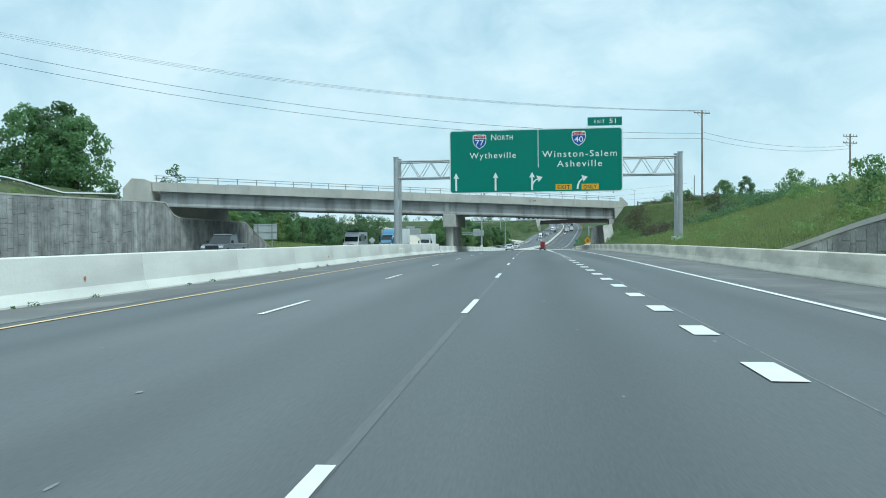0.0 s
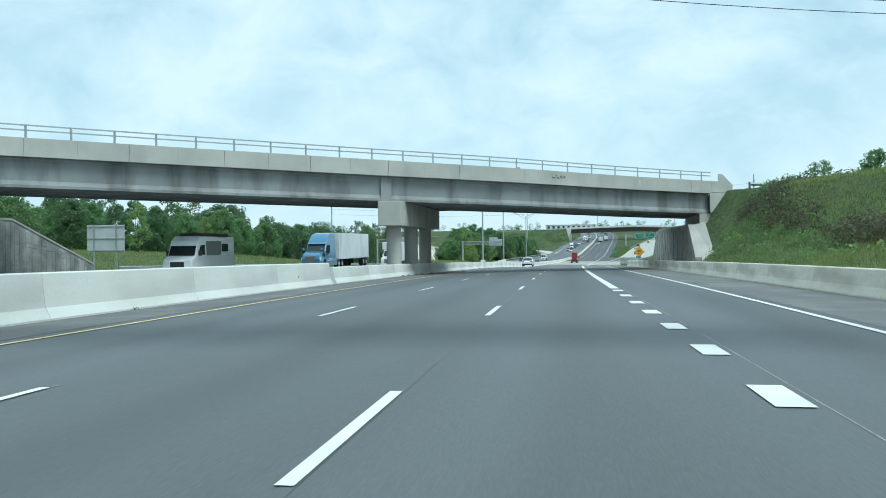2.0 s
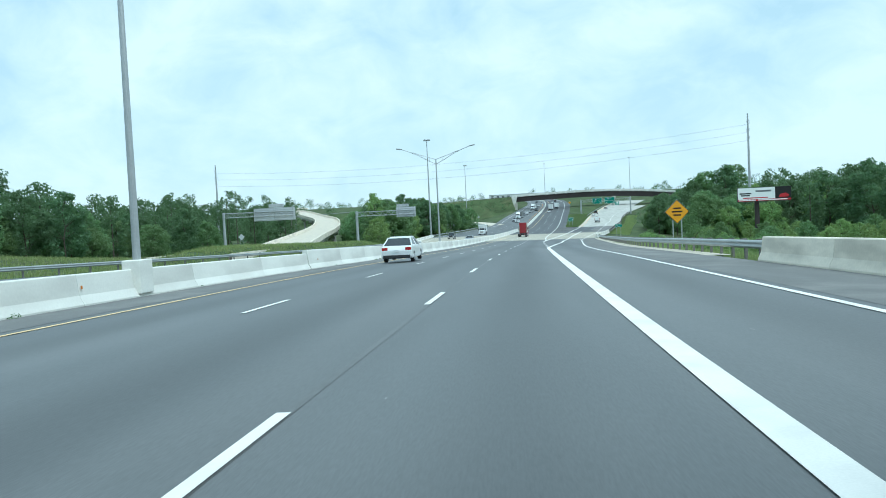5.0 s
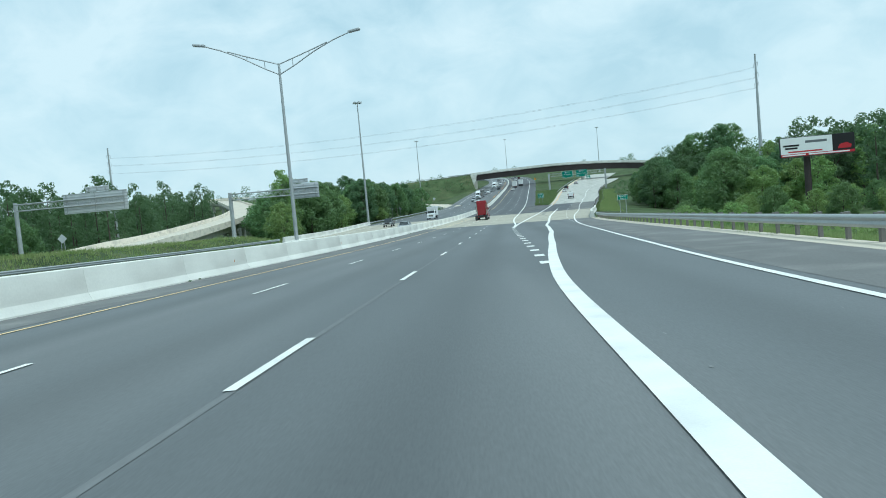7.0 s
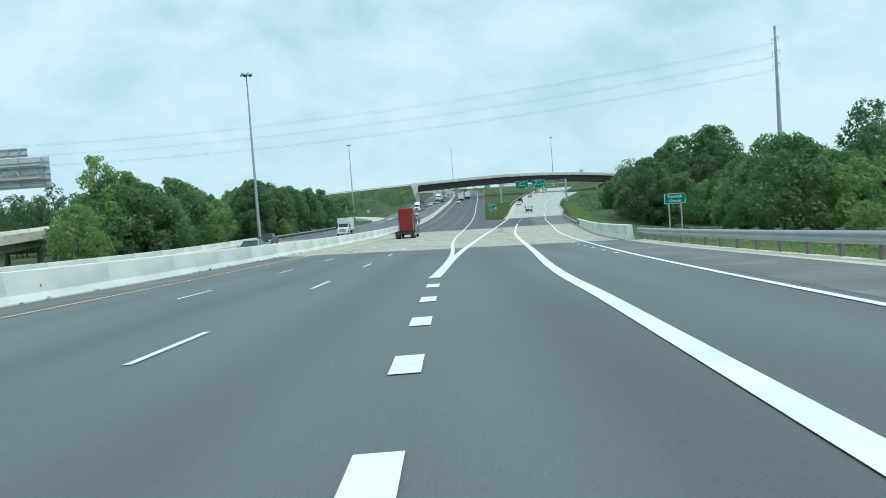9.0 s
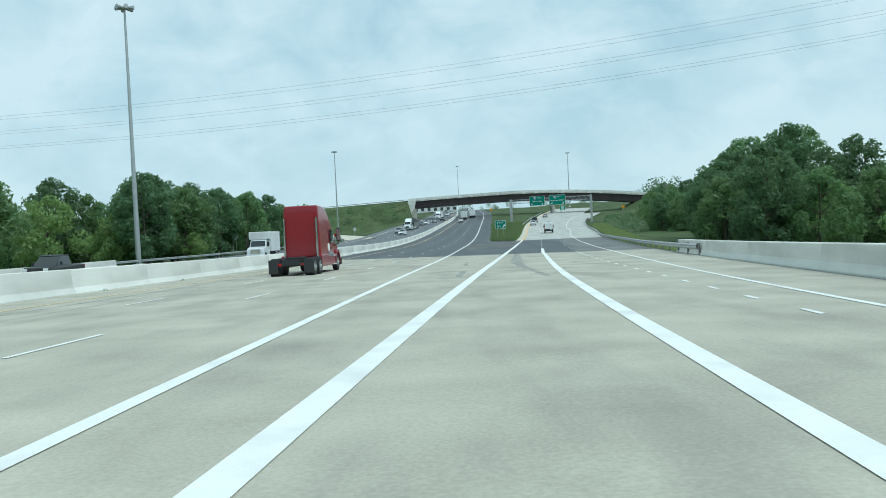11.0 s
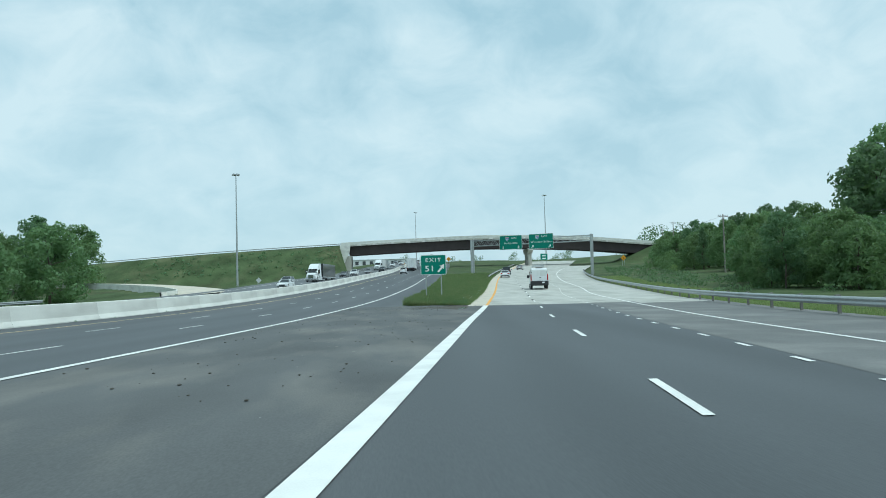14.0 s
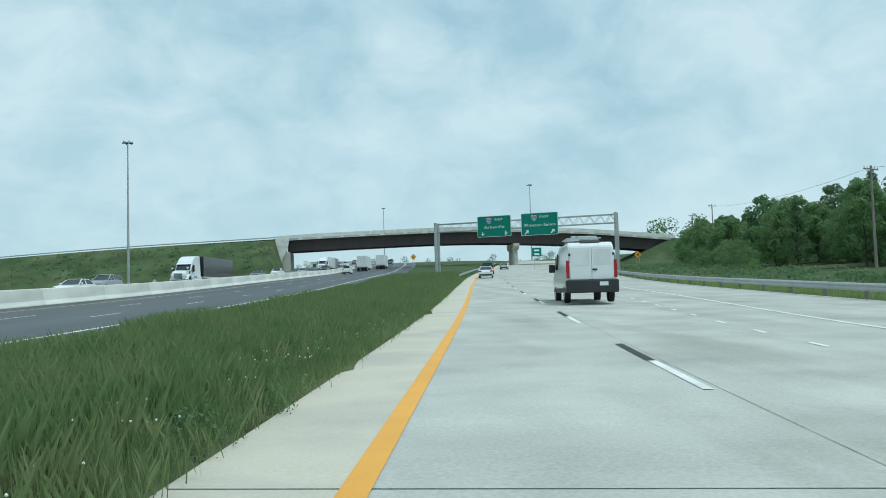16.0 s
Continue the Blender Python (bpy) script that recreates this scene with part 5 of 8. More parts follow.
def build_far_gantry():
    g = tagged(new("sign_gantry"), "slim steel sign gantry over the exit ramp", "sign gantry")
    a, b = Vector((42.4, 592, 0)), Vector((68.0, 580, 0))
    d = (b - a).normalized()
    ang = math.degrees(math.atan2(d.y, d.x))
    g.location, g.rotation_euler = (a.x, a.y, 0), (0, 0, radians(ang))
    ln = (b - a).length
    truss(g, 0, ln, 0.0, 3.9, 5.15, 1.2, 1.6)
    for x in (0, ln):
        w = a + d * x
        part("post", rod(bmesh.new(), (x, -0.05, height(w.x, w.y) - 0.4), (x, -0.05, 5.4), 0.24, sides=14), GALV, g)
        part("post", rod(bmesh.new(), (x, 1.2, height(w.x, w.y) - 0.4), (x, 1.2, 5.4), 0.24, sides=14), GALV, g)
    for x0, x1, z0, z1, num, word, city, arrows in ((7.1, 12.5, 2.7, 5.95, "40", "WEST", "Asheville", "down"), (14.1, 19.8, 2.6, 6.0, "40", "EAST", "Winston-Salem", "slant")):
        s = tagged(new("guide_sign"), "green overhead guide sign for the ramp lanes", "road sign")
        s.location, s.rotation_euler = g.location, g.rotation_euler
        p = panel("sign_board", x0, x1, z0, z1, -0.35, s, r=0.15, bw=0.04)
        f, c, hgt = -0.36, (x0 + x1) / 2, z1 - z0
        shield(c - 0.85, z1 - 0.75, 0.85, f, p, num)
        lettering(word, 1.35, 0.36, SIGNW, p, (c + 0.75, f, z1 - 0.78))
        lettering(city, (x1 - x0) * (0.6 if arrows == "down" else 0.86), 0.45, SIGNW, p, (c, f, z0 + hgt * 0.40))
        for ax in (x0 + 0.85, x1 - 0.85):
            if arrows == "down":
                shape("arrow", [[(ax - 0.07, z0 + 0.85), (ax + 0.07, z0 + 0.85), (ax + 0.07, z0 + 0.5), (ax + 0.28, z0 + 0.55), (ax, z0 + 0.18), (ax - 0.28, z0 + 0.55), (ax - 0.07, z0 + 0.5)]], f, SIGNW, p)
            else:
                shape("arrow", [[(ax - 0.34, z0 + 0.26), (ax - 0.24, z0 + 0.16), (ax + 0.1, z0 + 0.5), (ax + 0.26, z0 + 0.36), (ax + 0.3, z0 + 0.84), (ax - 0.18, z0 + 0.78), (ax - 0.02, z0 + 0.62)]], f, SIGNW, p)
        part("hanger", box(bmesh.new(), c - 1.5, c - 1.4, -0.29, -0.08, z0, z1 - 0.2), GALV, s)
        part("hanger", box(bmesh.new(), c + 1.4, c + 1.5, -0.29, -0.08, z0, z1 - 0.2), GALV, s)


build_far_gantry()


# ---- lamps, masts, poles and wires ----
def twin_lamp(y, off=0.0):
    x = median(y) + off
    base = zc(y) + 0.9
    t = thing("street_lamp", (x, y, base), 0, "tall grey twin-arm street lamp on the median barrier", "street lamp", "median lamps")
    part("base_block", box(bmesh.new(), -0.3, 0.3, -0.45, 0.45, -0.95, 0.12, 0.03), BARRIER, t)
    part("pole", rod(bmesh.new(), (0, 0, 0.1), (0, 0, 11.4), 0.13, 0.075, sides=14), GALV, t)
    for sg in (-1, 1):
        bm = bmesh.new()
        pts = [(0, 10.7), (1.0, 11.2), (2.3, 11.95), (3.6, 12.55), (4.6, 12.9)]
        pts2 = [(0, 11.35), (1.2, 11.75), (2.3, 12.12), (3.2, 12.45)]
        for q in (pts, pts2):
            for (a, b), (c, d) in zip(q[:-1], q[1:]):
                rod(bm, (sg * a, 0, b), (sg * c, 0, d), 0.04, sides=8)
        for u in ((0.9, 11.15, 11.65), (2.0, 11.8, 12.02)):
            rod(bm, (sg * u[0], 0, u[1]), (sg * u[0], 0, u[2]), 0.025, sides=6)
        arm = part("arm", bm, GALV, t)
        bm = bmesh.new()
        box(bm, -0.4, 0.4, -0.16, 0.16, -0.07, 0.09, 0.05)
        bmesh.ops.transform(bm, matrix=Matrix.Translation((sg * 5.0, 0, 13.0)) @ Matrix.Rotation(-sg * 0.15, 4, "Y"), verts=bm.verts)
        part("lamp_head", bm, GALV, arm)


twin_lamp(168.8, 0.1)
twin_lamp(252, -0.3)


def high_mast(x, y, top, label="very tall galvanised high-mast light pole"):
    z = height(x, y)
    t = thing("high_mast_light", (x, y, z), 0, label, "light mast", "high-mast lights")
    h = top - z
    part("pole", rod(bmesh.new(), (0, 0, -0.3), (0, 0, h), 0.36, 0.13, sides=16), GALV, t)
    part("foot", box(bmesh.new(), -0.6, 0.6, -0.6, 0.6, -0.4, 0.25, 0.04), BARRIER, t)
    part("head_ring", rod(bmesh.new(), (0, 0, h - 0.35), (0, 0, h - 0.1), 0.55, 0.5, sides=16), GALV, t)
    for i in range(6):
        a = math.pi / 3 * i
        bm = bmesh.new()
        rod(bm, (0.5 * math.cos(a), 0.5 * math.sin(a), h - 0.2), (1.25 * math.cos(a), 1.25 * math.sin(a), h - 0.2), 0.22, 0.3, sides=10)
        part("floodlight", bm, GALV, t)


high_mast(-26.3, 426, 27.4)
high_mast(-25.7, 661, 32.7)
high_mast(40.5, 975, 50.4)
high_mast(104.2, 816, 42.3)


def utility_pole(x, y, top, arms=1, label="brown wooden utility pole with crossarm and insulators", r=0.15, rz=25):
    z = height(x, y)
    t = thing("utility_pole", (x, y, z), rz, label, "utility pole", "utility poles")
    h = top - z
    part("pole", rod(bmesh.new(), (0, 0, -0.5), (0, 0, h), r, r * 0.65, sides=10), POLEWOOD, t)
    for i in range(arms):
        zz = h - 0.35 - 0.9 * i
        arm = part("crossarm", box(bmesh.new(), -1.2, 1.2, -0.06, 0.06, zz - 0.06, zz + 0.06, 0.01), POLEWOOD, t)
        for dx in (-1.1, -0.6, 0.6, 1.1):
            part("insulator", rod(bmesh.new(), (dx, 0, zz + 0.06), (dx, 0, zz + 0.28), 0.05, 0.03, sides=8), GALV, arm)
        bm = bmesh.new()
        for sg in (-1, 1):
            rod(bm, (0, 0.08, zz - 0.6), (sg * 0.8, 0.08, zz), 0.02, sides=6)
        part("brace", bm, GALV, t)
    return t


utility_pole(23.3, 106, 17.0, 1)
utility_pole(44, 112, 14.2, 2)
utility_pole(52, 165, 10.8, 1)
utility_pole(-90, 63, 32.0, 1)
utility_pole(60.3, 418, -1.4, 1)
utility_pole(81.3, 540.5, 5.6, 1)
utility_pole(104, 627, 11.4, 1)
utility_pole(106, 642, 10.8, 1)
utility_pole(65.2, 461, -0.3, 1)


def steel_mast(x, y, top, label):
    z = height(x, y)
    t = thing("transmission_pole", (x, y, z), 0, label, "transmission pole")
    h = top - z
    n = 3
    for i in range(n):
        a, b = h * i / n - (0.5 if i == 0 else 0), h * (i + 1) / n
        part("pole_section", rod(bmesh.new(), (0, 0, a), (0, 0, b + 0.3), 0.62 - 0.13 * i, 0.5 - 0.13 * i, sides=12), GALV, t)
    for i in range(3):
        zz = h - 2.5 - 2.8 * i
        bm = bmesh.new()
        for sg in (-1, 1):
            rod(bm, (0, 0, zz), (0, sg * 1.6, zz + 0.3), 0.08, 0.05, sides=8)
            rod(bm, (0, sg * 1.6, zz + 0.3), (0, sg * 1.6, zz - 0.8), 0.05, sides=8)
        part("crossarm", bm, GALV, t)


steel_mast(86.4, 428, 30.1, "tall grey steel transmission pole rising from the woods")
steel_mast(-128, 487, 27.2, "grey steel transmission pole far beyond the trees")


def wire(a, b, sag, label, r=0.014, k=24):
    vs, fs = [], []
    a, b = Vector(a), Vector(b)
    for i in range(k + 1):
        u = i / k
        p = a.lerp(b, u) - Vector((0, 0, sag * 4 * u * (1 - u)))
        vs += [(p.x, p.y - r, p.z), (p.x, p.y + r * 0.5, p.z + r), (p.x, p.y + r * 0.5, p.z - r)]
    for i in range(k):
        for j in range(3):
            fs.append((3 * i + j, 3 * i + (j + 1) % 3, 3 * i + 3 + (j + 1) % 3, 3 * i + 3 + j))
    tagged(raw("power_line", vs, fs, WIRE), label, "power line", "power lines")


for dz, r in ((0.0, 0.02), (-0.7, 0.02)):
    wire((23.3, 106, 14.0 + dz), (-90, 63, 29.4 + dz * 1.8), 4.6, "thin black power line strung above the highway", r)
for dx in (-1.0, 0.0, 1.0):
    wire((23.3 + dx, 106, 16.9), (-90 + dx, 78, 31.5), 3.6, "thin black power line strung above the highway", 0.012)
for dz in (0.0, -0.8):
    wire((23.3, 106, 14.2 + dz), (44, 112, 12.6 + dz * 0.5), 0.9, "thin black cable sagging between utility poles", 0.016)
for i in range(3):
    for dy in (-1.6, 1.6):
        wire((86.4, 428 + dy, 26.6 - 2.8 * i), (-128, 487 + dy, 23.7 - 2.8 * i), 4.5, "thin high-voltage line strung high above the highway", 0.013, 40)
wire((60.3, 418, -1.6), (65.2, 461, -0.5), 0.8, "thin cable sagging between poles by the woods", 0.016)
wire((60.3, 418, -1.6), (72, 300, -0.5), 1.5, "thin cable sagging between poles by the woods", 0.016)
wire((81.3, 540.5, 5.4), (104, 627, 11.0), 1.0, "thin cable sagging between poles by the woods", 0.016)
wire((81.3, 540.5, 5.4), (65.2, 461, -0.5), 1.0, "thin cable sagging between poles by the woods", 0.016)


def build_billboard():
    x0, x1, z0, z1, y = 56.4, 68.8, -0.5, 2.8, 337
    t = tagged(new("billboard"), "white and red roadside billboard on a brown steel post", "billboard")
    part("board", box(bmesh.new(), x0, x1, y, y + 0.4, z0, z1, 0.02), PLASTIC, t)
    shape("poster", [[(x0 + 0.08, z0 + 0.5), (x1 - 3.7, z0 + 0.5), (x1 - 3.7, z1 - 0.08), (x0 + 0.08, z1 - 0.08)]], y - 0.002, SIGNW, t)
    shape("picture", [[(x1 - 3.7, z0 + 0.5), (x1 - 0.08, z0 + 0.5), (x1 - 0.08, z1 - 0.08), (x1 - 3.7, z1 - 0.08)]], y - 0.002, SIGNBLACK, t, "dark picture of a red machine")
    shape("red_machine", [[(x1 - 2.9, z0 + 0.8), (x1 - 0.7, z0 + 0.8), (x1 - 0.5, z0 + 1.3), (x1 - 1.3, z0 + 1.75), (x1 - 2.5, z0 + 1.5)]], y - 0.008, SIGNRED, t)
    shape("red_band", [[(x0 + 0.08, z0 + 0.08), (x1 - 0.08, z0 + 0.08), (x1 - 0.08, z0 + 0.5), (x0 + 0.08, z0 + 0.5)]], y - 0.002, SIGNRED, t)
    for a, b, c, d, m in ((0.5, 3.2, 1.75, 2.05, SIGNBLACK), (0.8, 2.9, 1.3, 1.6, SIGNBLACK), (4.2, 7.8, 2.2, 2.6, PAINT["grey"]), (1.3, 7.0, 0.72, 0.95, SIGNRED), (0.3, 4.2, 0.18, 0.4, SIGNW), (4.7, 11.5, 0.18, 0.4, SIGNW)):
        shape("bar", [[(x0 + a, z0 + c), (x0 + b, z0 + c), (x0 + b, z0 + d), (x0 + a, z0 + d)]], y - 0.008, m, t)
    part("post", rod(bmesh.new(), (61, y + 0.6, height(61, y) - 0.5), (61, y + 0.6, z0 + 0.4), 0.55, sides=16), RUSTSTEEL, t)
    part("catwalk", box(bmesh.new(), x0 - 0.4, x1 + 0.2, y - 0.9, y - 0.02, z0 - 0.16, z0 - 0.08), RUSTSTEEL, t)
    part("beam", box(bmesh.new(), x0 + 0.5, x1 - 0.5, y + 0.4, y + 0.75, z0 + 0.2, z0 + 0.55), RUSTSTEEL, t)


build_billboard()


# ---- the far flyover ----
def fly_point(x, off, dz):
    return (x, fly_y(x) + off, fly_top(x) + dz)


def fly_bar(name, sec, x0, x1, material, parent, label="", step=6.0):
    k = max(2, int((x1 - x0) / step) + 1)
    n = len(sec)
    vs, fs = [], []
    for i in range(k):
        x = x0 + (x1 - x0) * i / (k - 1)
        vs += [fly_point(x, w, u) for w, u in sec]
    for i in range(k - 1):
        for j in range(n):
            fs.append((i * n + j, i * n + (j + 1) % n, (i + 1) * n + (j + 1) % n, (i + 1) * n + j))
    fs += [tuple(range(n)), tuple(range((k - 1) * n, k * n))[::-1]]
    return raw(name, vs, fs, material, parent, label)


def build_flyover():
    t = tagged(new("flyover_bridge"), "long brown steel-girder flyover with a pale concrete deck edge", "bridge")
    fly_bar("deck", [(-5.5, -1.5), (5.5, -1.5), (5.5, -1.0), (-5.5, -1.0)], 5, 122, CONCRETE, t)
    for a in (-5.5, 5.1):
        x = 5.0
        while x < 121.5:
            fly_bar("parapet", [(a, -1.55), (a + 0.4, -1.55), (a + 0.4, 0.0), (a, 0.0)], x + 0.03, min(122, x + 9.0) - 0.03, BARRIER, t, step=3)
            x += 9.0
    for g in (-4.3, -1.45, 1.45, 4.3):
        fly_bar("girder", [(g - 0.3, -4.9), (g + 0.3, -4.9), (g + 0.3, -4.82), (g + 0.04, -4.82), (g + 0.04, -1.56), (g + 0.25, -1.54), (g + 0.25, -1.5), (g - 0.25, -1.5), (g - 0.25, -1.54), (g - 0.04, -1.56), (g - 0.04, -4.82), (g - 0.3, -4.82)], 7.5, 120.5, RUSTSTEEL, t)
    # median pier of the flyover
    x = 75.0
    y = fly_y(x)
    zt = fly_top(x) - 4.95
    bm = bmesh.new()
    prism(bm, [(y - 6, zt), (y - 6, zt - 0.8), (y - 4.2, zt - 1.9), (y + 4.2, zt - 1.9), (y + 6, zt - 0.8), (y + 6, zt)], x - 0.9, x + 0.9, "x")
    part("pier_cap", bevelled(bm, 0.06), CONCRETE, t)
    for dy in (-3, 3):
        part("pier_column", rod(bmesh.new(), (x, y + dy, height(x, y + dy) - 0.6), (x, y + dy, zt - 1.85), 0.8, sides=20), CONCRETE, t)
    for x0, x1, z0 in ((3.0, 8.2, -0.5), (119.8, 124, 2.0)):
        y = fly_y(x0)
        bm = bmesh.new()
        box(bm, x0, x1, y - 5.8, y + 5.8, z0, fly_top(x0) - 4.9, 0.05)
        part("abutment", bm, CONCRETE, t)
        c = (x0 + x1) / 2
        part("abutment_backwall", box(bmesh.new(), c - 0.6, c + 0.6, y - 5.6, y + 5.6, fly_top(x0) - 5.0, fly_top(x0) - 1.5), CONCRETE, t)
    # raking wing wall on the near side of the left abutment
    bm = bmesh.new()
    y = fly_y(6)
    prism(bm, [(4.8, 12.4), (8.2, 12.4), (7.6, 8.5), (4.0, 1.2), (-0.5, 1.2), (3.2, 9.5)], y - 6.6, y - 5.95, "y")
    part("wing_wall", bm, BARRIER, t)
    fly_bar("approach_rail", [(-5.0, -0.55), (-4.9, -0.55), (-4.9, -0.25), (-5.0, -0.25)], -160, 4.5, RAIL, t)
    fly_bar("approach_road", [(-5.2, -1.0), (5.2, -1.0), (5.2, -0.9), (-5.2, -0.9)], -260, 5, ASPHALT, t)
    fly_bar("approach_road", [(-5.2, -1.0), (5.2, -1.0), (5.2, -0.9), (-5.2, -0.9)], 122, 300, ASPHALT, t)
    fly_bar("approach_rail", [(-5.0, -0.55), (-4.9, -0.55), (-4.9, -0.25), (-5.0, -0.25)], 124, 260, RAIL, t)


build_flyover()


def path_road(name, pts, half, material, label, category, thick=0.0, dz=0.0, parapet=0.0, parent=None):
    """A ribbon along smooth plan points (x, y, z)."""
    n = len(pts)
    fx, fy, fz = (curve_of(*[(i, p[j]) for i, p in enumerate(pts)]) for j in range(3))
    k = n * 10
    rows = []
    for i in range(k + 1):
        u = (n - 1) * i / k
        tx, ty = fx(u + 0.02) - fx(u - 0.02), fy(u + 0.02) - fy(u - 0.02)
        m = math.hypot(tx, ty)
        rows.append((fx(u), fy(u), fz(u) + dz, ty / m, -tx / m))
    def bar(nm, sec, mt, par):
        vs, fs = [], []
        q = len(sec)
        for x, y, z, ax, ay in rows:
            vs += [(x + ax * a, y + ay * a, z + u) for a, u in sec]
        for i in range(k):
            for j in range(q if q > 2 else 1):
                fs.append((i * q + j, i * q + (j + 1) % q, (i + 1) * q + (j + 1) % q, (i + 1) * q + j))
        return raw(nm, vs, fs, mt, par)
    return rows, bar


RAMP_LINE = [(-35, 232, -4.6), (-41, 285, -5.4), (-46.5, 318, -4.95), (-52.5, 350, -4.5), (-58, 390, -3.2), (-67.5, 440, -1.6), (-80, 490, 0.6), (-97.5, 540, 2.6), (-128, 620, 6.6), (-166, 705, 9.8), (-180, 780, 12.2), (-186, 850, 13.0)]


def build_left_ramp():
    t = tagged(new("ramp_bridge"), "pale concrete ramp bridge curving up over the woods", "bridge")
    pts = RAMP_LINE
    rows, bar = path_road("ramp", pts, 5, RAMPC, "", "")
    bar("deck", [(-5, -0.35), (5, -0.35), (5, 0), (-5, 0)], SHOULDERC, t)
    for s in (-1, 1):
        bar("parapet", [(s * 4.65, -0.42), (s * 5.04, -0.42), (s * 5.04, 0.9), (s * 4.75, 0.9)], BARRIER_CREAM, t)
    for g in (-3.6, -1.2, 1.2, 3.6):
        bar("girder", [(g - 0.3, -1.7), (g + 0.3, -1.7), (g + 0.3, -0.36), (g - 0.3, -0.36)], CONCRETE, t)
    for i in range(44, len(rows), 6):
        x, y, z, ax, ay = rows[i]
        for s in (-1, 1):
            cx, cy = x + ax * 2.6 * s, y + ay * 2.6 * s
            part("pier_column", rod(bmesh.new(), (cx, cy, height(x, y) - 0.6), (cx, cy, z - 2.4), 0.55, sides=14), CONCRETE, t)
        bm = bmesh.new()
        rod(bm, (x - ax * 4.4, y - ay * 4.4, z - 2.2), (x + ax * 4.4, y + ay * 4.4, z - 2.2), 0.65, sides=4)
        part("pier_cap", bm, CONCRETE, t)


build_left_ramp()


def build_loop():
    rows, bar = path_road("loop", LOOP_LINE, 4, RAMPC, "", "")
    tagged(bar("loop_ramp", [(-4, -1.6), (4, -1.6), (4, 0.3), (-4, -0.3)], SHOULDERC, None), "pale concrete loop ramp curving below the embankment", "road", kind="structure")
    tagged(bar("loop_parapet", [(-4.1, -1.6), (-3.8, -1.6), (-3.85, 0.5), (-4.05, 0.5)], BARRIER, None), "low pale wall along the inside of the loop ramp", "concrete barrier", kind="structure")


build_loop()


def build_far_building(x, y, w, d, h, label):
    t = thing("warehouse", (x, y, height(x, y)), 0, label, "warehouse")
    part("wall", box(bmesh.new(), -w / 2, w / 2, -d / 2, d / 2, -1, h), BUILDW, t)
    part("roof", box(bmesh.new(), -w / 2 - 0.4, w / 2 + 0.4, -d / 2 - 0.4, d / 2 + 0.4, h, h + 0.5), ALU, t)
    for i in range(int(w / 7)):
        xx = -w / 2 + 4 + i * 7
        part("dock_door", box(bmesh.new(), xx - 1.6, xx + 1.6, -d / 2 - 0.06, -d / 2 + 0.02, 0.6, 4.2), GLASS, t)


build_far_building(12, 1195, 70, 30, 5.5, "long white warehouse far behind the flyover")


# ---- vehicles: forward is +y, the ground is z = 0 ----
def pulled(bm, profile, half, taper=0.0, z0=0.0, z1=1.0, bevel=0.05):
    """A side profile (y, z) pulled across, narrowing by taper between z0 and z1, with rounded edges."""
    prism(bm, profile, -half, half, "x")
    for v in bm.verts:
        u = min(1, max(0, (v.co.z - z0) / (z1 - z0)))
        v.co.x *= 1 - taper * u
    if bevel:
        bevelled(bm, bevel, 2, 20)
    return bm


def wheel(parent, x, y, r, w, rim_mat=ALLOY, lugs=0):
    sg = 1 if x > 0 else -1
    bm = bmesh.new()
    rod(bm, (x - w / 2, y, r), (x + w / 2, y, r), r, sides=28)
    bevelled(bm, r * 0.09, 2, 40)
    tw = part("wheel", bm, RUBBER, parent, "black rubber tyre on a metal rim")
    bm = bmesh.new()
    rod(bm, (x + sg * (w / 2 - 0.02), y, r), (x + sg * (w / 2 + 0.015), y, r), r * 0.60, r * 0.52, sides=24)
    rm = part("rim", bm, rim_mat, tw)
    bm = bmesh.new()
    n = lugs or 5
    for i in range(n):
        a = 2 * math.pi * i / n
        c = (y + r * 0.40 * math.cos(a), r + r * 0.40 * math.sin(a))
        rod(bm, (x + sg * (w / 2 + 0.016), c[0], c[1]), (x + sg * (w / 2 + 0.024), c[0], c[1]), r * 0.085, sides=10)
    part("rim_hole", bm, RUBBER, tw)
    part("hub", rod(bmesh.new(), (x + sg * w / 2, y, r), (x + sg * (w / 2 + 0.06), y, r), r * 0.17, r * 0.13, sides=14), rim_mat, tw)


def lamp_pair(parent, name, x0, x1, y0, y1, z0, z1, material, label=""):
    for s in (-1, 1):
        part(name, box(bmesh.new(), s * x0, s * x1, y0, y1, z0, z1, 0.012), material, parent, label)


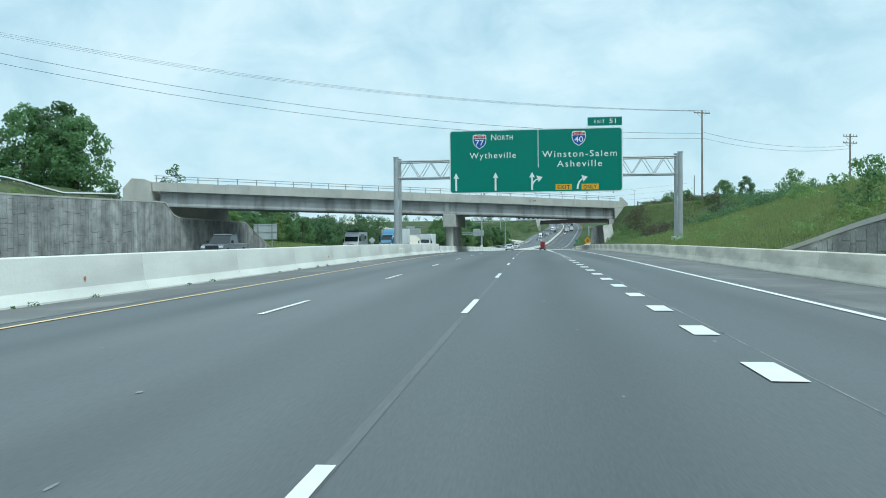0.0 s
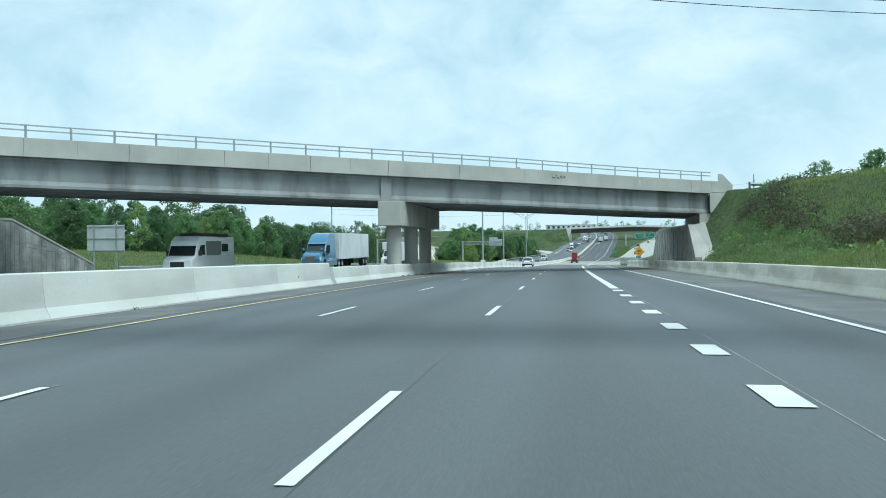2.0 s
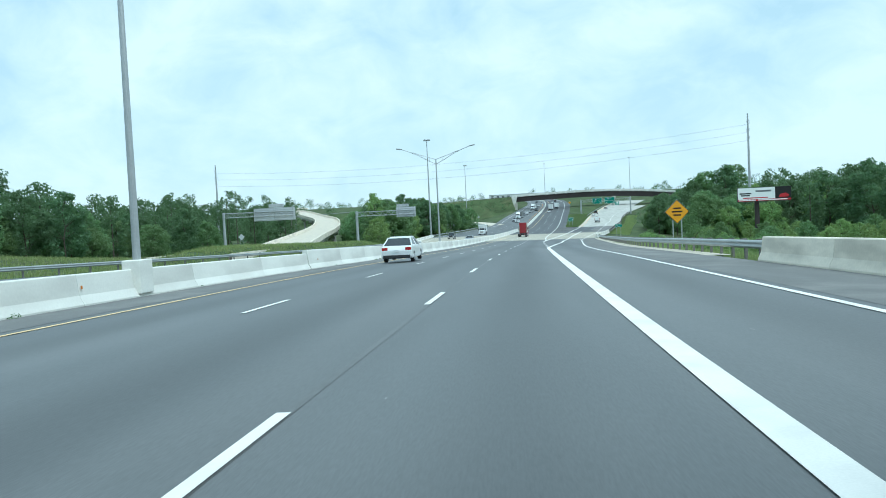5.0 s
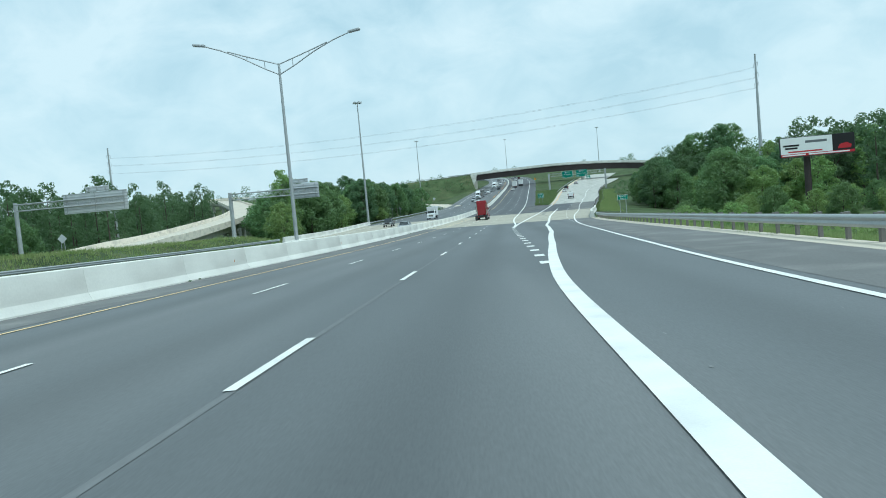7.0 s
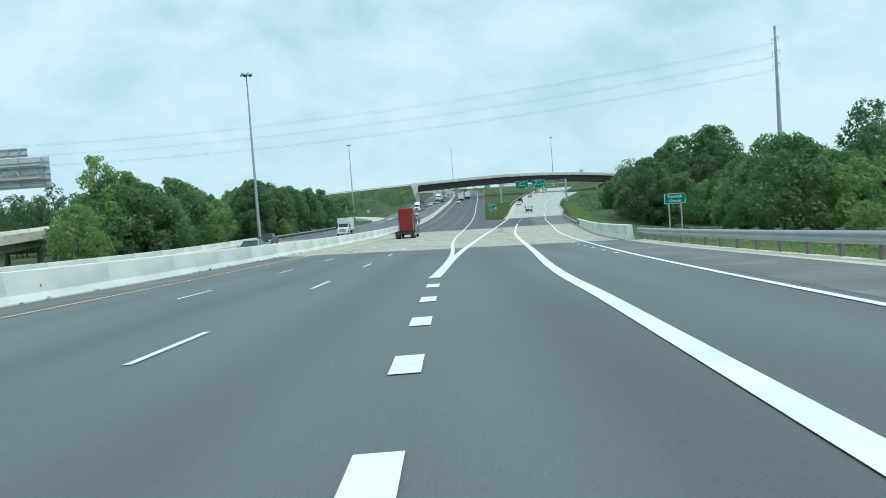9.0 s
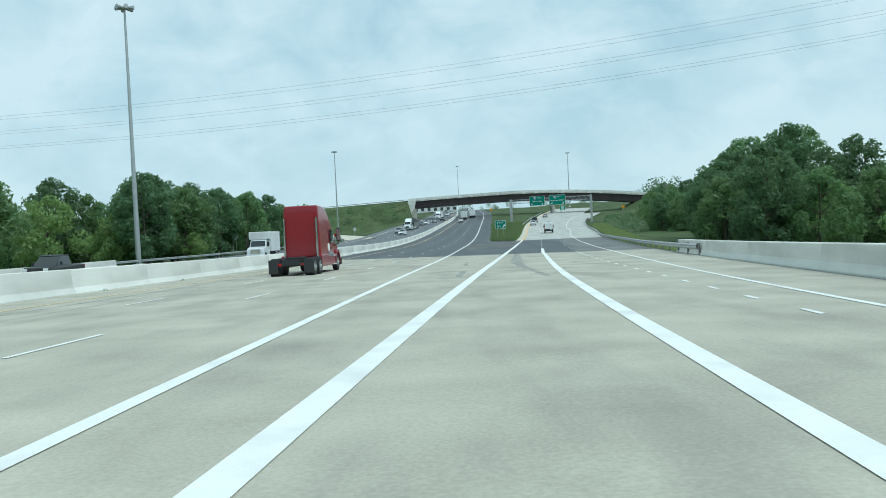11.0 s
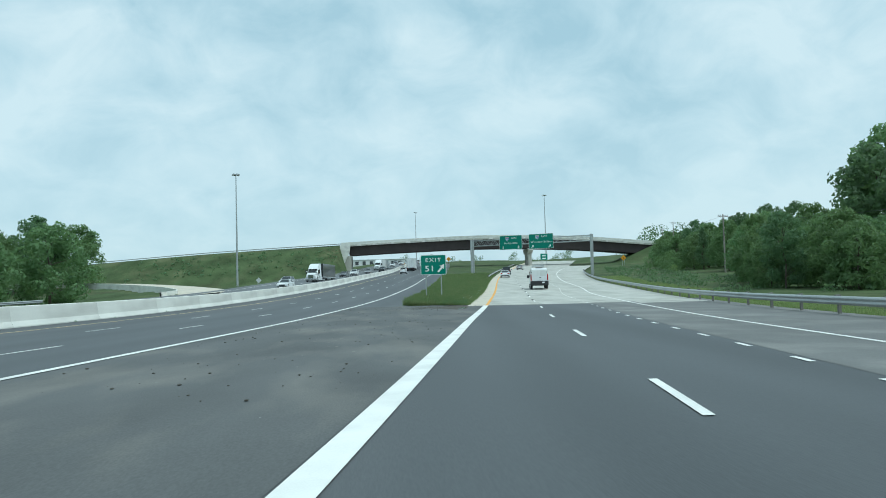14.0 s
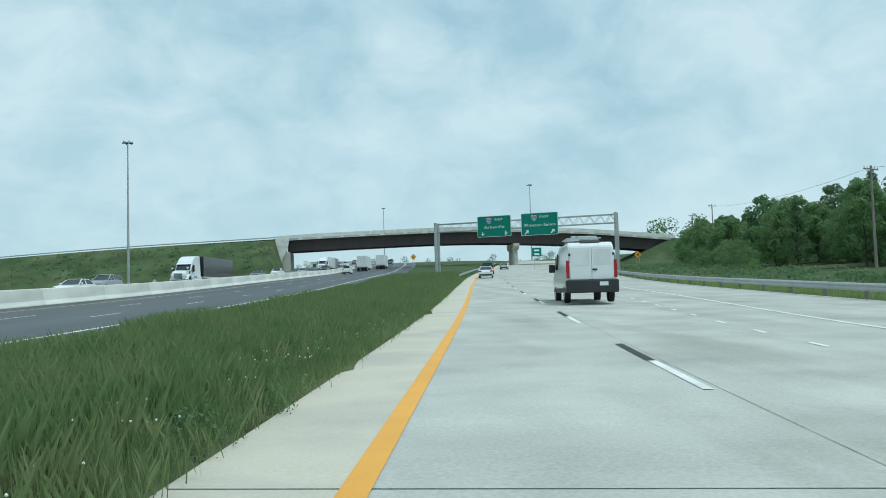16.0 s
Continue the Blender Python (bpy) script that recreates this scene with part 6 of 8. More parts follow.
def sedan(at, rz, paint, label, suv=False, hatch=False):
    t = thing("car", at, rz, label, "car", "cars on the highway")
    up = 0.22 if suv else 0.0
    body = PAINT[paint]
    lower = [(-2.32, 0.34 + up * 0.3), (-2.34, 0.72 + up), (-2.2, 0.98 + up), (-1.3, 1.02 + up), (0.95, 0.96 + up), (1.9, 0.84 + up), (2.26, 0.66 + up), (2.3, 0.36 + up * 0.3), (1.95, 0.24 + up * 0.3), (-2.0, 0.24 + up * 0.3)]
    part("body", pulled(bmesh.new(), lower, 0.91, 0.07, 0.6, 1.1, 0.06), body, t, smooth=False)
    top = 1.46 + up * 1.3
    cab = [(-1.95 if not suv else -2.2, 0.98 + up), (-1.15 if not suv else -2.0, top - 0.03), (0.05, top), (0.95, 0.95 + up)]
    part("glazing", pulled(bmesh.new(), cab, 0.84, 0.24, 0.95 + up, top, 0.04), GLASS, t)
    roof = [(-1.2 if not suv else -2.0, top - 0.035), (-0.2, top + 0.03), (0.15, top - 0.005), (0.1, top - 0.06), (-1.2 if not suv else -1.95, top - 0.09)]
    part("roof", pulled(bmesh.new(), roof, 0.655, 0, 0, 1, 0.015), body, t)
    for s in (-1, 1):
        bm = bmesh.new()
        for (ya, yb) in (((-1.9 if not suv else -2.2), (-1.17 if not suv else -2.0)), (-0.42, -0.4), (0.92, 0.06)):
            rod(bm, (s * 0.85, ya, 0.97 + up), (s * 0.65, yb, top - 0.03), 0.045, sides=6)
        part("pillar", bm, body, t)
        m = part("mirror", box(bmesh.new(), s * 0.9, s * 1.06, 0.62, 0.76, 1.0 + up, 1.13 + up, 0.03), body, t)
    for x in (-0.8, 0.8):
        for y in (-1.38, 1.42):
            wheel(t, x, y, 0.33 + up * 0.15, 0.21)
    lamp_pair(t, "tail_lamp", 0.52, 0.86, -2.33, -2.2, 0.72 + up, 0.9 + up, LAMPR, "red tail lamp")
    lamp_pair(t, "headlamp", 0.5, 0.82, 2.06, 2.24, 0.64 + up, 0.76 + up, LAMPW, "clear headlamp")
    part("number_plate", box(bmesh.new(), -0.16, 0.16, -2.37, -2.33, 0.62 + up, 0.76 + up), PLATE, t)
    part("rear_bumper", box(bmesh.new(), -0.8, 0.8, -2.37, -2.25, 0.28, 0.46, 0.03), PLASTIC, t)
    part("grille", box(bmesh.new(), -0.5, 0.5, 2.26, 2.31, 0.38, 0.58, 0.02), PLASTIC, t)
    return t


def pickup(at, rz, paint, label):
    t = thing("pickup_truck", at, rz, label, "pickup truck", "pickups on the highway")
    body = PAINT[paint]
    lower = [(-2.85, 0.62), (-2.88, 1.1), (-0.75, 1.12), (1.3, 1.12), (2.5, 1.06), (2.78, 0.85), (2.78, 0.5), (2.3, 0.4), (-2.5, 0.42)]
    part("body", pulled(bmesh.new(), lower, 0.98, 0.05, 0.6, 1.2, 0.05), body, t)
    cab = [(-0.85, 1.1), (-0.75, 1.82), (0.55, 1.86), (1.4, 1.1)]
    part("glazing", pulled(bmesh.new(), cab, 0.9, 0.16, 1.1, 1.86, 0.05), GLASS, t)
    part("roof", pulled(bmesh.new(), [(-0.8, 1.8), (-0.7, 1.89), (0.5, 1.91), (0.65, 1.82)], 0.78, 0, 0, 1, 0.02), body, t)
    part("load_bed", box(bmesh.new(), -0.82, 0.82, -2.75, -0.95, 0.9, 1.13, 0.02), PLASTIC, t)
    for x in (-0.86, 0.86):
        for y in (-1.75, 1.75):
            wheel(t, x, y, 0.4, 0.26)
    lamp_pair(t, "tail_lamp", 0.78, 0.96, -2.9, -2.82, 0.75, 1.05, LAMPR, "red tail lamp")
    lamp_pair(t, "headlamp", 0.6, 0.93, 2.68, 2.8, 0.78, 0.96, LAMPW, "clear headlamp")
    part("bumper", box(bmesh.new(), -0.95, 0.95, 2.72, 2.88, 0.45, 0.66, 0.03), CHROME, t)
    part("bumper", box(bmesh.new(), -0.95, 0.95, -3.0, -2.84, 0.5, 0.68, 0.03), CHROME, t)
    part("grille", box(bmesh.new(), -0.55, 0.55, 2.76, 2.8, 0.7, 1.0, 0.02), PLASTIC, t)
    for s in (-1, 1):
        part("mirror", box(bmesh.new(), s * 0.98, s * 1.18, 1.0, 1.12, 1.15, 1.4, 0.03), PLASTIC, t)
    return t


def cargo_van(at, rz, label, roof_gear=True):
    t = thing("cargo_van", at, rz, label, "van")
    body = PAINT["white"]
    prof = [(-2.95, 0.62), (-2.97, 1.9), (-2.90, 2.30), (-2.66, 2.46), (0.9, 2.45), (1.55, 2.25), (2.35, 1.42), (2.95, 1.18), (3.02, 0.7), (2.9, 0.42), (-2.7, 0.42)]
    part("body", pulled(bmesh.new(), prof, 1.02, 0.12, 1.1, 2.5, 0.10), body, t)
    part("windscreen", pulled(bmesh.new(), [(1.52, 2.3), (1.62, 2.3), (2.38, 1.46), (2.28, 1.46)], 0.86, 0.08, 1.4, 2.4, 0.0), GLASS, t)
    for s in (-1, 1):
        bm = bmesh.new()
        prism(bm, [(0.75, 1.45), (1.95, 1.45), (1.55, 2.1), (0.75, 2.15)], s * 0.955, s * 1.005, "x")
        part("side_window", bm, GLASS, t)
        m = part("mirror", box(bmesh.new(), s * 1.02, s * 1.30, 1.72, 1.86, 1.35, 1.72, 0.04), PLASTIC, t)
        part("tail_lamp", box(bmesh.new(), s * 0.90, s * 1.02, -3.0, -2.9, 1.0, 1.72, 0.02), LAMPR, t, "tall red tail lamp")
        # rear doors, a hair proud of the body, with glass
        d = part("rear_door", box(bmesh.new(), s * 0.012, s * 0.87, -3.0, -2.955, 0.94, 2.24, 0.012), body, t)
        part("rear_window", box(bmesh.new(), s * 0.07, s * 0.78, -3.006, -2.99, 1.5, 2.16, 0.005), BOXWHITE, d, "white covered rear window")
        part("hinge", box(bmesh.new(), s * 0.84, s * 0.92, -3.02, -2.98, 1.9, 2.0), PLASTIC, d)
        part("sill_trim", box(bmesh.new(), s * 1.0, s * 1.04, -2.6, 2.4, 0.45, 0.62, 0.01), PLASTIC, t)
    part("door_handle", box(bmesh.new(), 0.02, 0.22, -3.03, -3.0, 1.3, 1.37, 0.01), PLASTIC, t)
    part("rear_bumper", box(bmesh.new(), -1.05, 1.05, -3.14, -2.7, 0.40, 0.93, 0.05), PLASTIC, t)
    part("front_bumper", box(bmesh.new(), -0.98, 0.98, 2.85, 3.1, 0.4, 0.75, 0.05), PLASTIC, t)
    part("number_plate", box(bmesh.new(), 0.28, 0.62, -3.155, -3.14, 0.68, 0.84), PLATE, t)
    lamp_pair(t, "headlamp", 0.62, 0.95, 2.78, 3.0, 0.95, 1.2, LAMPW, "clear headlamp")
    for x in (-0.9, 0.9):
        for y in (-1.85, 1.95):
            wheel(t, x, y, 0.36, 0.24)
    if roof_gear:
        part("roof_vent", pulled(bmesh.new(), [(-2.75, 2.43), (-2.68, 2.55), (-2.1, 2.56), (-2.0, 2.43)], 0.40, 0, 0, 1, 0.03), PLASTIC, t)
        bm = bmesh.new()
        for x in (-0.62, 0.62):
            rod(bm, (x, -0.9, 2.74), (x, 0.9, 2.74), 0.03, sides=6)
        for y in (-0.8, 0.0, 0.8):
            rod(bm, (-0.75, y, 2.74), (0.75, y, 2.74), 0.025, sides=6)
            for x in (-0.62, 0.62):
                rod(bm, (x, y, 2.40), (x, y, 2.74), 0.02, sides=6)
        rod(bm, (-0.5, -0.6, 2.80), (0.6, 0.5, 2.86), 0.06, sides=8)
        rod(bm, (-0.3, -0.7, 2.80), (0.7, 0.3, 2.86), 0.05, sides=8)
        part("roof_rack", bm, GALV, t)
    return t


def box_truck(at, rz, label, length=7.5, cab_paint="white", box_h=3.4, rear_only=False, group="box trucks"):
    """A straight truck with a van body over a bonneted cab."""
    t = thing("box_truck", at, rz, label, "truck", group)
    L0 = -length / 2
    cab0 = L0 + length - 2.4
    part("box_body", box(bmesh.new(), -1.22, 1.22, L0, cab0, 1.0, box_h, 0.04), BOXWHITE, t)
    part("attic", box(bmesh.new(), -1.22, 1.22, cab0, cab0 + 0.9, 2.45, box_h, 0.08), BOXWHITE, t)
    part("chassis", box(bmesh.new(), -0.5, 0.5, L0 + 0.2, cab0 + 2.0, 0.6, 0.95), PLASTIC, t)
    prof = [(cab0 + 0.02, 0.75), (cab0 + 0.02, 2.4), (cab0 + 0.95, 2.4), (cab0 + 1.35, 1.62), (cab0 + 2.3, 1.42), (cab0 + 2.42, 0.8), (cab0 + 2.35, 0.5), (cab0 + 0.02, 0.55)]
    part("cab", pulled(bmesh.new(), prof, 1.05, 0.1, 1.4, 2.4, 0.06), PAINT[cab_paint], t)
    part("windscreen", pulled(bmesh.new(), [(cab0 + 0.97, 2.32), (cab0 + 1.03, 2.32), (cab0 + 1.4, 1.64), (cab0 + 1.3, 1.64)], 0.9, 0.05, 1.6, 2.4, 0), GLASS, t)
    part("grille", box(bmesh.new(), -0.6, 0.6, cab0 + 2.38, cab0 + 2.46, 0.75, 1.3, 0.02), CHROME, t)
    part("bumper", box(bmesh.new(), -1.1, 1.1, cab0 + 2.35, cab0 + 2.6, 0.4, 0.68, 0.04), PAINT[cab_paint], t)
    lamp_pair(t, "headlamp", 0.66, 0.98, cab0 + 2.32, cab0 + 2.45, 0.85, 1.12, LAMPW, "clear headlamp")
    for s in (-1, 1):
        bm = bmesh.new()
        prism(bm, [(cab0 + 0.3, 1.6), (cab0 + 1.2, 1.6), (cab0 + 0.9, 2.2), (cab0 + 0.3, 2.2)], s * 0.97, s * 1.03, "x")
        part("side_window", bm, GLASS, t)
        part("mirror", box(bmesh.new(), s * 1.15, s * 1.4, cab0 + 1.25, cab0 + 1.33, 1.6, 2.1, 0.02), PLASTIC, t)
        part("door_rail", box(bmesh.new(), s * 1.12, s * 1.235, L0 - 0.03, L0 + 0.03, 1.0, box_h), ALU, t)
    part("roller_door", box(bmesh.new(), -1.1, 1.1, L0 - 0.02, L0 + 0.02, 1.08, box_h - 0.2), ALU, t)
    lamp_pair(t, "tail_lamp", 0.85, 1.1, L0 - 0.04, L0 + 0.05, 0.78, 0.92, LAMPR, "red tail lamp")
    part("rear_bumper", box(bmesh.new(), -1.15, 1.15, L0 - 0.08, L0 + 0.05, 0.5, 0.62), PLASTIC, t)
    for x in (-0.98, 0.98):
        for y in (L0 + 1.7, cab0 + 1.75):
            wheel(t, x, y, 0.46, 0.28)
    return t


def trailer(t, y0, y1, material=BOXWHITE):
    b = part("trailer_body", box(bmesh.new(), -1.28, 1.28, y0, y1, 1.15, 4.05, 0.03), material, t)
    part("side_rail", box(bmesh.new(), -1.3, 1.3, y0, y1, 1.05, 1.2), ALU, t)
    for s in (-1, 1):
        part("rear_door", box(bmesh.new(), s * 0.02, s * 1.2, y0 - 0.03, y0 + 0.01, 1.25, 3.95, 0.01), material, t)
        bm = bmesh.new()
        for x in (0.35, 0.9):
            rod(bm, (s * x, y0 - 0.06, 1.25), (s * x, y0 - 0.06, 3.95), 0.025, sides=6)
        part("lock_rod", bm, GALV, t)
        part("landing_leg", box(bmesh.new(), s * 0.7, s * 0.85, y1 - 3.0, y1 - 2.8, 0.35, 1.1), PLASTIC, t)
    lamp_pair(t, "tail_lamp", 0.8, 1.1, y0 - 0.05, y0 + 0.02, 0.95, 1.07, LAMPR, "red tail lamp")
    part("underride_guard", box(bmesh.new(), -1.1, 1.1, y0 - 0.06, y0 + 0.02, 0.5, 0.6), PLASTIC, t)
    part("mud_flap", box(bmesh.new(), -1.2, -0.6, y0 + 0.6, y0 + 0.63, 0.25, 1.0), PLASTIC, t)
    part("mud_flap", box(bmesh.new(), 0.6, 1.2, y0 + 0.6, y0 + 0.63, 0.25, 1.0), PLASTIC, t)
    for x in (-1.05, 1.05):
        for y in (y0 + 1.4, y0 + 2.7):
            wheel(t, x, y, 0.5, 0.5, ALLOY)


def tractor(at, rz, paint, label, with_trailer=True, trailer_mat=BOXWHITE, detail=False):
    """A long-nosed road tractor with a sleeper; the nose ends at y = 0."""
    t = thing("semi_truck", at, rz, label, "truck", "semi trucks")
    body = PAINT[paint]
    nose = [(-0.1, 0.75), (-0.02, 1.2), (-0.12, 1.62), (-0.55, 1.86), (-1.75, 2.02), (-1.8, 0.95), (-1.72, 0.72)]
    part("hood", pulled(bmesh.new(), nose, 1.0, 0.10, 1.2, 2.0, 0.09), body, t, smooth=False)
    for s in (-1, 1):
        # wheel-arch fender
        out = [(-1.16 + 0.78 * math.cos(radians(a)), 0.56 + 0.80 * math.sin(radians(a))) for a in range(-8, 189, 14)]
        inn = [(-1.16 + 0.62 * math.cos(radians(a)), 0.56 + 0.62 * math.sin(radians(a))) for a in range(188, -9, -14)]
        bm = bmesh.new()
        prism(bm, out + inn, s * 0.86, s * 1.22, "x")
        part("fender", bevelled(bm, 0.03), body, t)
        part("headlamp", box(bmesh.new(), s * 0.72, s * 1.08, -0.42, -0.12, 1.05, 1.36, 0.05), LAMPW, t, "clear headlamp")
        part("marker_lamp", box(bmesh.new(), s * 1.03, s * 1.09, -1.98, -1.88, 1.58, 1.66, 0.01), LAMPO, t, "amber marker lamp")
        bm = bmesh.new()
        prism(bm, [(-2.95, 1.78), (-2.05, 1.78), (-2.25, 2.48), (-2.35, 2.55), (-2.95, 2.55)], s * 1.085, s * 1.135, "x")
        part("side_window", bm, GLASS, t)
        part("window_seal", box(bmesh.new(), s * 1.10, s * 1.128, -3.03, -2.97, 1.7, 2.6), PLASTIC, t)
        part("door_handle", box(bmesh.new(), s * 1.12, s * 1.16, -2.98, -2.82, 1.42, 1.5, 0.01), PLASTIC, t)
        bm = bmesh.new()
        rod(bm, (s * 1.1, -2.05, 1.6), (s * 1.42, -1.85, 1.72), 0.035, sides=8)
        rod(bm, (s * 1.42, -1.85, 1.72), (s * 1.42, -1.85, 2.7), 0.03, sides=8)
        mb = part("mirror_arm", bm, PLASTIC, t)
        part("mirror", box(bmesh.new(), s * 1.28, s * 1.56, -1.98, -1.84, 1.85, 2.68, 0.05), PLASTIC, mb)
        part("mirror_glass", box(bmesh.new(), s * 1.31, s * 1.53, -1.99, -1.975, 1.9, 2.62, 0.01), CHROME, mb)
        bm = bmesh.new()
        rod(bm, (s * 0.9, -0.85, 1.8), (s * 1.02, -0.7, 2.2), 0.025, sides=8)
        fm = part("hood_mirror_arm", bm, PLASTIC, t)
        part("hood_mirror", box(bmesh.new(), s * 0.92, s * 1.16, -0.78, -0.62, 2.12, 2.36, 0.05), body, fm)
        # steps, tank and side skirt
        part("skirt", box(bmesh.new(), s * 0.9, s * 1.2, -5.9, -2.02, 0.42, 1.12, 0.06), body, t)
        part("fuel_tank", box(bmesh.new(), s * 0.98, s * 1.215, -3.9, -2.6, 0.98, 1.22, 0.03), CHROME, t, "bright metal tank panel")
        for z in (0.42, 0.95):
            part("step", box(bmesh.new(), s * 1.0, s * 1.27, -2.75, -1.98, z, z + 0.06, 0.01), ALU, t)
        part("hood_vent", box(bmesh.new(), s * 0.985, s * 1.03, -1.72, -1.42, 1.5, 1.85, 0.02), PLASTIC, t)
    cab = [(-1.78, 0.95), (-1.78, 2.02), (-2.28, 2.85), (-2.5, 3.12), (-2.85, 3.45), (-3.3, 3.73), (-3.9, 3.93), (-4.6, 4.0), (-5.6, 4.02), (-5.7, 0.95)]
    part("cab", pulled(bmesh.new(), cab, 1.12, 0.12, 1.6, 4.0, 0.10), body, t)
    part("windscreen", pulled(bmesh.new(), [(-1.80, 2.0), (-1.74, 2.02), (-2.24, 2.86), (-2.32, 2.84)], 0.98, 0.05, 2.0, 2.9, 0), GLASS, t)
    part("visor", pulled(bmesh.new(), [(-2.2, 2.84), (-2.0, 2.8), (-2.25, 2.95), (-2.4, 2.98)], 1.0, 0, 0, 1, 0.0), body, t)
    part("grille", box(bmesh.new(), -0.55, 0.55, -0.1, 0.02, 0.8, 1.55, 0.04), CHROME, t)
    part("bumper", pulled(bmesh.new(), [(0.1, 0.32), (0.12, 0.75), (-0.32, 0.82), (-0.42, 0.35)], 1.2, 0, 0, 1, 0.05), PLASTIC if detail else CHROME, t)
    part("chassis", box(bmesh.new(), -0.45, 0.45, -8.2, -0.5, 0.6, 0.95), PLASTIC, t)
    part("fifth_wheel", box(bmesh.new(), -0.5, 0.5, -7.6, -6.8, 0.95, 1.08, 0.02), PLASTIC, t)
    part("roof_fairing", pulled(bmesh.new(), [(-2.7, 3.15), (-3.5, 3.84), (-3.6, 3.7), (-2.9, 3.1)], 0.8, 0, 0, 1, 0.0), body, t)
    for x in (-1.03, 1.03):
        wheel(t, x, -1.16, 0.52, 0.30, ALLOY, 10)
    for x in (-0.98, 0.98):
        for y in (-6.5, -7.8):
            wheel(t, x, y, 0.52, 0.5, ALLOY, 10)
    if detail:
        for s in (-1, 1):
            part("door_emblem", rod(bmesh.new(), (s * 1.10, -3.5, 1.52), (s * 1.135, -3.5, 1.52), 0.24, sides=24), SIGNW, t, "plain round white emblem")
        part("rear_wall", box(bmesh.new(), -0.98, 0.98, -5.73, -5.69, 1.05, 3.7, 0.01), body, t)
        for s in (-1, 1):
            part("tail_lamp", box(bmesh.new(), s * 0.55, s * 0.8, -8.32, -8.26, 0.62, 0.76, 0.01), LAMPR, t, "red tail lamp")
            part("mud_flap", box(bmesh.new(), s * 0.72, s * 1.24, -8.42, -8.40, 0.22, 0.98), PLASTIC, t)
            part("exhaust_stack", rod(bmesh.new(), (s * 0.95, -5.85, 0.95), (s * 0.95, -5.85, 3.3), 0.07, sides=10), CHROME, t)
        part("rear_beam", box(bmesh.new(), -1.2, 1.2, -8.28, -8.2, 0.66, 0.8, 0.01), PLASTIC, t)
    if with_trailer:
        trailer(t, -20.0, -6.3, trailer_mat)
    return t


def motorhome(at, rz, label):
    t = thing("motorhome", at, rz, label, "motorhome")
    prof = [(-3.4, 0.6), (-3.4, 2.8), (2.0, 2.85), (2.5, 2.5), (2.9, 1.5), (3.55, 1.2), (3.6, 0.5), (-3.3, 0.5)]
    part("body", pulled(bmesh.new(), prof, 1.06, 0.08, 1.2, 2.9, 0.08), PAINT["white"], t)
    part("windscreen", pulled(bmesh.new(), [(2.42, 2.4), (2.5, 2.42), (2.98, 1.52), (2.86, 1.52)], 0.92, 0, 0, 1, 0), GLASS, t)
    part("side_window", box(bmesh.new(), -1.07, 1.07, -2.2, -1.2, 1.75, 2.3, 0.02), GLASS, t)
    part("side_panel", box(bmesh.new(), -1.066, 1.066, -1.0, 1.3, 1.5, 2.5, 0.02), PAINT["grey"], t)
    part("roof_box", box(bmesh.new(), -0.8, 0.8, -2.8, 1.6, 2.82, 3.05, 0.05), PLASTIC, t)
    part("awning", box(bmesh.new(), 1.02, 1.14, -2.6, 1.2, 2.55, 2.68, 0.02), PLASTIC, t)
    for s in (-1, 1):
        bm = bmesh.new()
        prism(bm, [(1.6, 1.55), (2.6, 1.55), (2.2, 2.2), (1.6, 2.25)], s * 0.99, s * 1.05, "x")
        part("side_window", bm, GLASS, t)
        part("mirror", box(bmesh.new(), s * 1.05, s * 1.3, 2.5, 2.62, 1.5, 1.85, 0.03), PLASTIC, t)
    part("grille", box(bmesh.new(), -0.5, 0.5, 3.55, 3.62, 0.75, 1.1, 0.03), PLASTIC, t)
    part("bumper", box(bmesh.new(), -1.0, 1.0, 3.45, 3.68, 0.42, 0.68, 0.05), PAINT["silver"], t)
    lamp_pair(t, "headlamp", 0.6, 0.98, 3.4, 3.58, 0.95, 1.22, LAMPW, "clear headlamp")
    for x in (-0.92, 0.92):
        for y in (-1.9, 2.3):
            wheel(t, x, y, 0.37, 0.26)


def heading(xf, y):
    return -math.degrees(math.atan((xf(y + 1) - xf(y - 1)) / 2))


nb = lambda y, off: (lane_b(y) + off, y, zc(y) + 0.005)
sb = lambda y, off: (median(y) - off, y, zc(y) + 0.005)
# northbound
tractor((6.15, 370.4, zc(370) + 0.014), heading(lane_b, 370), "red", "dark red road tractor with a tall sleeper cab", False, detail=True)
sedan(nb(192, -5.6), heading(lane_b, 192), "white", "white sedan in the lane beside the median")
cargo_van((41.4, 501.9, zc(502) + 0.008), heading(exit_left, 500), "white cargo van with a black bumper and roof rack")
sedan((46.65, 567, zc(567) + 0.012), heading(exit_left, 567), "white", "white sedan with red tail lamps on the ramp")
pickup((50.6, 592, zc(592) + 0.012), heading(exit_left, 592), "black", "black pickup truck on the concrete ramp")
sedan(nb(640, -5.3), heading(lane_b, 640), "white", "white car following trucks uphill", True)
for y, off in ((672, -5.3), (690, -1.8)):
    bt = thing("semi_trailer_truck", nb(y, off), heading(lane_b, y), "white box trailer truck climbing the hill", "truck", "trailer trucks")
    trailer(bt, 0.0, 13.5)
    part("tractor_cab", pulled(bmesh.new(), [(13.8, 0.7), (13.8, 3.4), (15.6, 3.5), (16.4, 2.3), (18.4, 1.9), (18.5, 0.6)], 1.15, 0.1, 1.5, 3.5, 0.08), PAINT["white"], bt)
    part("chassis", box(bmesh.new(), -0.45, 0.45, 1.0, 18.0, 0.55, 1.1), PLASTIC, bt)
    for x in (-1.0, 1.0):
        for yy in (12.0, 13.3, 17.2):
            wheel(bt, x, yy, 0.5, 0.4)
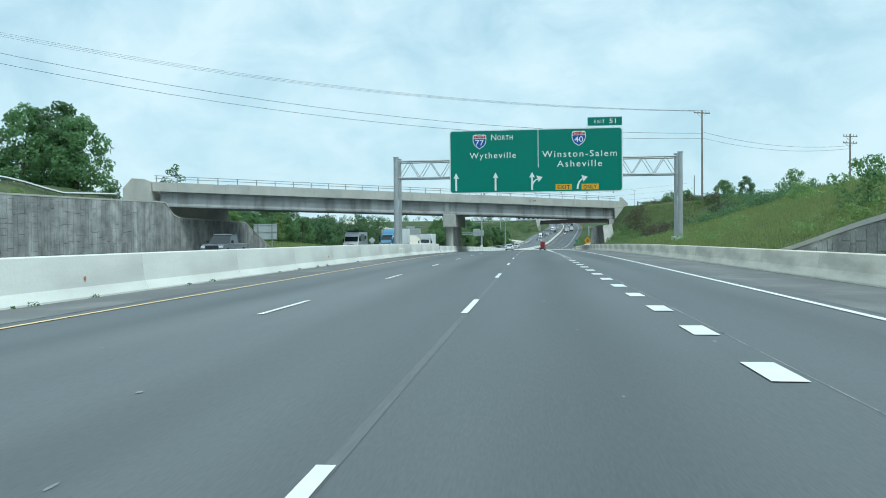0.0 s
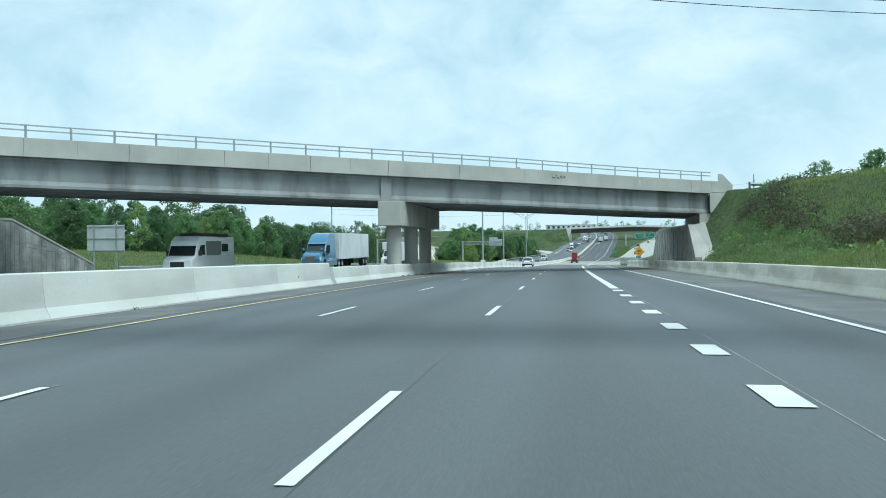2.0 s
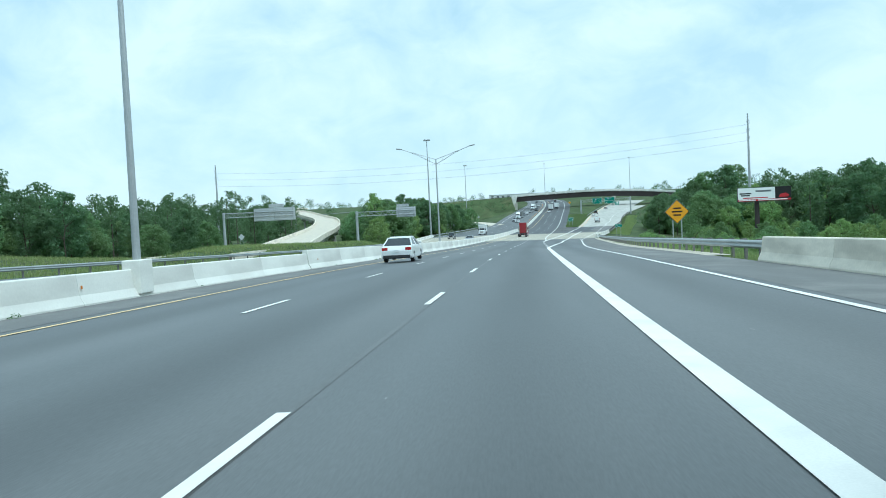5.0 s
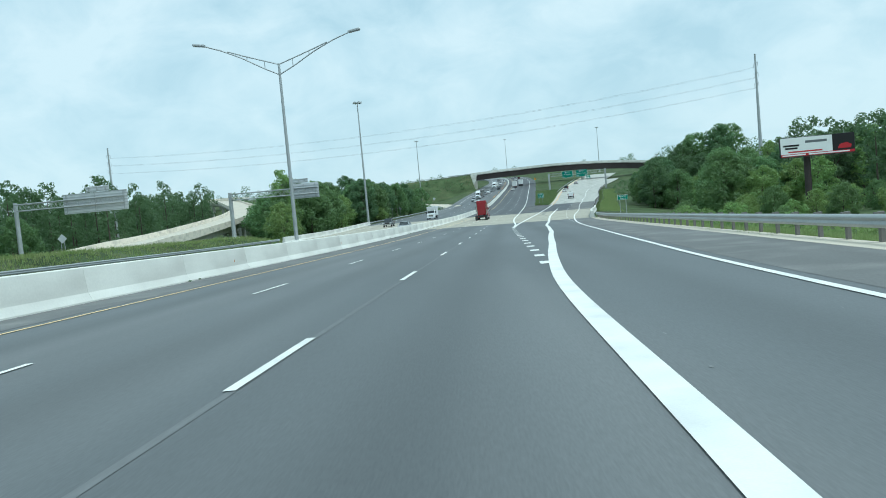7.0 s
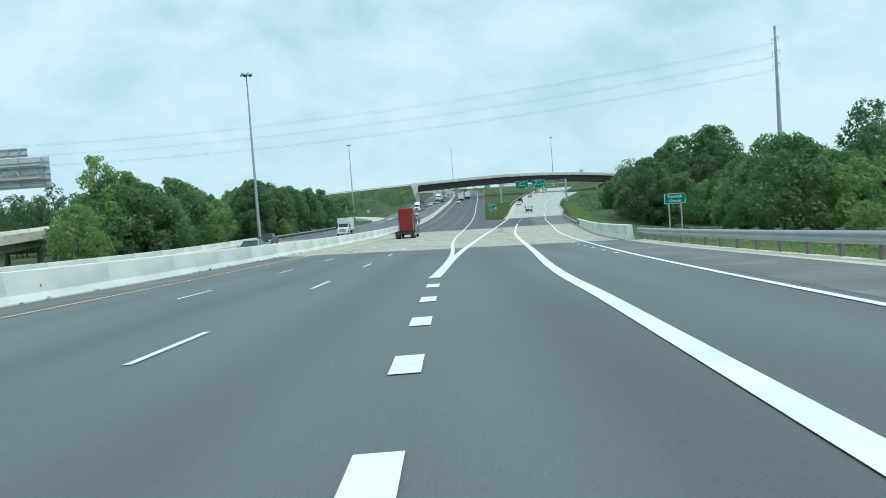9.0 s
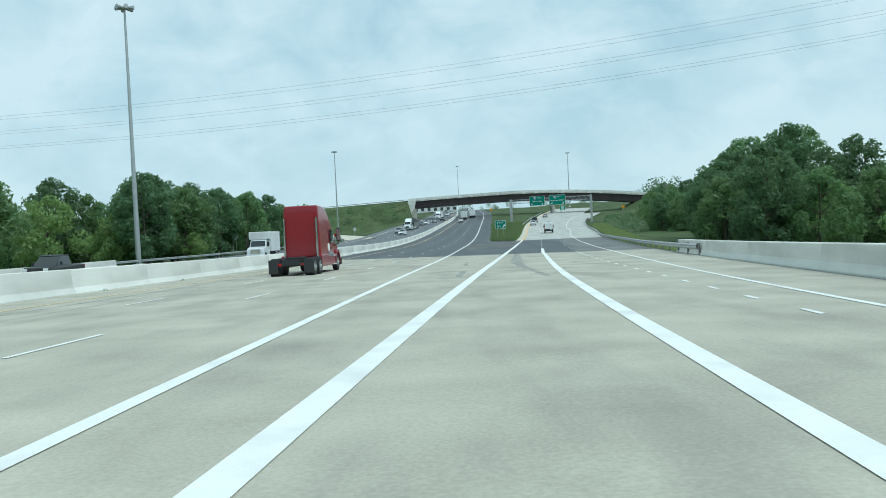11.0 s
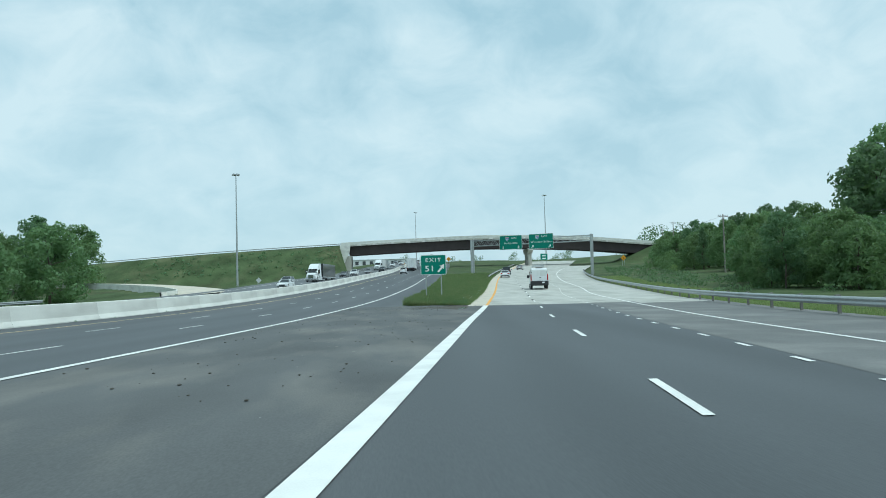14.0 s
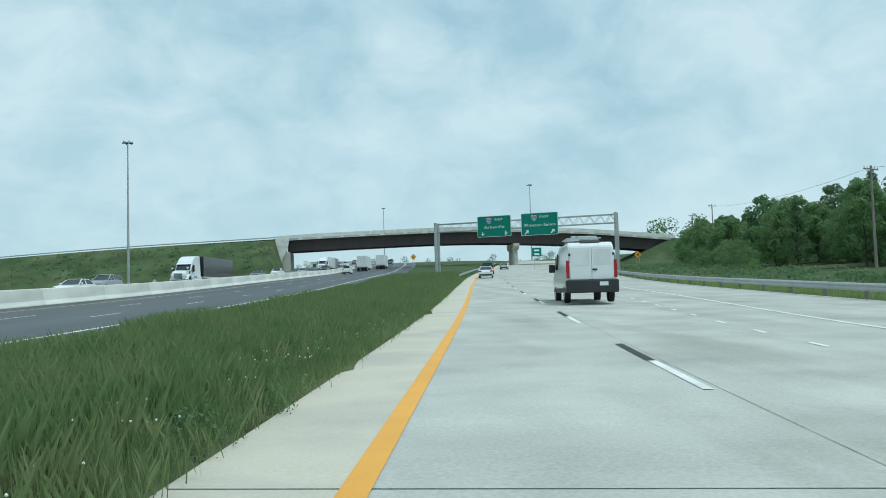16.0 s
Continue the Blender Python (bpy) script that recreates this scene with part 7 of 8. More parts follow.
for y, off, c, suv in ((748, -1.8, "grey", True), (772, -5.3, "white", False), (800, -1.8, "black", True), (826, -5.3, "silver", False), (850, -1.8, "grey", False)):
    sedan(nb(y, off), heading(lane_b, y), c, f"{c} car far up the curving highway", suv)
# southbound
tractor(sb(138, 14.6), 180, "blue", "light blue road tractor pulling a white trailer")
motorhome(sb(111, 13.6), 180, "white motorhome with grey side panels and roof gear")
box_truck(sb(159, 10.2), 180, "white box truck with an attic over its cab", 8.4)
pickup(sb(64, 14.2), 180, "grey", "dark grey pickup truck beyond the median barrier")
pickup((-15.4, 379, zc(379) + 0.012), 178, "black", "black pickup truck on the far bridge")
box_truck((-7.3, 416, zc(416) + 0.01), 175, "small white box truck beside the median barrier", 6.4)
sedan((-7.5, 330, zc(330) + 0.014), 176, "silver", "silver car on the far bridge")
sedan((6.0, 540, zc(540)), 172, "white", "white car on the far carriageway")
sedan((4.6, 552, zc(552)), 172, "silver", "silver minivan on the far carriageway", True)
tractor((6.5, 575, zc(575)), 173, "white", "white road tractor with a dark container", True, PAINT["black"])
for x, y, c, suv in ((12.8, 632, "white", True), (10.8, 618, "grey", False), (16.0, 655, "silver", False), (20.2, 672, "black", True), (23.5, 730, "white", True), (20.5, 742, "silver", False), (27.5, 770, "white", False), (25.0, 800, "grey", True)):
    sedan((x, y, zc(y)), 172, c, f"{c} car coming down the far carriageway", suv)
tractor((18.0, 690, zc(690)), 172, "white", "white road tractor with a white trailer")
sedan((63.5, 652, zc(652) + 0.012), -14, "silver", "silver car far along the ramp")


# ---- trees and grass ----
def leaf_cloud(rng, blobs, per, size, flat=0.75):
    """Small leaf blades scattered through clumps; returns verts and faces."""
    vs, fs = [], []
    for c, rad in blobs:
        n = int(per * (rad ** 1.6))
        d = rng.normal(size=(n, 3))
        d /= np.linalg.norm(d, axis=1)[:, None]
        rr = rad * rng.uniform(0.45, 1.08, size=n) ** 0.6
        p = np.array(c) + d * rr[:, None] * np.array((1, 1, flat))
        a = rng.normal(size=(n, 3))
        a -= 0.75 * (a * d).sum(1)[:, None] * d
        a /= np.linalg.norm(a, axis=1)[:, None]
        b = np.cross(a, d + rng.normal(size=(n, 3)) * 0.55)
        b /= np.maximum(1e-6, np.linalg.norm(b, axis=1))[:, None]
        s = size * rng.uniform(0.55, 1.3, size=n)[:, None]
        q = np.stack([p - a * s * 0.45 - b * s * 0.34, p - a * s * 0.3 + b * s * 0.40, p + a * s * 0.55], 1)
        k = len(vs)
        vs += [tuple(v) for v in q.reshape(-1, 3)]
        fs += [(k + 3 * i, k + 3 * i + 1, k + 3 * i + 2) for i in range(n)]
    return vs, fs


def make_tree(name, seed, h, spread, base, leaf, label, per=55, size=0.42, blobs_n=46, cone=0.0, trunk_r=0.2, flat=0.78):
    """A tapered trunk with limbs and a ragged crown of leaf clumps."""
    rng = np.random.default_rng(seed)
    t = thing(name, (0, 0, -50), 0, label, "tree" if name == "tree" else "bush", "trees" if name == "tree" else "bushes")
    bm = bmesh.new()
    pts = [Vector((0, 0, -0.4))]
    for i in range(1, 6):
        pts.append(Vector((rng.normal() * 0.12 * i * 0.5, rng.normal() * 0.12 * i * 0.5, h * 0.85 * i / 5)))
    for i in range(5):
        rod(bm, pts[i], pts[i + 1], trunk_r * (1 - i * 0.17), trunk_r * (1 - (i + 1) * 0.17), sides=8, caps=False)
    blobs = []
    for i in range(blobs_n):
        u = (i + 0.5) / blobs_n
        z = base + (h - base) * (u ** 0.9)
        v = (z - base) / (h - base)
        w = spread * ((1 - v) ** 0.8 if cone else math.sin(math.pi * (0.16 + 0.80 * v)) ** 0.7)
        a = rng.uniform(0, 2 * math.pi)
        r = w * rng.uniform(0.25, 1.0) ** 0.5
        rad = max(0.45, spread * rng.uniform(0.20, 0.38) * (0.7 if v > 0.8 else 1.0))
        blobs.append(((r * math.cos(a), r * math.sin(a), z - 0.2 * rad), rad))
        if i % 4 == 0 and h > 3:
            o = pts[min(4, 1 + int(v * 4))]
            rod(bm, o, Vector((r * math.cos(a) * 0.9, r * math.sin(a) * 0.9, z)), trunk_r * 0.3, trunk_r * 0.08, sides=5, caps=False)
    part("trunk", bm, BARK, t)
    v, f = leaf_cloud(rng, blobs, per, size, flat)
    raw("crown", v, f, leaf, t)
    return t


PROTO = [
    make_tree("tree", 1, 12.5, 4.8, 1.6, LEAF, "full green broadleaf tree at the edge of the woods", 72, 0.50, 60),
    make_tree("tree", 2, 14.5, 4.5, 2.0, LEAF_DARK, "dark green tall broadleaf tree in the woods", 72, 0.50, 62),
    make_tree("tree", 3, 10.5, 4.6, 0.6, LEAF, "bushy green broadleaf tree at the edge of the woods", 74, 0.48, 58),
    make_tree("tree", 4, 13.0, 2.9, 2.0, LEAF_LIGHT, "light green slender tree at the edge of the woods", 90, 0.40, 52),
    make_tree("tree", 5, 9.0, 4.0, 0.4, LEAF_LIGHT, "light green spreading young tree by the roadside", 80, 0.42, 50),
    make_tree("tree", 6, 14.0, 3.0, 1.6, LEAF_DARK, "dark green narrow conifer-like tree in the woods", 84, 0.42, 58, cone=1.0),
]
BUSH = [
    make_tree("bush", 11, 2.6, 1.7, 0.1, LEAF_LIGHT, "light green roadside bush in rough grass", 190, 0.20, 24, trunk_r=0.05),
    make_tree("bush", 12, 3.4, 2.0, 0.1, LEAF, "green roadside bush in rough grass", 170, 0.22, 28, trunk_r=0.06),
]
rngv = random.Random(77)
SPOTS = []


def plant(x, y, kind, scale, z=None):
    g = height(x, y) if z is None else z
    m = Matrix.Translation((x, y, g - 0.1)) @ Matrix.Rotation(rngv.uniform(0, 6.28), 4, "Z") @ Matrix.Diagonal((scale * rngv.uniform(0.9, 1.1), scale * rngv.uniform(0.9, 1.1), scale, 1))
    SPOTS.append((x, y))
    return copy_thing((PROTO + BUSH)[kind], m)


def wood(count, xa, xb, ya, yb, kinds, lo, hi, gap=4.2, keep=None):
    """Trees scattered over a stretch of the plan, no nearer to one another than gap."""
    done = tries = 0
    while done < count and tries < count * 40:
        tries += 1
        y = rngv.uniform(ya, yb)
        x = rngv.uniform(xa(y), xb(y))
        if keep and not keep(x, y):
            continue
        if all((x - a) ** 2 + (y - b) ** 2 > gap * gap for a, b in SPOTS[-160:]):
            plant(x, y, rngv.choice(kinds), rngv.uniform(lo, hi))
            done += 1


def wood_mass(label, count, xa, xb, ya, yb, lo, hi, seed, leaf=LEAF_DARK, keep=None):
    """Trees too deep in the woods to tell apart: crowns and trunks joined."""
    rng = np.random.default_rng(seed)
    blobs, bm = [], bmesh.new()
    n = 0
    while n < count:
        x, y = rng.uniform(xa, xb), rng.uniform(ya, yb)
        if keep and not keep(x, y):
            continue
        n += 1
        z, h, w = height(x, y), rng.uniform(lo, hi), rng.uniform(3.2, 4.8)
        rod(bm, (x, y, z - 0.5), (x, y, z + h * 0.8), 0.22, 0.08, sides=6, caps=False)
        for i in range(30):
            v = ((i + 0.5) / 30) ** 0.9
            r = w * math.sin(math.pi * (0.16 + 0.80 * v)) ** 0.7 * rng.uniform(0.25, 1.0) ** 0.5
            a = rng.uniform(0, 6.283)
            blobs.append(((x + r * math.cos(a), y + r * math.sin(a), z + 1.2 + (h - 1.2) * v), w * rng.uniform(0.24, 0.42)))
    v, f = leaf_cloud(rng, blobs, 34, 0.62, 0.8)
    woods = tagged(new("woods"), label, "woods", kind="stuff")
    part("trunks", bm, BARK, woods)
    raw("crowns", v, f, leaf, woods)


ramp_x = curve_of(*[(p[1], p[0]) for p in RAMP_LINE])
clear_ramp = lambda x, y: not (225 < y < 850 and abs(x - ramp_x(y)) < 10 + 0.02 * max(0, y - 400)) and not (290 < y < 322 and x > -66)
# woods on the left beyond the far carriageway
wood(62, lambda y: south_left(y) - 70, lambda y: south_left(y) - 44, 138, 330, (1, 0, 2, 0, 1, 2), 0.62, 0.90, 3.9, clear_ramp)
wood_mass("deep green woods behind the ramp bridge", 140, -170, -84, 190, 560, 13.5, 20.0, 61, LEAF_DARK, clear_ramp)
# the clump between ramp bridge and far carriageway
wood(30, lambda y: south_left(y) - 28, lambda y: south_left(y) - 5, 334, 452, (0, 2, 2, 1, 4), 0.84, 1.06, 3.6, lambda x, y: clear_ramp(x, y) and abs(y - 426) > 4 and x > 7.4 - 0.34 * (y - 231))
wood(18, lambda y: south_left(y) - 22, lambda y: south_left(y) - 6, 446, 503, (0, 2, 1, 1), 0.78, 1.02, 4.0)
plant(-36, 462, 5, 1.15)
plant(-38, 476, 1, 1.1)
plant(-24.5, 446, 4, 0.5)
for x, y, k, sc in ((-48, 592, 0, 1.15), (-54, 588, 1, 1.05), (-60, 597, 1, 1.2), (-67, 590, 0, 1.25), (-72, 598, 2, 1.4)):
    plant(x, y, k, sc)
plant(-37, 372, 3, 1.2)
plant(-42, 398, 3, 1.2)
plant(-30, 440, 1, 0.95)
plant(-26, 452, 4, 0.6)
plant(-70, 182, 3, 0.66)
plant(-62, 190, 3, 0.55)
plant(-66, 206, 0, 0.72)
# woods on the right, down the slope and up to the billboard
wood(40, lambda y: road_right(y) + 24, lambda y: road_right(y) + 42, 262, 440, (0, 2, 2, 4, 1), 0.8, 1.08, 4.2, lambda x, y: not (50 < x < 72 and 300 < y < 338) and not (abs(x - 60.3) < 4 and 395 < y < 424) and not (y < 385 and x < 44) and not (y < 348 and x > 40))
wood_mass("tall dark woods behind the billboard", 26, 74, 118, 342, 392, 15.5, 19.5, 62)
wood(22, lambda y: road_right(y) + 46, lambda y: road_right(y) + 85, 330, 460, (1, 1, 0, 3), 0.98, 1.25, 6.0)
wood(26, lambda y: 42, lambda y: 78, 272, 332, (4, 4, 2), 0.36, 0.52, 3.4)
wood(14, lambda y: road_right(y) + 13, lambda y: road_right(y) + 24, 395, 452, (2, 0, 1), 0.7, 0.92, 4.0, lambda x, y: not (abs(x - 60.3) < 4 and y < 424))
# right-hand woods up towards the flyover
wood(66, lambda y: road_right(y) + 22, lambda y: road_right(y) + 46, 500, 655, (1, 0, 0, 2, 4, 5), 0.56, 0.82, 3.1, lambda x, y: x > 84)
wood(20, lambda y: road_right(y) + 11, lambda y: road_right(y) + 26, 466, 532, (1, 0, 2, 2, 0), 0.5, 0.72, 3.4, lambda x, y: x > 35 + 0.586 * (y - 453))
# trees behind the first overpass
plant(-67, 99, 2, 1.08)
plant(-63.5, 101, 1, 0.86)
plant(-60, 100, 2, 0.98)
plant(-74, 97, 1, 0.8)
plant(-84, 90, 1, 0.9)
plant(26.5, 152, 2, 0.38)
plant(33, 122, 1, 0.27)
plant(27.5, 112, 2, 0.30)
plant(23.6, 118, 2, 0.22)
plant(62, 150, 2, 0.5)
plant(66, 120, 1, 0.5)
plant(84, 501, 1, 1.12)
plant(90, 505, 0, 1.55)
plant(97, 500, 1, 1.5)
plant(103, 506, 0, 1.7)
# bushes
for _ in range(16):
    y = rngv.uniform(200, 300)
    plant(road_right(y) + rngv.uniform(6, 16), y, rngv.choice((6, 7)), rngv.uniform(0.4, 0.9))
for x, y, s in ((33, 100, 1.0), (36, 92, 0.8), (19, 44, 0.8), (22, 38, 1.0), (15.2, 36, 0.6), (17, 122, 0.5), (19, 128, 0.5), (24, 70, 0.6), (23, 128, 0.6), (-46, 84, 0.7), (-48, 70, 0.6), (-45.6, 60, 0.6)):
    plant(x, y, 6 + int(x * 7) % 2, s)
for _ in range(16):
    y = rngv.uniform(570, 640)
    plant(road_right(y) + rngv.uniform(18, 25), y, 7, rngv.uniform(0.7, 1.3))
for _ in range(8):
    y = rngv.uniform(505, 600)
    plant(road_right(y) + rngv.uniform(14, 24), y, rngv.choice((6, 7)), rngv.uniform(0.3, 0.6))
for p in PROTO + BUSH:
    for c in list(p.children):
        bpy.data.objects.remove(c)
    bpy.data.objects.remove(p)


def far_woods():
    """Wooded skyline all round the place."""
    rng = np.random.default_rng(5)
    vs, fs = [], []
    blobs = []
    for _ in range(520):
        side = rng.random()
        if side < 0.45:
            x, y = rng.uniform(-420, -135), rng.uniform(120, 800)
        elif side < 0.75:
            x, y = rng.uniform(130, 420), rng.uniform(180, 780)
        else:
            x, y = rng.uniform(-600, 700), rng.uniform(1250, 1700)
        if -70 < x < 90 and y < 1240 or 225 < y < 850 and abs(x - ramp_x(y)) < 16:
            continue
        z = height(x, y)
        h = rng.uniform(8, 13)
        for k in range(3):
            blobs.append(((x + rng.normal() * 3, y + rng.normal() * 3, z + h * (0.25 + 0.3 * k)), rng.uniform(3.2, 4.8)))
    v, f = leaf_cloud(rng, blobs, 13.0, 0.95, 0.9)
    tagged(raw("far_woods", v, f, LEAF_DARK), "dark green wooded skyline in the distance", "woods", kind="stuff")


far_woods()


def grass(name, place, count, h, wd, label, seed, blade=BLADE, bent=False):
    """Upright blades, each a bent triangle."""
    rng = np.random.default_rng(seed)
    vs, fs = [], []
    n = tries = 0
    while n < count and tries < count * 6:
        tries += 1
        p = place(rng)
        if p is None:
            continue
        x, y = p[:2]
        z = height(x, y) - 0.02
        tall = h * (0.35 + 0.65 * (0.5 + 0.5 * noise.noise(Vector((x * 0.35, y * 0.35, 1.0))))) * (p[2] if len(p) > 2 else 1.0)
        for _ in range(4):
            a = rng.uniform(0, 6.28)
            hh = tall * rng.uniform(0.5, 1.2)
            lean = hh * rng.uniform(0.05, 0.5)
            bx, by = x + rng.normal() * 0.09, y + rng.normal() * 0.09
            ca, sa = math.cos(a), math.sin(a)
            w = wd * rng.uniform(0.6, 1.3)
            k = len(vs)
            vs += [(bx - sa * w, by + ca * w, z), (bx + sa * w, by - ca * w, z), (bx + ca * lean * 0.4, by + sa * lean * 0.4, z + hh * 0.6), (bx + ca * lean, by + sa * lean, z + hh)]
            fs += [(k, k + 1, k + 2), (k + 2, k + 3, k)] if bent else [(k, k + 1, k + 3)]
        n += 1
    return tagged(raw(name, vs, fs, blade), label, "grass", kind="stuff")


def on_island(rng):
    y = 460.7 + 130 * rng.random() ** 1.7
    a, b = main_right(y) + 3.7, exit_left(y) - 1.22
    x = rng.uniform(a, b)
    if y < 461.0 + max(0.0, 28.9 - x) * 0.62 + 0.5 * noise.noise(Vector((x * 1.3, y, 0))):
        return None
    return (x, y, (0.55 + 0.45 * smooth01(461, 470, y)) * (0.45 + 0.55 * smooth01(0.0, 1.2, b - x)))


grass("tall_grass", on_island, 62000, 0.74, 0.0048, "tall green grass on the gore island", 3, BLADE, True)
grass("tall_grass", lambda r: (lambda y: (road_right(y) + 0.8 + r.uniform(0, 1) ** 1.5 * 7, y))(r.uniform(176, 303)), 24000, 0.46, 0.011, "rough green grass behind the guardrail", 4, BLADE_BRIGHT)
grass("tall_grass", lambda r: (lambda y: (road_right(y) + 1.3 + r.uniform(0, 1) * 19, y))(r.uniform(37, 128)), 46000, 0.42, 0.019, "long green grass on the roadside slope", 5, BLADE_BRIGHT)
grass("tall_grass", lambda r: (lambda y: (south_left(y) - 1.5 - r.uniform(0, 1) * 40, y))(r.uniform(124, 270)), 16000, 0.6, 0.03, "bright rough grass field beyond the far carriageway", 10, BLADE_BRIGHT)
grass("tall_grass", lambda r: (lambda y: (-43.4 - r.uniform(0, 1) * 8, y))(r.uniform(30, 92)), 9000, 0.6, 0.025, "long grass above the retaining wall", 6, BLADE_BRIGHT)
grass("tall_grass", lambda r: (lambda y: (road_right(y) + 0.9 + r.uniform(0, 1) * 5, y))(r.uniform(365, 560)), 12000, 0.45, 0.02, "rough green grass along the ramp guardrail", 8, BLADE_BRIGHT)


grass("tall_grass", lambda r: (lambda y: (road_right(y) + 0.2 + r.uniform(0, 1) * 1.3, y))(r.uniform(168, 303)), 9000, 0.55, 0.012, "tall grass tufts round the guardrail posts", 14, BLADE_BRIGHT)
grass("tall_grass", lambda r: (lambda y: (road_right(y) - 0.45 - 0.5 * smooth01(400, 470, y) + r.uniform(0, 1) * 1.4, y))(r.uniform(364, 560)), 8000, 0.5, 0.014, "tall grass tufts round the ramp guardrail posts", 15, BLADE)
grass("tall_grass", lambda r: (lambda y: (south_left(y) - 1.2 - r.uniform(0, 1) * 11, y))(r.uniform(240, 330)), 8000, 0.6, 0.03, "rough dry grass beside the ramp bridge", 16, BLADE_BRIGHT)


def weeds(name, place, count, size, leaf, label, seed, per=90, blade=0.16):
    """Low clumps of leafy weeds."""
    rng = np.random.default_rng(seed)
    blobs = []
    while len(blobs) < count:
        p = place(rng)
        if p is None:
            continue
        r = size * rng.uniform(0.5, 1.3)
        blobs.append(((p[0], p[1], height(p[0], p[1]) + r * 0.35), r))
    v, f = leaf_cloud(rng, blobs, per, blade, 0.8)
    return tagged(raw(name, v, f, leaf), label, "weeds", kind="stuff")


def on_slope(lo, hi, y0, y1):
    def place(r):
        y = r.uniform(y0, y1)
        d = lo + (hi - lo) * r.random()
        x = road_right(y) + d
        k = noise.noise(Vector((x * 0.12, y * 0.07, 7.0)))
        return (x, y) if k > -0.05 else None
    return place


weeds("slope_weeds", on_slope(8, 19, 78, 132), 420, 0.8, LEAF_DARK, "dark green weeds and brambles on the upper slope", 21, 80, 0.2)
weeds("slope_weeds", on_slope(3, 17, 40, 128), 260, 0.5, LEAF_LIGHT, "light green leafy weeds on the slope", 22, 110, 0.16)
weeds("slope_weeds", on_slope(1.6, 11, 96, 131), 420, 0.5, LEAF, "leafy green brush on the slope below the overpass", 29, 120, 0.15)
weeds("dry_weeds", on_slope(5, 15, 90, 130), 380, 0.85, WEED_BROWN, "brown withered weeds on the upper slope", 23, 80, 0.2)
weeds("verge_weeds", lambda r: (lambda y: (road_right(y) + 4 + 9 * r.random(), y))(r.uniform(215, 300)), 150, 0.6, LEAF_LIGHT, "light green weeds behind the guardrail", 24, 100, 0.2)
weeds("verge_weeds", lambda r: (lambda y: (road_right(y) + 5 + 12 * r.random(), y))(r.uniform(470, 640)), 200, 0.7, LEAF_DARK, "green weeds below the wooded slope", 25, 60, 0.3)
weeds("island_weeds", lambda r: (lambda p: p and p[:2])(on_island(r)), 420, 0.26, LEAF_DARK, "dark leafy weeds among the island grass", 27, 1100, 0.036)
weeds("island_weeds", lambda r: (lambda p: p and p[:2])(on_island(r)), 160, 0.2, LEAF_LIGHT, "light green weeds among the island grass", 28, 300, 0.05)
weeds("embankment_weeds", lambda r: (lambda x: (x, fly_y(x) - 9 - 16 * r.random()))(r.uniform(-70, 4)), 200, 0.6, LEAF_DARK, "dark green growth on the flyover embankment", 26, 30, 0.5)


def barrier_tufts():
    """Dark tufts of weeds at the foot of the median barrier."""
    rng = np.random.default_rng(31)
    blobs = []
    for _ in range(70):
        y = rng.uniform(10, 480)
        x = median(y) + 0.42
        blobs.append(((x, y, zc(y) - fall(x, y) + 0.03), rng.uniform(0.05, 0.16)))
    v, f = leaf_cloud(rng, blobs, 1400, 0.05, 0.6)
    tagged(raw("barrier_weeds", v, f, LEAF_DARK), "small dark weeds at the foot of the barrier", "weeds", kind="stuff")


barrier_tufts()


def scuffs():
    """Pale scuffs and flecks on the driving lanes."""
    rng = np.random.default_rng(33)
    vs, fs = [], []
    for _ in range(260):
        y = rng.uniform(-5, 458)
        if 305 < y < 398:
            continue
        x = rng.uniform(lane_b(y) - 7.2, right_edge(y))
        l, w = 0.03 + 0.11 * rng.random() ** 2, 0.010 + 0.03 * rng.random() ** 2
        k, n = len(vs), 7
        for i in range(n):
            a = 2 * math.pi * i / n
            r = rng.uniform(0.6, 1.2)
            px, py = x + w * r * math.cos(a), y + l * r * math.sin(a)
            vs.append((px, py, zc(py) - fall(px, py) + 0.005))
        fs.append(tuple(range(k, k + n)))
    tagged(raw("road_scuffs", vs, fs, SCUFF), "small pale scuffs on the asphalt lanes", "road wear", kind="stuff")


scuffs()


def reflectors():
    """Small amber reflectors on the side of the median barrier."""
    bm = bmesh.new()
    box(bm, -0.012, 0.0, -0.04, 0.04, -0.05, 0.05, 0.004)
    me = bpy.data.meshes.new("barrier_reflector")
    bm.to_mesh(me)
    bm.free()
    me.materials.append(LAMPO)
    for i in range(14):
        y = 19 + 24.4 * i
        x = median(y) + 0.205
        ob = new("barrier_reflector", me)
        ob.location = (x + 0.02, y, zc(y) - fall(x, y) + 0.52)
        tagged(ob, "small amber reflector on the concrete barrier", "reflector", group="barrier reflectors")


reflectors()


def daisies():
    rng = np.random.default_rng(9)
    bm = bmesh.new()
    for _ in range(160):
        y = 466 + 24 * rng.random()
        x = exit_left(y) - 1.4 - abs(rng.normal()) * 0.7
        z = height(x, y) + rng.uniform(0.2, 0.34)
        bmesh.ops.create_icosphere(bm, subdivisions=1, radius=0.011, matrix=Matrix.Translation((x, y, z)))
    tagged(part("wild_flowers", bm, SIGNW), "tiny white wild flowers among the grass", "flowers", kind="stuff")


daisies()


def wavy(outline, amount, seed):
    """An outline with ragged edges."""
    rng = random.Random(seed)
    out = []
    for (ax, ay), (bx, by) in zip(outline, outline[1:] + outline[:1]):
        n = max(3, int(math.hypot(bx - ax, by - ay) / 0.14))
        for i in range(n):
            u = i / n
            out.append((ax + (bx - ax) * u + rng.uniform(-amount, amount), ay + (by - ay) * u + rng.uniform(-amount, amount)))
    return out


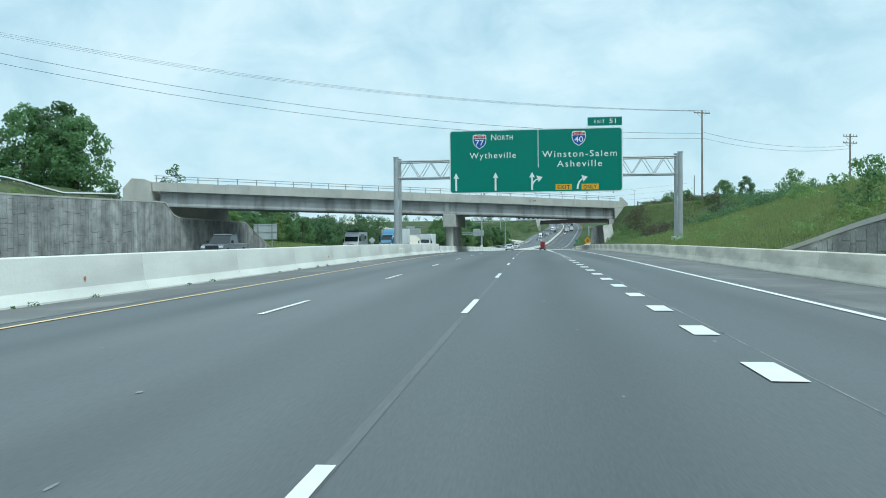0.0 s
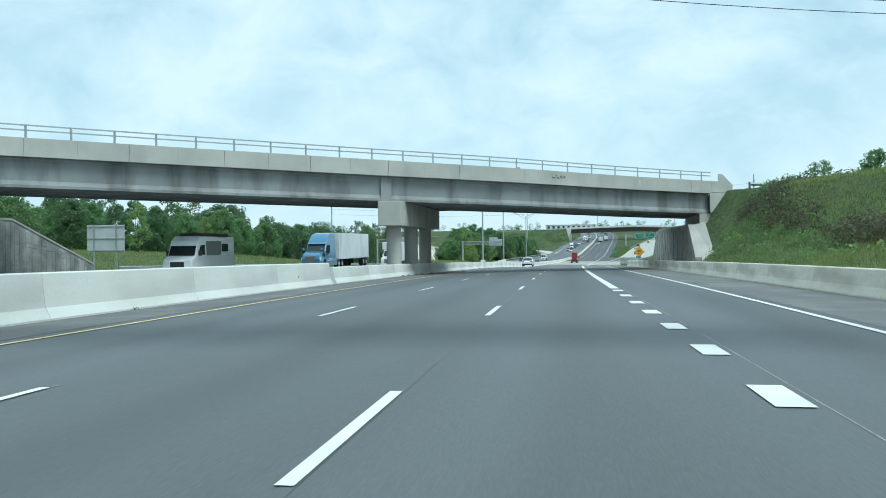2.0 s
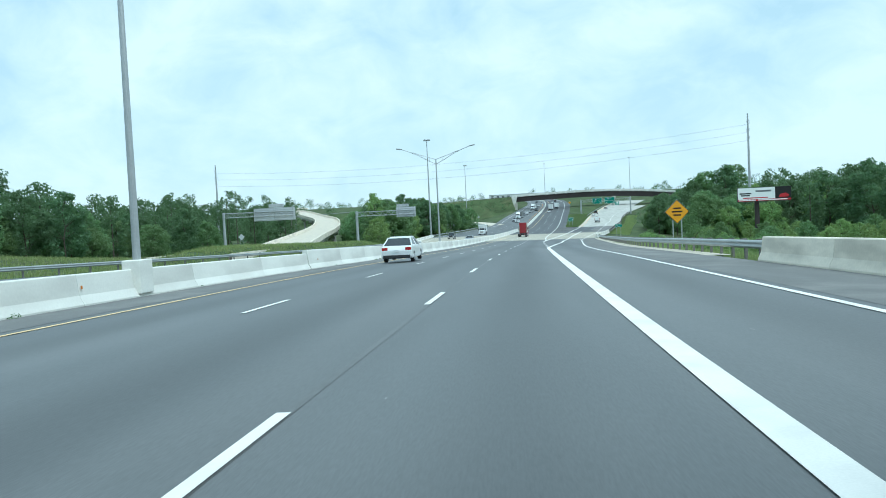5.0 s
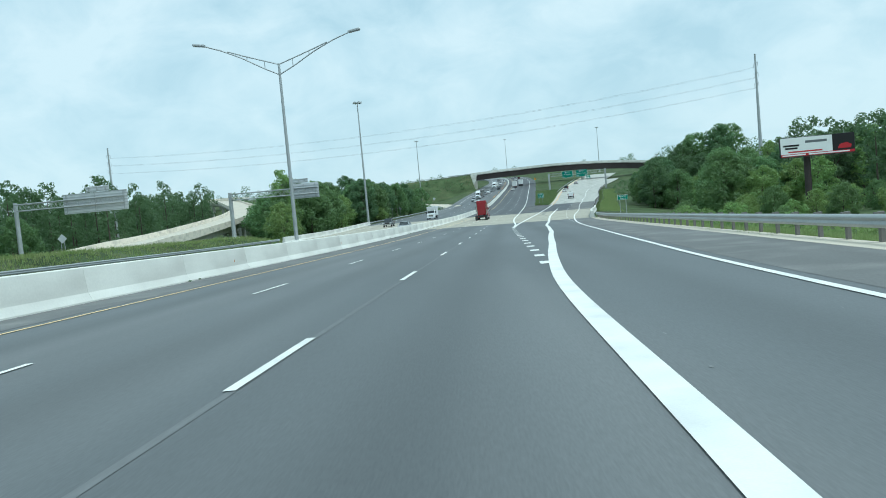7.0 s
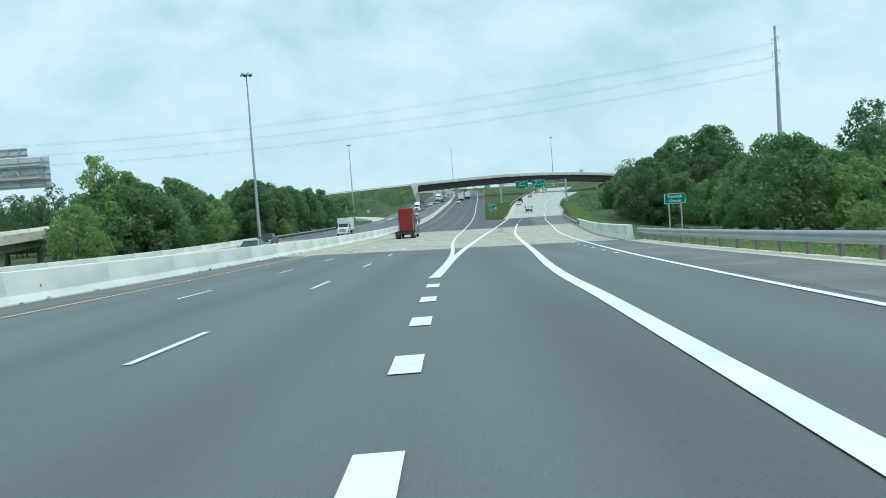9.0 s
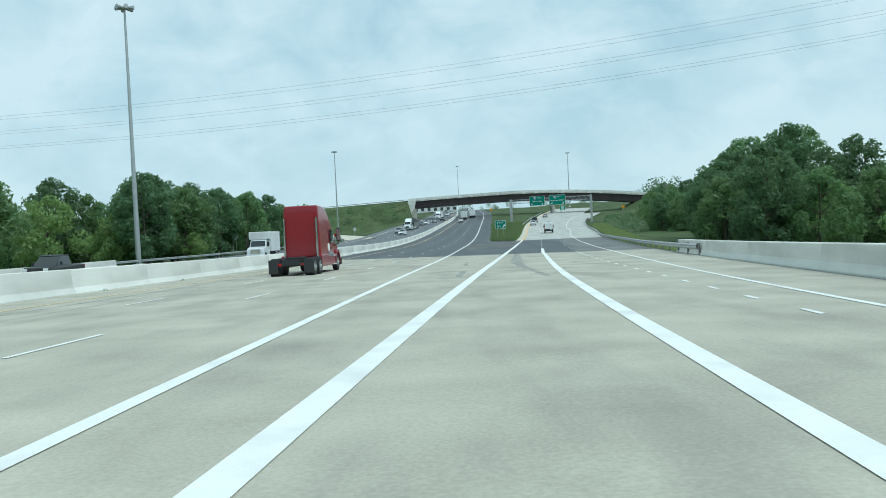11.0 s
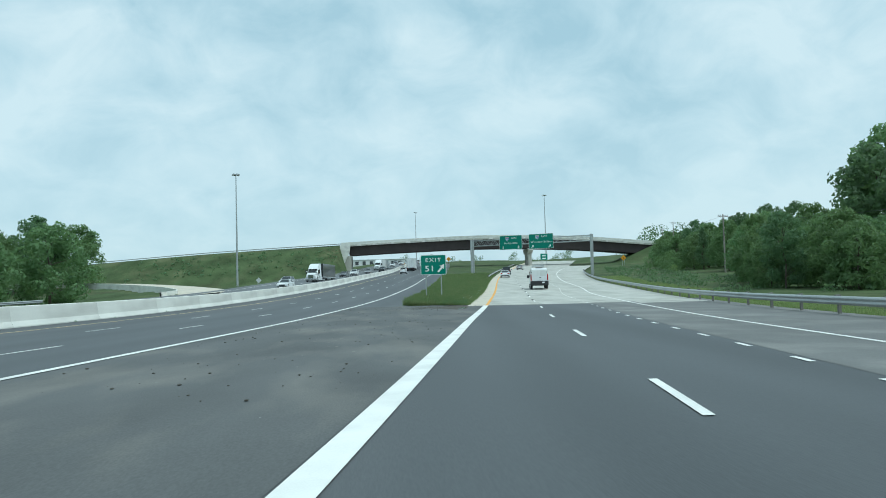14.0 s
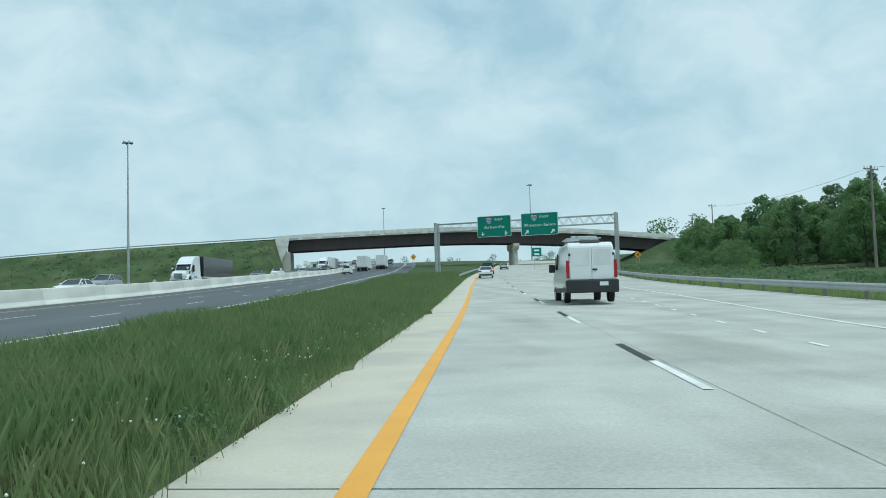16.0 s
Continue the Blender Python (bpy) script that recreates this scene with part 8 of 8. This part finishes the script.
def debris():
    """Crumbs of rubber, stone and dirt on the gore and the deck."""
    rng = np.random.default_rng(12)
    bm = bmesh.new()
    for _ in range(260):
        y = rng.uniform(418, 462)
        a, b = main_right(y) + 0.6, exit_left(y) - 0.6
        x = rng.uniform(a, b)
        s = 0.008 + 0.03 * rng.random() ** 2
        bmesh.ops.create_icosphere(bm, subdivisions=1, radius=s, matrix=Matrix.Translation((x, y, zc(y) + 0.012 + s * 0.2)) @ Matrix.Diagonal((1, rng.uniform(0.5, 2.5), 0.4, 1)))
    for _ in range(110):
        y = rng.uniform(350, 386)
        x = rng.uniform(lane_b(y) + 1, right_edge(y))
        s = 0.008 + 0.022 * rng.random() ** 2
        bmesh.ops.create_icosphere(bm, subdivisions=1, radius=s, matrix=Matrix.Translation((x, y, zc(y) + 0.016)) @ Matrix.Diagonal((2.0, 1, 0.25, 1)))
    for _ in range(420):
        y = rng.uniform(455, 463)
        x = 26.6 + rng.normal() * 1.5 - (461 - y) * 0.35
        s = 0.008 + 0.03 * rng.random() ** 3
        bmesh.ops.create_icosphere(bm, subdivisions=1, radius=s, matrix=Matrix.Translation((x, y, zc(y) + 0.012)) @ Matrix.Rotation(rng.uniform(0, 3), 4, "Z") @ Matrix.Diagonal((1, rng.uniform(0.6, 2.2), 0.22, 1)))
    tagged(part("road_debris", bm, DIRT), "scattered dark crumbs of road debris", "debris", kind="stuff")
    soil = [(25.2, 459.5), (26.2, 459.5), (27.2, 460.1), (27.8, 461.2), (28.85, 461.3), (28.85, 459.7), (28.66, 457.5), (28.45, 455.9), (28.2, 454.4), (27.6, 453.6), (27.0, 455.4), (26.2, 457.0), (25.0, 458.2)]
    patch(wavy(soil, 0.05, 3), DIRT, 0.010, "bare_earth", "bare brown earth at the nose of the gore island")
    pool = [(27.75, 454.6), (28.0, 456.1), (28.18, 457.1), (28.46, 457.6), (28.5, 456.9), (28.36, 455.9), (28.22, 455.0), (28.05, 454.3)]
    patch(wavy(pool, 0.05, 5), PUDDLE, 0.014, "puddle", "shallow grey puddle on the bare earth")
    vs, fs = [], []
    for x, y, a, b, n in ((26.6, 458.4, 0.7, 0.4, 160), (25.1, 452.6, 0.4, 2.4, 150), (25.05, 447.6, 0.5, 2.2, 150), (24.7, 443.6, 0.5, 2.2, 110), (23.2, 449.2, 0.4, 1.2, 50), (24.2, 437.0, 0.6, 3.5, 90), (22.5, 430.0, 0.9, 6.0, 70)):
        for _ in range(n):
            cx, cy = x + rng.normal() * a * 0.6, y + rng.normal() * b * 0.6
            r = 0.008 + 0.045 * rng.random() ** 3
            k, turn = len(vs), rng.uniform(0, 6.28)
            for i in range(6):
                u = turn + i * math.pi / 3
                q = r * rng.uniform(0.6, 1.3)
                vs.append((cx + 1.6 * q * math.cos(u), cy + q * math.sin(u), zc(cy) + 0.0125 + 0.004 * rng.random()))
            fs.append(tuple(range(k, k + 6)))
    tagged(raw("road_grit", vs, fs, GRIT), "pale washed grit on the worn gore asphalt", "debris", kind="stuff")


debris()
